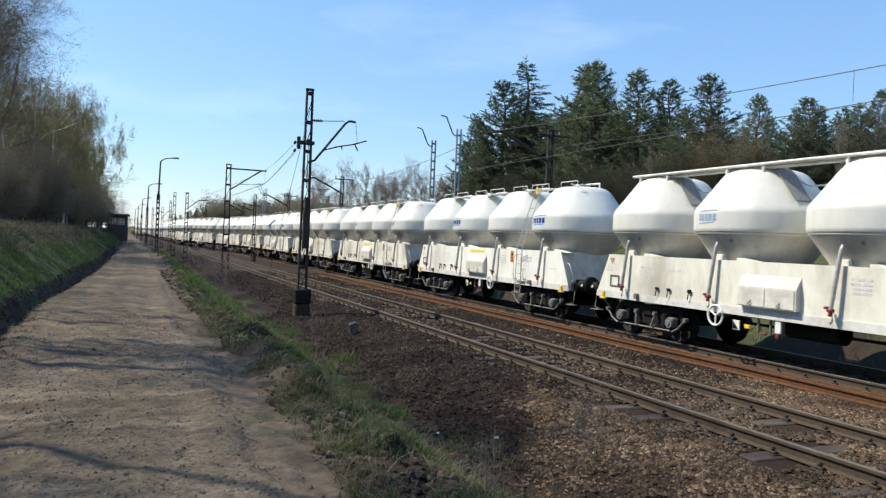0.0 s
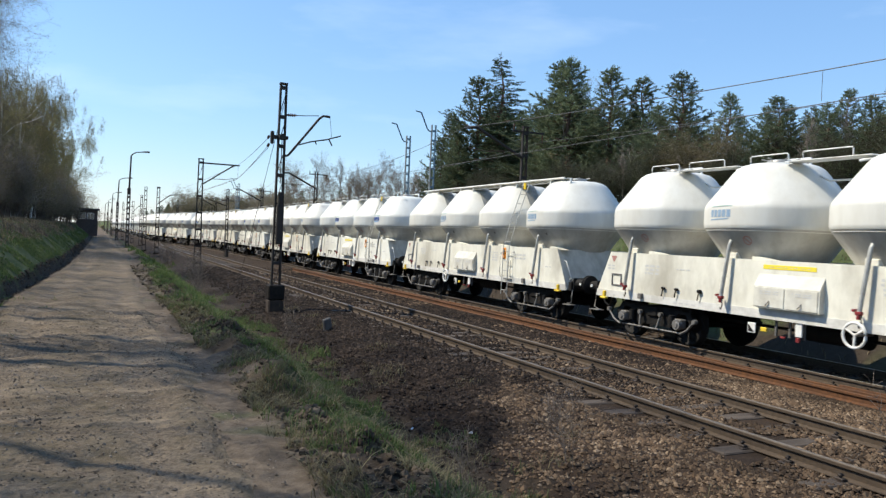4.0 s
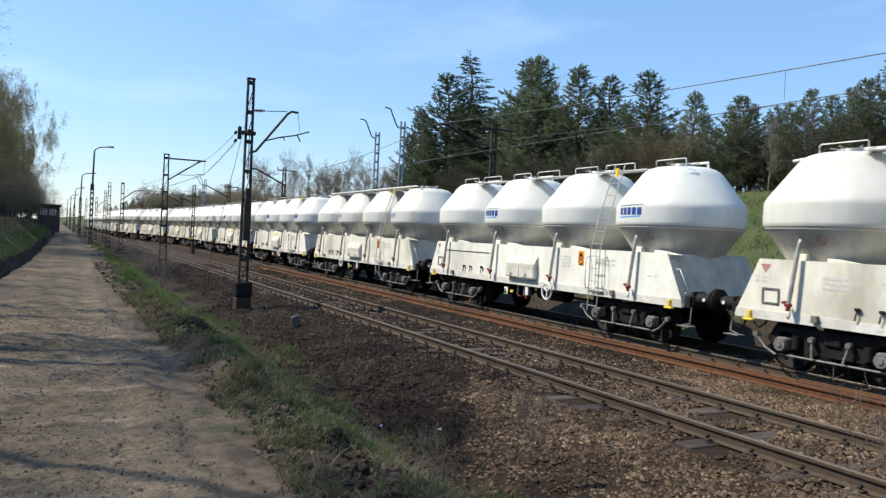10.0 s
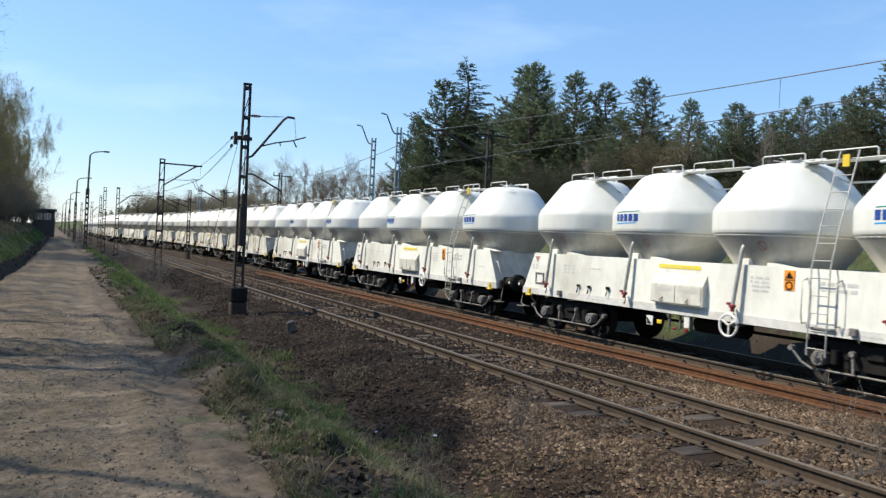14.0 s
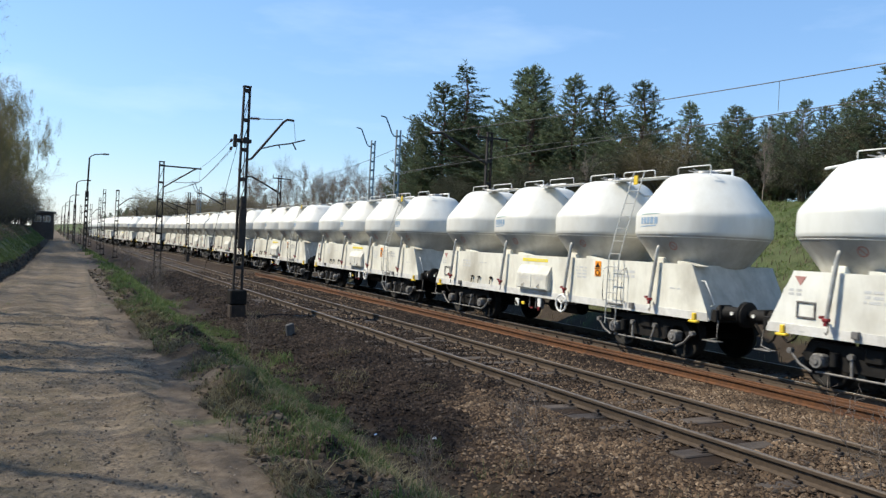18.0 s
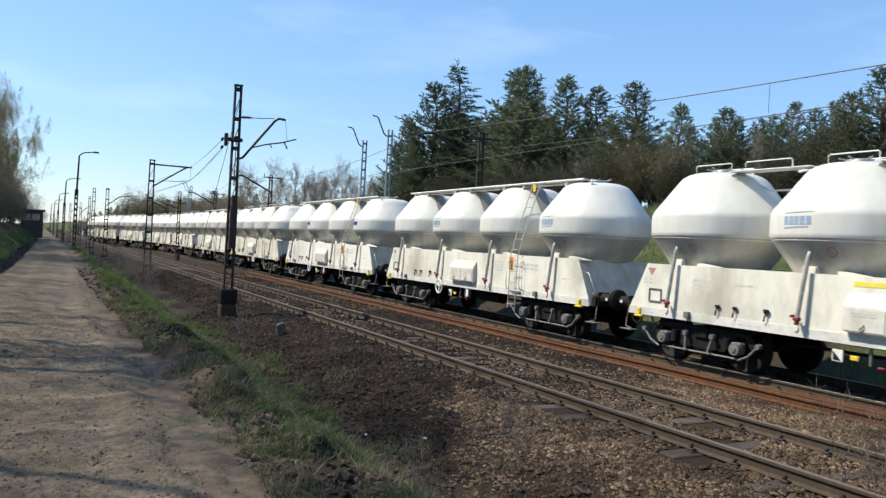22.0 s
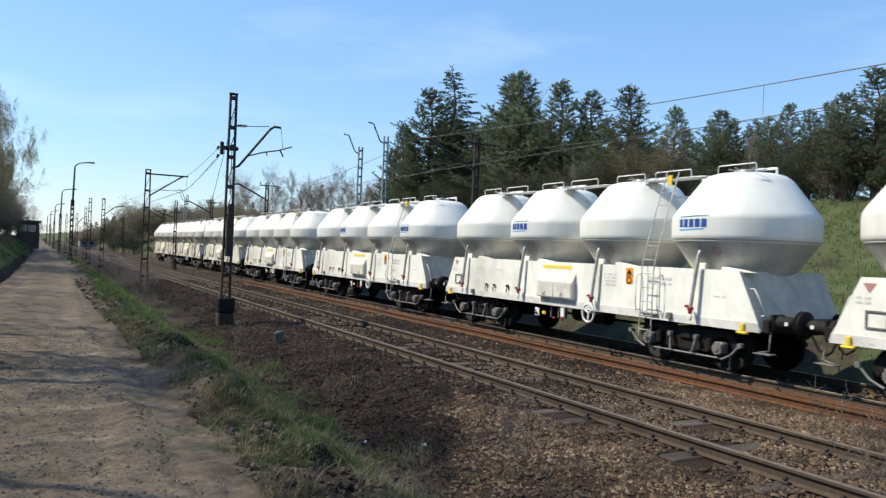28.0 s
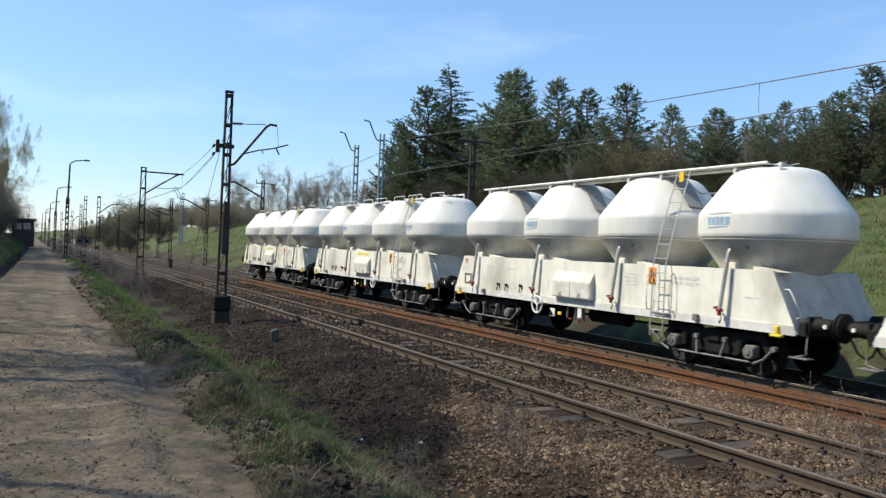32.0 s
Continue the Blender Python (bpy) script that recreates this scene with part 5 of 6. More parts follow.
# ---- the dark signal hut at the end of the dirt road ----
hut = thing("signal_hut", pose(-0.80, 101.0, 0.55), "small sooty brick signal hut with a flat felt roof", "hut")
wall = part("wall", Solid().box(-1.15, 1.10, -2.0, 2.0, 0, 3.05, 0.02), BRICK_DARK, hut)
part("roof", Solid().box(-1.35, 1.32, -2.25, 2.25, 3.05, 3.25, 0.02), ROOF_FELT, hut, "flat dark roof with a small overhang")
for x in (-0.55, 0.35):
    win = part("window", Solid().box(x - 0.36, x + 0.36, -2.05, -1.99, 2.0, 2.72, 0.01), WHITE_PIPE, hut)
    part("pane", Solid().box(x - 0.31, x - 0.02, -2.062, -2.045, 2.05, 2.67, 0.003), GLASS_DARK, win)
    part("pane", Solid().box(x + 0.02, x + 0.31, -2.062, -2.045, 2.05, 2.67, 0.003), GLASS_DARK, win)
part("door", Solid().box(1.09, 1.14, -0.9, 0.0, 0.05, 2.05, 0.01), BLACK_STEEL, hut)
shed = thing("low_building", pose(9.5, 190.0, 0.2), "low pale railway building far down the line", "building")
part("wall", Solid().box(-0.9, 2.4, -3, 3, 0, 1.35, 0.03), CONCRETE, shed)
part("roof", Solid().box(-1.1, 2.6, -3.3, 3.3, 1.35, 1.5, 0.03), ROOF_FELT, shed)
for x in (-0.1, 1.5):
    part("window", Solid().box(x - 0.35, x + 0.35, -3.06, -2.99, 0.5, 1.1, 0.02), GLASS_DARK, shed)


# ---- trees ----
def blade_fan(s, rng, p, way, count, length, width):
    """A tuft of thin blades round a way."""
    for _ in range(count):
        d = (way + Vector((rng.gauss(0, 0.55), rng.gauss(0, 0.55), rng.gauss(0, 0.5)))).normalized()
        side = d.cross(Vector((rng.gauss(0, 1), rng.gauss(0, 1), rng.gauss(0, 1)))).normalized() * width
        q = p + d * length * rng.uniform(0.7, 1.2)
        s.add([p - side * 0.6, p + side * 0.6, q + side * 0.2, q - side * 0.2], [(0, 1, 2, 3)])


def pine_meshes(seed, h, spread, bare=0.15, blades=9, spruce=False):
    """Trunk and crown of a young conifer: whorls of branches that turn up, with tufts of needles."""
    rng = random.Random(seed)
    trunk, crown = Solid(), Solid()
    points = [Vector((0.12 * math.sin(1.3 * i + seed) * (i / 10), 0.10 * math.cos(1.7 * i + seed) * (i / 10), h * i / 10)) for i in range(11)]
    for i in range(10):
        trunk.tube(points[i], points[i + 1], 0.16 * h / 9 * (1 - i / 10.4), 0.16 * h / 9 * (1 - (i + 1) / 10.4), n=7, caps=False)

    def at(z):
        u = max(0.0, min(9.999, z / h * 10))
        i = int(u)
        return points[i].lerp(points[i + 1], u - i)

    z = h * bare
    while z < h * 0.985:
        f = (z / h - bare) / (1 - bare)
        profile = (1 - f) ** 0.75 + 0.03 if spruce else min(1.0, 0.85 + 0.5 * f) * (1 - f ** 1.35) + 0.05
        reach = spread * profile * rng.uniform(0.75, 1.15)
        count = rng.randint(3, 5)
        start = rng.uniform(0, 6.28)
        for b in range(count):
            t = start + 6.283 * b / count + rng.uniform(-0.3, 0.3)
            r = reach * rng.uniform(0.5, 1.2)
            if r < 0.12:
                continue
            out = Vector((math.cos(t), math.sin(t), 0))
            lift = (-0.10 if spruce else 0.16 + 0.42 * f)
            a = at(z)
            mid = a + out * r * 0.55 + Vector((0, 0, r * lift * 0.5))
            end = a + out * r + Vector((0, 0, r * (lift + (0.10 if spruce else 0.22))))
            trunk.tube(a, mid, 0.035 * r / 2 + 0.008, 0.02, n=4, caps=False)
            trunk.tube(mid, end, 0.02, 0.006, n=3, caps=False)
            # side shoots like bottle brushes, turned up at the tips, with gaps between them
            shoots = max(3, int(r * 5.5))
            for k in range(shoots + 1):
                u = 0.30 + 0.70 * k / shoots
                p = a.lerp(mid, u / 0.55) if u < 0.55 else mid.lerp(end, (u - 0.55) / 0.45)
                sway = rng.uniform(-1, 1) if k < shoots else 0.0
                length = (0.22 + 0.26 * r * (1.15 - u)) * rng.uniform(0.7, 1.3)
                way = (out * (0.75 - 0.3 * abs(sway)) + Vector((-out.y, out.x, 0)) * sway + Vector((0, 0, -0.05 if spruce else rng.uniform(0.2, 0.9)))).normalized()
                tufts = max(3, int(length / 0.075))
                for c in range(tufts):
                    q = p + way * length * (c + 0.5) / tufts + Vector((rng.gauss(0, 0.02), rng.gauss(0, 0.02), rng.gauss(0, 0.02)))
                    blade_fan(crown, rng, q, way, blades - 2, 0.13 if spruce else 0.16, 0.030)
            for c in range(3 if not spruce else 0):
                blade_fan(crown, rng, end + Vector((rng.gauss(0, 0.03), rng.gauss(0, 0.03), 0.12 * c)), Vector((0, 0, 1.6)), blades - 1, 0.17, 0.026)
        z += h * (0.022 if spruce else 0.029) * rng.uniform(0.6, 1.4)
    for k in range(4):
        blade_fan(crown, rng, at(h * (0.94 + 0.02 * k)), Vector((0, 0, 1)), blades, 0.28, 0.022)
    return trunk, crown


def broadleaf_meshes(seed, h, spread, twig_depth, leaves, leaf_size, droop=0.0, stems=1, fork=0.3, bark_r=0.011, rise=0.15):
    """Trunk and limbs, with a crown of fine twigs and small young leaves."""
    rng = random.Random(seed)
    trunk, crown, leaf = Solid(), Solid(), Solid()
    tips = []

    def grow(p, way, length, r, level):
        steps = 4 if level == 0 else 3
        for i in range(steps):
            wob = 0.07 if level == 0 else 0.22
            way = (way + Vector((rng.gauss(0, wob), rng.gauss(0, wob), rng.gauss(0, wob) + (0.06 if level < 2 else -droop * 0.25)))).normalized()
            q = p + way * length / steps
            r2 = r * (0.84 if level == 0 else 0.74)
            (trunk if level < 2 else crown).tube(p, q, r, r2, n=7 if level == 0 else 4 if level == 1 else 3, caps=False)
            if level < twig_depth and (level > 0 or i > 0 or fork < 0.2):
                for _ in range(rng.randint(2, 3) if level < 2 else rng.randint(1, 3)):
                    t = rng.uniform(0, 6.283)
                    base = way.orthogonal().normalized()
                    around = base * math.cos(t) + way.cross(base) * math.sin(t)
                    child = (way * rng.uniform(0.5, 1.0) + around * rng.uniform(0.5, 0.95) + Vector((0, 0, rise - droop * 0.2 * level))).normalized()
                    grow(q, child, length * rng.uniform(0.42, 0.62) * (spread if level == 0 else 1), max(r2 * 0.5, 0.006), level + 1)
            p, r = q, r2
        tips.append((p, way, level))

    for s in range(stems):
        tilt = Vector((rng.uniform(-0.25, 0.25), rng.uniform(-0.25, 0.25), 1)) if stems > 1 else Vector((rng.uniform(-0.06, 0.06), rng.uniform(-0.06, 0.06), 1))
        grow(Vector((rng.uniform(-0.3, 0.3) * (stems > 1), rng.uniform(-0.3, 0.3) * (stems > 1), 0)), tilt.normalized(), h * 0.86 * rng.uniform(0.85, 1.1), bark_r * h, 0)
    ends = [x for x in tips if x[2] >= 2]
    for _ in range(leaves if ends else 0):
        p, way, level = rng.choice(ends)
        fall = rng.random() * droop
        p = p + Vector((rng.gauss(0, 0.16), rng.gauss(0, 0.16), rng.gauss(0, 0.14) - fall))
        u = Vector((rng.gauss(0, 1), rng.gauss(0, 1), rng.gauss(0, 1))).normalized() * leaf_size * rng.uniform(0.6, 1.3)
        v = u.orthogonal().normalized() * leaf_size * rng.uniform(0.4, 0.7)
        leaf.add([p - u, p - v, p + u, p + v], [(0, 1, 2, 3)])
    if droop > 0.5:
        for p, way, level in ends * 2:
            q = p + Vector((rng.gauss(0, 0.22), rng.gauss(0, 0.22), -rng.uniform(0.4, 1.5) * droop))
            crown.tube(p, q, 0.008, 0.005, n=3, caps=False)
            for _ in range(16):
                c = p.lerp(q, rng.random()) + Vector((rng.gauss(0, 0.05), rng.gauss(0, 0.05), rng.gauss(0, 0.05)))
                u = Vector((rng.gauss(0, 1), rng.gauss(0, 1), rng.gauss(0, 1))).normalized() * leaf_size
                v = u.orthogonal().normalized() * leaf_size * 0.6
                leaf.add([c - u, c - v, c + u, c + v], [(0, 1, 2, 3)])
    return trunk, crown, leaf


class Kind:
    """A tree's shared meshes, to plant many times."""

    def __init__(self, name, label, group, pieces, category="tree"):
        self.name, self.label, self.group, self.category = name, label, group, category
        self.pieces = [(n, s.mesh(n, m)) for n, s, m in pieces if s.f]

    def plant(self, x, y, size=1.0, turn=0.0, z=None, wide=1.0):
        t = thing(self.name, pose(x, y, lie(x, y) - 0.05 if z is None else z, 0, 0, turn), self.label, self.category, self.group)
        for n, me in self.pieces:
            part(n, me, None, t).scale = (size * wide, size * wide, size)
        return t


def conifer(seed, h, spread, label, spruce=False, bare=0.15, blades=8):
    trunk, crown = pine_meshes(seed, h, spread, bare, blades, spruce)
    return Kind("spruce_tree" if spruce else "pine_tree", label, "conifers on the slope", [("trunk", trunk, BARK_PINE), ("crown", crown, SPRUCE_NEEDLES if spruce else NEEDLES)])


def broadleaf(seed, name, label, group, bark, leaf, h, spread, depth, leaves, size, droop=0.0, stems=1, fork=0.3, bark_r=0.011, category="tree", rise=0.15, twig=None):
    trunk, crown, lf = broadleaf_meshes(seed, h, spread, depth, leaves, size, droop, stems, fork, bark_r, rise)
    return Kind(name, label, group, [("trunk", trunk, bark), ("twig_crown", crown, twig or BARK_GREY), ("foliage", lf, leaf)], category)


PINES = [conifer(1, 10, 2.0, "dark green pine with up-turned branch tips"), conifer(2, 10, 2.4, "broad dark green pine on the slope", bare=0.1),
         conifer(3, 10, 1.7, "slim pine with a ragged crown", bare=0.2), conifer(4, 10, 2.6, "bushy pine with loose long branches", bare=0.05)]
SPRUCE = conifer(5, 12, 2.3, "tall pointed spruce above the pines", True, 0.05, 8)
BIRCH = [broadleaf(11 + i, "birch_tree", "birch in first pale green leaf with white trunk", "birches by the road", BARK_BIRCH, SPRING_LEAF, 11, 0.9, 3, 24000, 0.036, 0.9) for i in range(2)]
BARE = [broadleaf(21 + i, "bare_tree", "dark bare tree with a tangle of fine twigs", "trees on the bank", BARK_DARK, BUD_LEAF, 11, 1.0, 4, 9000, 0.035, 0.1, twig=BARK_DARK) for i in range(2)]
SLENDER = [broadleaf(31 + i, "slender_tree", "slender bare tree with a pale budding crown", "far trees", BARK_PALE, MAUVE_BUD, 10, 0.62, 4, 5000, 0.036, 0.0, 1, 0.1, 0.009, rise=0.9, twig=BARK_PALE) for i in range(2)]
WISPY = [broadleaf(35, "slender_tree", "slender bare tree with a pale twig crown", "far trees", BARK_PALE, MAUVE_BUD, 10, 0.5, 4, 1200, 0.028, 0.0, 1, 0.1, 0.008, rise=0.9, twig=BARK_PALE)]
SHRUB = [broadleaf(41 + i, "shrub", "leafless brown shrub with many thin stems", "shrubs", BARK_GREY, BUD_LEAF, 3.2, 0.9, 3, 6500, 0.034, 0.0, 6, 0.1, 0.012, "shrub", twig=BARK_PALE) for i in range(2)]
# darker copy of the shrub; bark and leaves carry painted wood shade
UNDERWOOD = [broadleaf(45 + i, "shrub", "leafless underwood shrub below the pines, shade painted into its colours", "shrubs", BARK_SHADE, UNDER_LEAF, 3.2, 0.9, 3, 6000, 0.04, 0.0, 6, 0.1, 0.012, "shrub", twig=BARK_SHADE) for i in range(2)]
BUDDING = [broadleaf(51 + i, "budding_tree", "small olive-brown tree in bud before the pines", "shrubs", BARK_PALE, OLIVE_BUD, 10, 0.95, 3, 14000, 0.10, 0.0, 3, 0.15, 0.008, twig=BARK_PALE) for i in range(2)]
plot = random.Random(77)
grove = random.Random(12)

# the conifers whose tops stand against the sky: place, height of the top
for kind, x, y, top, wide in (
        (SPRUCE, 30.0, 55.5, 17.3, 0.95), (PINES[1], 29.0, 57.5, 15.6, 0.9), (PINES[2], 28.0, 59.5, 12.2, 0.8), (PINES[0], 29.5, 66.0, 11.6, 0.8), (PINES[3], 27.0, 57.0, 10.5, 0.8),
        (PINES[1], 31.0, 47.8, 15.2, 1.0), (PINES[0], 30.0, 45.4, 15.0, 1.0), (PINES[3], 33.0, 51.0, 14.6, 1.0), (PINES[2], 31.0, 42.0, 13.9, 1.0), (PINES[0], 32.0, 40.0, 13.0, 1.0),
        (PINES[0], 29.0, 32.9, 11.7, 1.0), (PINES[3], 30.5, 36.5, 10.6, 0.9), (PINES[2], 31.0, 34.8, 10.2, 1.0), (PINES[2], 28.5, 28.9, 9.9, 0.95), (PINES[1], 28.0, 25.4, 9.1, 1.1), (PINES[3], 29.0, 23.6, 8.7, 1.0),
        (PINES[0], 28.0, 20.8, 8.5, 1.0), (PINES[2], 27.5, 19.0, 8.8, 1.1), (PINES[1], 26.8, 17.2, 9.3, 1.1), (PINES[0], 27.5, 15.0, 9.9, 1.1), (PINES[3], 28.0, 12.5, 10.0, 1.0), (PINES[1], 28.0, 9.0, 9.5, 1.0)):
    z = lie(x, y) - 0.1
    kind.plant(x, y, (top - z) / (12 if kind is SPRUCE else 10), plot.uniform(0, 360), z, wide * 1.68)
for i in range(60):
    y = 10 + 58 * (i + plot.random()) / 60
    x = plot.uniform(30, 42)
    z = lie(x, y) - 0.1
    plot.choice(PINES).plant(x, y, plot.uniform(0.40, 0.55) + max(0, y - 34) * 0.016, plot.uniform(0, 360), z, 1.2)
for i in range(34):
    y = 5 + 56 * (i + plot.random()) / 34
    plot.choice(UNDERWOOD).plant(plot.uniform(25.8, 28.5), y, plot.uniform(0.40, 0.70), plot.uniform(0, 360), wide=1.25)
for x, y, s in ((26.9, 28.6, 0.25), (26.5, 27.4, 0.21), (26.9, 30.0, 0.22), (26.8, 18.0, 0.19), (27.2, 31.2, 0.20)):
    plot.choice(BUDDING).plant(x, y, s, plot.uniform(0, 360), wide=1.35)
for x, y, s in ((34, 48.6, 0.88), (29.4, 22.8, 0.36), (34, 43.0, 0.72), (26.6, 22.6, 0.30), (26.2, 34.0, 0.30)):
    plot.choice(WISPY).plant(x, y, s, plot.uniform(0, 360))
# the far edge of the wood, down the line
for x, y, s in ((41.5, 150, 1.15), (45.0, 150, 1.18), (51, 150, 1.0), (54, 153, 1.12), (56.5, 149, 1.05), (59, 152, 1.0), (62, 151, 0.95), (49, 156, 0.8), (52.5, 158, 0.95), (55.2, 157, 1.0), (57.8, 156, 1.0), (60.5, 158, 0.95), (63.5, 157, 0.9), (47.5, 152, 0.7), (66.5, 156, 0.85), (70, 150, 0.8), (72, 154, 0.8), (38.5, 160, 0.7), (28, 178, 0.55), (22, 185, 0.55), (19, 190, 0.5), (65, 150, 0.85), (68, 153, 0.8), (30, 165, 0.62), (33, 168, 0.7), (36, 171, 0.6), (26, 175, 0.5)):
    plot.choice(SLENDER).plant(x, y, s * plot.uniform(0.86, 0.98), plot.uniform(0, 360), wide=1.0)
for i in range(26):
    SLENDER[i % 2].plant(grove.uniform(36, 74), grove.uniform(148, 166), grove.uniform(0.6, 0.95), grove.uniform(0, 360), wide=grove.uniform(0.9, 1.3))
for i in range(70):
    u = i / 70
    plot.choice(SHRUB).plant(10 + 52 * u + plot.uniform(-2, 2), 225 - 85 * u + plot.uniform(-8, 8), plot.uniform(0.8, 1.25), plot.uniform(0, 360), wide=1.3)
for i in range(14):
    u = (i + plot.random()) / 14
    plot.choice(PINES[:2]).plant(16 + 46 * u, 222 - 80 * u, plot.uniform(0.45, 0.75), plot.uniform(0, 360), wide=1.3)
for i in range(26):
    plot.choice(SHRUB + SLENDER).plant(-30 + 44 * (i + plot.random()) / 26, plot.uniform(240, 300), plot.uniform(0.3, 0.55), plot.uniform(0, 360), wide=1.3)
for x, y, z_top in ((18.0, 172, 10.5), (19.6, 168, 9.6), (17.0, 178, 9.2), (21.5, 160, 8.6), (24.0, 158, 8.0), (27.0, 152, 8.4), (30.5, 149, 8.6)):
    plot.choice(BUDDING).plant(x, y, (z_top - lie(x, y)) / 14.5, plot.uniform(0, 360), wide=1.2)
for x, y, z_top in ((14.6, 205, 7.0), (15.6, 210, 7.6), (16.6, 206, 7.2), (17.6, 214, 7.6), (13.4, 212, 6.4), (18.6, 208, 7.0), (12.4, 215, 6.0)):
    plot.choice(PINES[:2]).plant(x, y, (z_top - lie(x, y)) / 10, plot.uniform(0, 360), wide=1.3)
for i in range(24):
    y = 120 + 60 * plot.random()
    plot.choice(SHRUB).plant(plot.uniform(14.5, 19.5), y, plot.uniform(0.25, 0.5), plot.uniform(0, 360), wide=1.2)
hill = random.Random(6)
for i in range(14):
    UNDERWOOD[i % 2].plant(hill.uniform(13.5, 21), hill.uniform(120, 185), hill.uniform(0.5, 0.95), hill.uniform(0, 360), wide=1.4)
for i in range(30):
    hill.choice(SHRUB).plant(hill.uniform(21, 34), 105 + 60 * (i + hill.random()) / 30, hill.uniform(0.45, 0.85), hill.uniform(0, 360), wide=1.3)
# the wood on the road's other side: birches by the hut, dark bare trees nearer
for x, y, k, s, wide in ((-6.0, 92.0, 1, 1.06, 0.92), (-5.0, 98.0, 1, 0.95, 0.9), (-5.0, 74.0, 1, 1.10, 0.85), (-6.0, 69.0, 0, 0.88, 0.65), (-5.0, 79.0, 1, 1.05, 0.8), (-7.0, 76.0, 0, 0.92, 0.7), (-5.4, 65.0, 1, 0.9, 0.8),
                         (-5.4, 86.0, 1, 0.98, 0.9), (-7.5, 90.0, 1, 1.1, 1.0), (-8.5, 82.0, 0, 0.95, 0.8), (-8.5, 66.0, 0, 1.0, 0.7), (-6.6, 61.0, 1, 0.95, 0.9), (-6.0, 103.0, 1, 0.9, 0.9), (-4.4, 108.0, 1, 0.8, 0.9), (-10.5, 72.0, 0, 0.95, 0.9)):
    BIRCH[k].plant(x, y, s, grove.uniform(0, 360), wide=wide)
for x, y, s in ((-7.0, 46.0, 0.98), (-6.9, 51.0, 0.95), (-7.6, 43.0, 0.95), (-7.4, 48.5, 1.0), (-11.0, 38.0, 0.95), (-8.0, 54.0, 0.95), (-9.8, 46.0, 1.0), (-10.5, 54.0, 1.0), (-9.5, 61.0, 0.9), (-12.5, 44.0, 1.0), (-13.0, 60.0, 0.9), (-13.0, 74.0, 0.9), (-12.0, 88.0, 0.85), (-12.0, 100.0, 0.85),
                (-9.0, 112.0, 0.75), (-15.0, 115.0, 0.9), (-7.0, 122.0, 0.6), (-17.0, 80.0, 0.9), (-17.0, 95.0, 0.9), (-11.0, 130.0, 0.8)):
    plot.choice(BARE).plant(x, y, s, plot.uniform(0, 360), wide=0.8)
for x, y, s in ((-13.0, 33.0, 0.9), (-12.5, 26.0, 0.9), (-10.5, 21.0, 0.85), (-7.6, 16.5, 0.95), (-7.6, 10.0, 0.95), (-8.4, 5.5, 0.9), (-6.9, 7.6, 0.85)):
    plot.choice(BARE).plant(x, y, s, plot.uniform(0, 360))
POLES = [broadleaf(71 + i, "alder_tree", "tall slim alder with bare dark limbs", "trees on the bank", BARK_DARK, BUD_LEAF, 13, 0.5, 2, 500, 0.03, 0.0, 1, 0.3, 0.0075) for i in range(3)]
for i in range(6):
    POLES[i % 3].plant(grove.uniform(-8.9, -7.9), 44 + 2.6 * i, grove.uniform(0.85, 1.0), grove.uniform(0, 360))
for i in range(18):
    y = 6.5 + 36 * (i + grove.random() * 0.8) / 18
    POLES[i % 3].plant(grove.uniform(-8.6, -6.3), y, grove.uniform(0.8, 1.05), grove.uniform(0, 360))
for i in range(130):
    y = 32 + 78 * (i + plot.random()) / 130
    plot.choice(SHRUB).plant(plot.uniform(-11, -4.8 if y > 56 else -6.0), y, plot.uniform(0.45, 0.9) + (0.35 if y > 56 else 0), plot.uniform(0, 360), wide=1.2)
# brushwood that closes the view under the crowns
for i in range(44):
    grove.choice(SHRUB).plant(grove.uniform(-34, -4.5), grove.uniform(100, 128), grove.uniform(1.3, 2.0), grove.uniform(0, 360), wide=1.4)
for x, y, s in ((-2.9, 97.5, 0.8), (-3.4, 95.0, 1.0), (-2.6, 99.0, 0.75), (-4.0, 92.0, 1.1), (-3.8, 88.0, 0.9), (-4.4, 84.0, 1.0), (-3.4, 104.0, 1.0), (-2.0, 106.0, 0.9), (-4.5, 79.0, 0.9), (-5.0, 90.0, 1.3), (-5.5, 96.0, 1.3)):
    plot.choice(SHRUB).plant(x, y, s, plot.uniform(0, 360), wide=1.2)


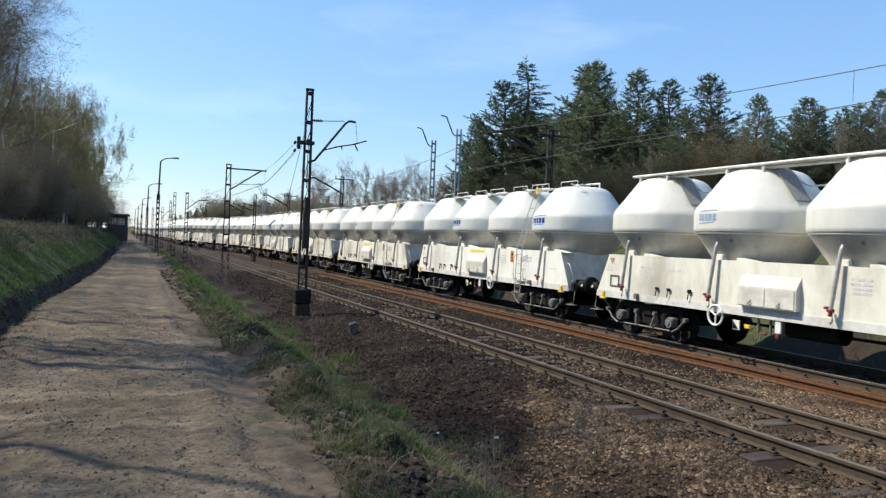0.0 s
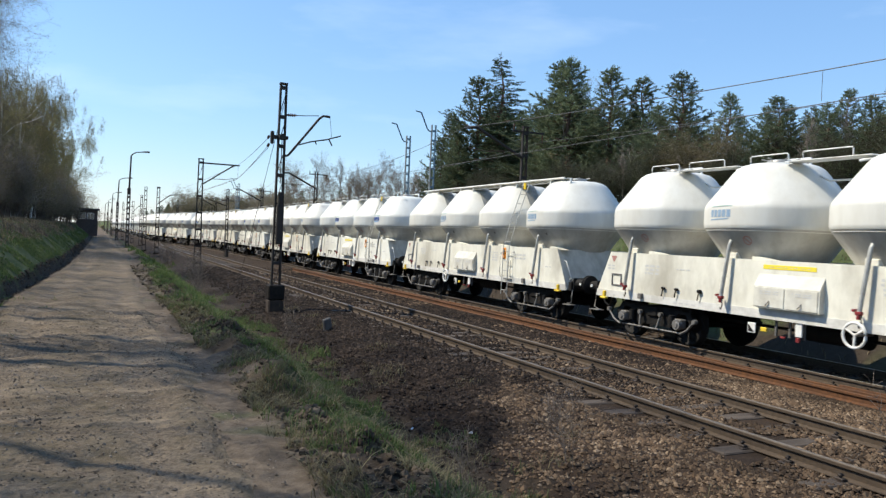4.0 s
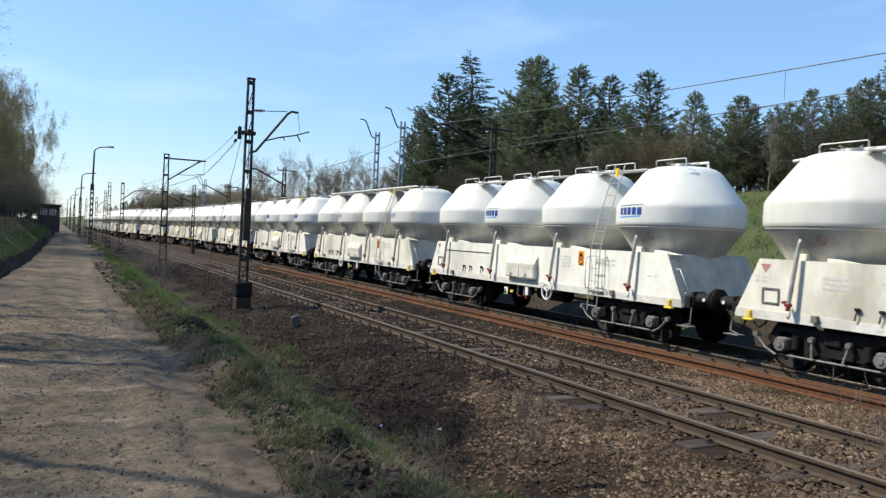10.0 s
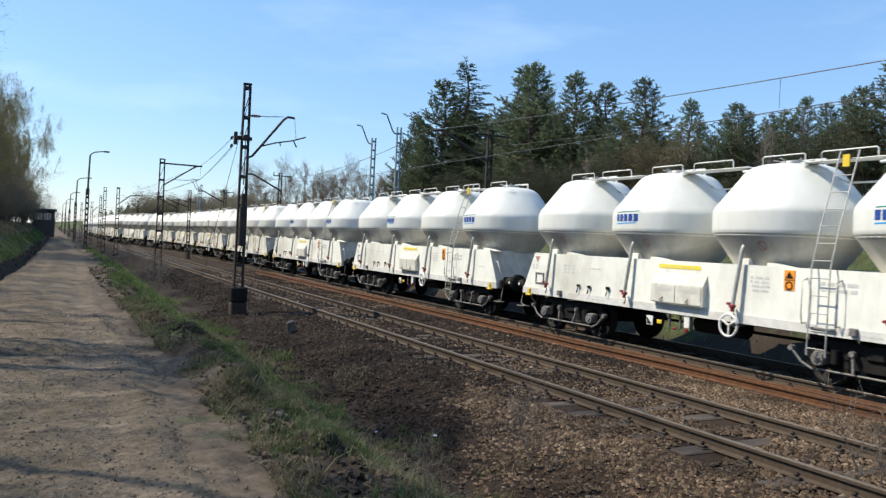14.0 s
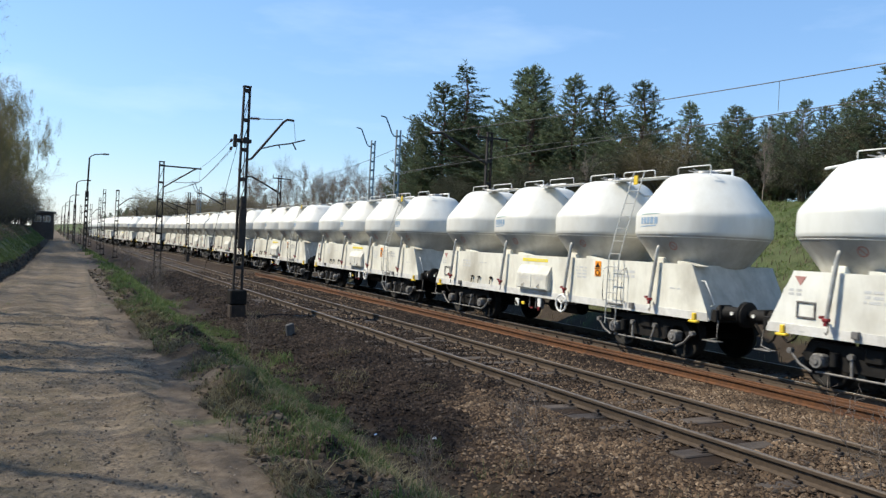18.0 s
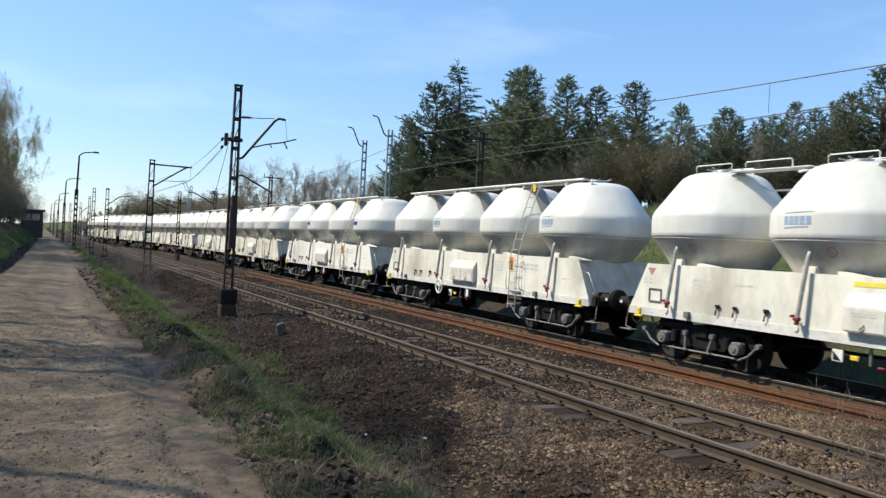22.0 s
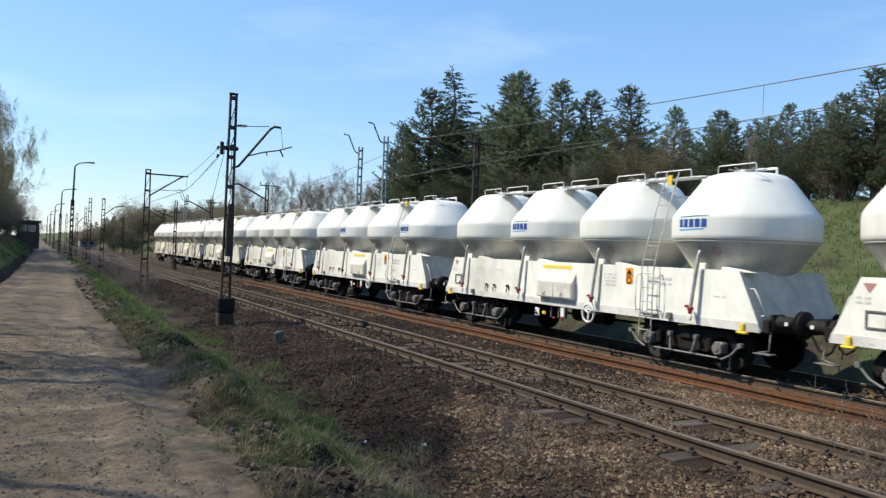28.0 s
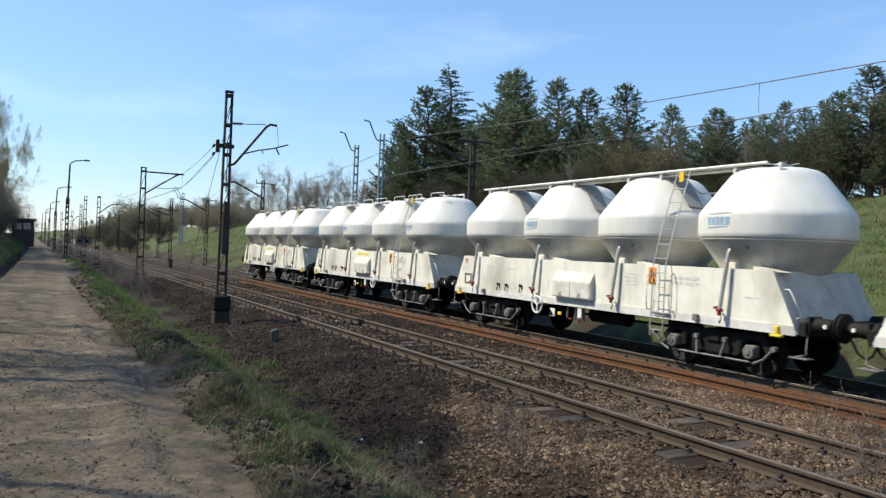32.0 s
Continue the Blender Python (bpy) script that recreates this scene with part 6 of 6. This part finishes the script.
# ---- stones, clods, grass and litter ----
def scatter_clods(name, places, sizes, seed, material, label):
    """Rounded crumbling lumps of earth in one mesh."""
    r = np.random.RandomState(seed)
    g = (1 + 5 ** 0.5) / 2
    base = np.array([(-1, g, 0), (1, g, 0), (-1, -g, 0), (1, -g, 0), (0, -1, g), (0, 1, g), (0, -1, -g), (0, 1, -g), (g, 0, -1), (g, 0, 1), (-g, 0, -1), (-g, 0, 1)], float) / 1.9
    tris = np.array([(0, 11, 5), (0, 5, 1), (0, 1, 7), (0, 7, 10), (0, 10, 11), (1, 5, 9), (5, 11, 4), (11, 10, 2), (10, 7, 6), (7, 1, 8), (3, 9, 4), (3, 4, 2), (3, 2, 6), (3, 6, 8), (3, 8, 9), (4, 9, 5), (2, 4, 11), (6, 2, 10), (8, 6, 7), (9, 8, 1)])
    n = len(places)
    v = base[None] * r.uniform(0.55, 1.3, (n, 12, 1)) * r.uniform(0.6, 1.3, (n, 1, 3)) * np.array([1, 1, 0.85])
    v = v * sizes[:, None, None] + places[:, None, :]
    me = bpy.data.meshes.new(name)
    me.from_pydata(v.reshape(-1, 3).tolist(), [], (tris[None] + (np.arange(n) * 12)[:, None, None]).reshape(-1, 3).tolist())
    me.materials.append(material)
    return tagged(new(name, me), label, kind="stuff")


def scatter_lumps(name, places, sizes, seed, material, label, flat=0.65, sink=0.25):
    """Many small angular lumps in one mesh."""
    r = np.random.RandomState(seed)
    base = np.array([(1, 0, 0), (-1, 0, 0), (0, 1, 0), (0, -1, 0), (0, 0, 1), (0.55, 0.6, -0.6), (-0.6, 0.5, -0.5), (0.1, -0.7, -0.6)], float)
    tris = np.array([(0, 2, 4), (2, 1, 4), (1, 3, 4), (3, 0, 4), (0, 5, 2), (2, 6, 1), (1, 6, 7), (1, 7, 3), (3, 7, 0), (0, 7, 5), (2, 5, 6)])
    n = len(places)
    v = base[None] * r.uniform(0.6, 1.25, (n, 8, 3))
    a = r.uniform(0, 6.283, n)
    c, s = np.cos(a)[:, None], np.sin(a)[:, None]
    x, y = v[..., 0] * c - v[..., 1] * s, v[..., 0] * s + v[..., 1] * c
    tilt = r.uniform(-0.5, 0.5, n)[:, None]
    z = v[..., 2] * flat + x * tilt * 0.6
    v = np.stack([x, y, z], -1) * sizes[:, None, None] + places[:, None, :]
    v[..., 2] += sizes[:, None] * (flat - sink * 2) * 0.5
    f = (tris[None] + (np.arange(n) * 8)[:, None, None]).reshape(-1, 3)
    me = bpy.data.meshes.new(name)
    me.from_pydata(v.reshape(-1, 3).tolist(), [], f.tolist())
    me.materials.append(material)
    return tagged(new(name, me), label, kind="stuff")


def lumpy(name, colours, rough=0.9):
    """A stone material whose colour changes from lump to lump."""
    m = bpy.data.materials.new(name)
    m.use_nodes = True
    n, l = m.node_tree.nodes, m.node_tree.links
    geo, ramp = n.new("ShaderNodeNewGeometry"), n.new("ShaderNodeValToRGB")
    ramp.color_ramp.elements[0].color, ramp.color_ramp.elements[1].color = (*colours[0], 1), (*colours[-1], 1)
    for i, c in enumerate(colours[1:-1]):
        ramp.color_ramp.elements.new((i + 1) / (len(colours) - 1)).color = (*c, 1)
    l.new(geo.outputs["Random Per Island"], ramp.inputs["Fac"])
    tex, grain, mix = n.new("ShaderNodeTexCoord"), n.new("ShaderNodeTexNoise"), n.new("ShaderNodeMixRGB")
    grain.inputs["Scale"].default_value, grain.inputs["Detail"].default_value = 0.9, 5
    l.new(tex.outputs["Object"], grain.inputs["Vector"])
    rng_ = n.new("ShaderNodeMapRange")
    rng_.inputs["From Min"].default_value, rng_.inputs["From Max"].default_value = 0.45, 0.7
    rng_.inputs["To Max"].default_value = 0.85
    l.new(grain.outputs["Fac"], rng_.inputs["Value"])
    l.new(rng_.outputs["Result"], mix.inputs["Fac"])
    l.new(ramp.outputs["Color"], mix.inputs["Color1"])
    mix.inputs["Color2"].default_value = (*[c * 0.55 for c in colours[0]], 1)
    l.new(mix.outputs["Color"], n["Principled BSDF"].inputs["Base Color"])
    n["Principled BSDF"].inputs["Roughness"].default_value = rough
    n["Principled BSDF"].inputs["Specular IOR Level"].default_value = 0.2
    return m


BALLAST = lumpy("ballast stones", ((0.036, 0.0235, 0.015), (0.080, 0.053, 0.033), (0.145, 0.099, 0.062), (0.102, 0.065, 0.039), (0.27, 0.20, 0.135)))
CINDER = lumpy("dark cinders", ((0.009, 0.006, 0.0045), (0.015, 0.010, 0.007), (0.024, 0.0155, 0.011), (0.036, 0.024, 0.017), (0.075, 0.055, 0.040)))
CLOD = lumpy("dry soil clods", ((0.030, 0.022, 0.0155), (0.056, 0.043, 0.030), (0.090, 0.069, 0.048), (0.145, 0.112, 0.08)))
GRIT = lumpy("road grit", ((0.075, 0.058, 0.043), (0.13, 0.105, 0.08), (0.18, 0.148, 0.115), (0.25, 0.21, 0.168)))
dice = np.random.RandomState(9)


def strew(x0, x1, y0, y1, n):
    x, y = dice.uniform(x0, x1, n), dice.uniform(y0, y1, n)
    return x, y


def bed(x0, x1, y0, y1, n, size, seed, name="ballast", lift=0.0):
    x, y = strew(x0, x1, y0, y1, n)
    keep = np.ones(n, bool)
    for centre in (RAIL_NEAR, RAIL_TRAIN):
        for side in (-1, 1):
            keep &= np.abs(x - centre - side * GAUGE) > 0.085
    for c in (10.55, 10.78):
        keep &= np.abs(x - c) > 0.07
    thin = np.interp(x, (3.6, 4.4, 5.4), (0.15, 0.7, 1.0))
    keep &= dice.uniform(0, 1, n) < thin
    # the stones lie deeper over some stretches and leave sleepers bare in others
    on_bed = ((np.abs(x - RAIL_NEAR) < 1.3) | (np.abs(x - RAIL_TRAIN) < 1.3))
    bare = value_noise(x * 0.35 + 3, y * 0.8, 21) + 0.5 * value_noise(x * 1.5, y * 2.2, 22)
    keep &= ~(on_bed & (bare > 0.55))
    x, y = x[keep], y[keep]
    s = size * dice.lognormal(0, 0.30, len(x))
    z = height(x, y) + lift + on_bed[keep] * dice.uniform(0.0, 0.025, len(x))
    low = x + 0.45 * value_noise(x * 1.2, y * 0.9, 18) < np.interp(y, (6, 8, 10, 12, 30), (3.9, 4.4, 5.6, 6.7, 6.9))
    low |= (y > 9) & (x > 6) & (x < np.interp(y, (10, 13), (9.3, 14.5))) & (dice.uniform(0, 1, len(x)) < np.interp(y, (9, 14), (0.45, 0.8)) + 0.4 * value_noise(x * 0.7, y * 0.5, 24))
    p, s = np.stack([x, y, z], 1), np.clip(s, 0.008, 0.075)
    if low.any():
        scatter_lumps("cinders", p[low], s[low], seed + 20, CINDER, "dark cinders and stones on the embankment side")
    return scatter_lumps(name, p[~low], s[~low], seed, BALLAST, "loose brown and grey ballast stones")


bed(3.6, 10.9, 3.0, 12.0, 48000, 0.026, 1)
bed(3.6, 11.4, 12.0, 24.0, 34000, 0.032, 2)
bed(4.6, 11.4, 24.0, 46.0, 16000, 0.045, 3)
bed(10.9, 14.4, 3.0, 24.0, 9000, 0.034, 4)

x, y = strew(1.38, 4.2, 2.5, 18.0, 46000)
heap = np.clip(0.5 + 0.7 * value_noise(x * 1.6, y * 1.1, 61) + 0.5 * value_noise(x * 4.5, y * 4.5, 62), 0, 1.4)
dense = (np.exp(-((x - 1.95) / 0.42) ** 2) + 0.10) * heap
keep = dice.uniform(0, 1, len(x)) < dense
x, y = x[keep], y[keep]
scatter_clods("soil_clods", np.stack([x, y, height(x, y)], 1), np.clip((0.011 + 0.013 * heap[keep]) * dice.lognormal(0, 0.5, len(x)), 0.006, 0.036), 6, CLOD, "crumbled dark soil clods along the road's edge")
x, y = strew(-1.95, -1.62, 10.0, 70.0, 5200)
x = x + left_swing(y)
scatter_clods("soil_clods", np.stack([x, y, height(x, y)], 1), np.clip(0.018 * dice.lognormal(0, 0.5, len(x)), 0.008, 0.045), 66, CLOD, "crumbling dark soil at the foot of the bank")
x, y = strew(1.3, 3.2, 16.0, 34.0, 2600)
scatter_clods("soil_clods", np.stack([x, y, height(x, y)], 1), np.clip(0.026 * dice.lognormal(0, 0.5, len(x)), 0.012, 0.09), 7, CLOD, "crumbled dark soil clods along the road's edge")
x, y = strew(-1.55, 1.25, 2.5, 16.0, 15000)
scatter_lumps("road_grit", np.stack([x, y, road_height(x, y)], 1), np.clip(0.0075 * dice.lognormal(0, 0.5, len(x)), 0.003, 0.022), 8, GRIT, "small stones pressed into the dirt road", 0.7, 0.3)


def grass(name, x, y, length, width, seed, material, label, lean=0.6):
    """Bent blades of grass, each of two faces."""
    r = np.random.RandomState(seed)
    n = len(x)
    z = height(x, y) - 0.01
    a = r.uniform(0, 6.283, n)
    h = length * r.lognormal(0, 0.35, n)
    out = lean * r.uniform(0.2, 1.2, n) * h
    dx, dy = np.cos(a), np.sin(a)
    w = width * r.uniform(0.6, 1.3, n)
    p = np.stack([x, y, z], 1)
    side = np.stack([-dy * w, dx * w, np.zeros(n)], 1)
    mid = p + np.stack([dx * out * 0.35, dy * out * 0.35, h * 0.6], 1)
    tip = p + np.stack([dx * out, dy * out, h * 0.92], 1)
    v = np.stack([p - side, p + side, mid + side * 0.8, mid - side * 0.8, tip], 1).reshape(-1, 3)
    k = np.arange(n) * 5
    quads = np.stack([k, k + 1, k + 2, k + 3], 1).tolist()
    tips = np.stack([k + 3, k + 2, k + 4], 1).tolist()
    me = bpy.data.meshes.new(name)
    me.from_pydata(v.tolist(), [], quads + tips)
    me.materials.append(material)
    return tagged(new(name, me), label, kind="stuff")


SLOPE_GRASS = leafy("slope grass", (0.115, 0.165, 0.052), (0.185, 0.225, 0.082), 0.1, 0.4)


def sown(x0, x1, y0, y1, n, power=1.0):
    x, y = strew(x0, x1, y0, y1, n)
    keep = dice.uniform(0, 1, n) < np.clip(grass_cover(x, y) * 1.5 - 0.55, 0, 1) ** power
    keep &= value_noise(x * 1.7, y * 1.7, 31) + 0.6 * value_noise(x * 5, y * 5, 32) > -0.3
    return x[keep], y[keep]


grass("verge_grass", *sown(1.6, 4.4, 3.0, 14.0, 190000), 0.065, 0.0048, 41, GRASS, "short fresh green grass in the ditch")
grass("verge_grass", *sown(1.6, 4.6, 14.0, 32.0, 80000), 0.11, 0.0075, 42, GRASS, "short fresh green grass in the ditch")
grass("verge_grass", *sown(1.5, 5.2, 32.0, 70.0, 30000), 0.16, 0.014, 43, GRASS, "short fresh green grass along the road")
grass("bank_grass", *sown(-3.8, -0.5, 10.0, 40.0, 130000), 0.06, 0.007, 44, GRASS, "fresh grass on the road bank")
grass("bank_grass", *sown(-3.2, -0.2, 40.0, 95.0, 60000), 0.08, 0.014, 45, GRASS, "fresh grass on the road bank")
grass("slope_grass", *sown(15.0, 27.0, 6.0, 40.0, 200000), 0.075, 0.008, 46, SLOPE_GRASS, "green grass on the far slope", 1.2)
grass("slope_grass", *sown(15.0, 26.0, 40.0, 110.0, 60000), 0.13, 0.018, 47, SLOPE_GRASS, "green grass on the far slope", 1.2)
x, y = strew(-6.0, -2.7, 12.0, 80.0, 34000)
x = x + left_swing(y)
grass("dry_bank_grass", x, y, 0.10, 0.010, 48, DRY_GRASS, "matted dry grass on the bank's crest", 1.1)
x, y = strew(1.3, 5.6, 3.0, 30.0, 42000)
keep = value_noise(x * 1.3, y * 1.3, 33) > 0.45
grass("dry_verge_grass", x[keep], y[keep], 0.085, 0.0034, 49, HAY, "dead straw among the soil", 1.3)
x, y = strew(14.6, 27.0, 5.0, 60.0, 9000)
grass("dry_slope_grass", x, y, 0.16, 0.014, 50, DRY_GRASS, "tall dry grass on the far slope", 0.5)

# straw and tufts among the clods, and scattered clumps in the ditch
x, y = strew(1.4, 3.3, 3.0, 20.0, 60000)
keep = value_noise(x * 2.2, y * 2.2, 35) + 0.5 * value_noise(x * 7, y * 7, 36) > np.interp(y, (7, 11), (0.02, 0.2)) + 0.5 * np.clip(x - 2.5, 0, 1)
grass("tangled_straw", x[keep], y[keep], 0.08, 0.0036, 51, HAY, "tangled straw over the clods", 2.2)
x, y = strew(1.4, 4.2, 3.0, 24.0, 60000)
keep = value_noise(x * 1.6 + 9, y * 1.6, 37) + 0.4 * value_noise(x * 6, y * 6, 38) > 0.25
grass("grass_tufts", x[keep], y[keep], 0.09, 0.0035, 52, GRASS, "scattered green tufts on the verge", 0.8)

# bare saplings by the ditch and stems in front of it
SAPLING = [broadleaf(61 + i, "sapling", "thin leafless sapling by the ditch", "saplings", BARK_GREY, BUD_LEAF, 1.5, 0.8, 2, 60, 0.012, 0.0, 3, 0.1, 0.006, "sapling") for i in range(2)]
for x, y, s in ((3.3, 27.0, 0.8), (3.5, 31.0, 0.7), (4.2, 36.0, 0.9), (3.6, 44.0, 1.0), (3.2, 6.2, 0.35), (4.6, 6.6, 0.5), (7.0, 4.6, 0.55), (4.0, 16.5, 0.6)):
    plot.choice(SAPLING).plant(x, y, s, plot.uniform(0, 360))


def litter(x, y, s, material, label):
    r = random.Random(int(x * 100))
    bm = Solid()
    verts = [(s * (math.cos(t) * r.uniform(0.5, 1.1)), s * (math.sin(t) * r.uniform(0.5, 1.1)), s * r.uniform(0, 0.7)) for t in np.linspace(0, 5.6, 8)] + [(0, 0, s * 0.8), (0, 0, 0)]
    bm.add(verts, [(i, (i + 1) % 8, 8) for i in range(8)] + [((i + 1) % 8, i, 9) for i in range(8)])
    ob = new("litter", bm.mesh("litter", material))
    ob.location = (x, y, lie(x, y) + 0.005)
    return tagged(ob, label, "litter")


litter(4.41, 8.57, 0.04, WHITE_PIPE, "crumpled white plastic bag in the ditch")
litter(3.87, 9.19, 0.032, FADED_BLUE, "small blue and white wrapper on the soil")
stub = thing("marker_stub", pose(5.3, 18.2, lie(5.3, 18.2) - 0.05, 8, -14, 20), "leaning weathered concrete marker stub", "marker post")
part("post", Solid().box(-0.11, 0.11, -0.05, 0.05, 0, 0.34, 0.02), STUB_GREY, stub)


def motions():
    """The train rolls past from far down the line, and its wheels turn with it."""
    beats = [i / 15 for i in range(481)]
    for ob, start in TRAIN:
        walk(ob, [(t, wagon_pose(start, t)) for t in range(0, 33)])
        for axle in ob.children_recursive:
            if axle.name.startswith("wheelset"):
                at = Matrix.Translation(axle.location)
                walk(axle, [(t, at @ Matrix.Rotation((gone(t) - gone(0)) / 0.46, 4, "X")) for t in beats])


motions()
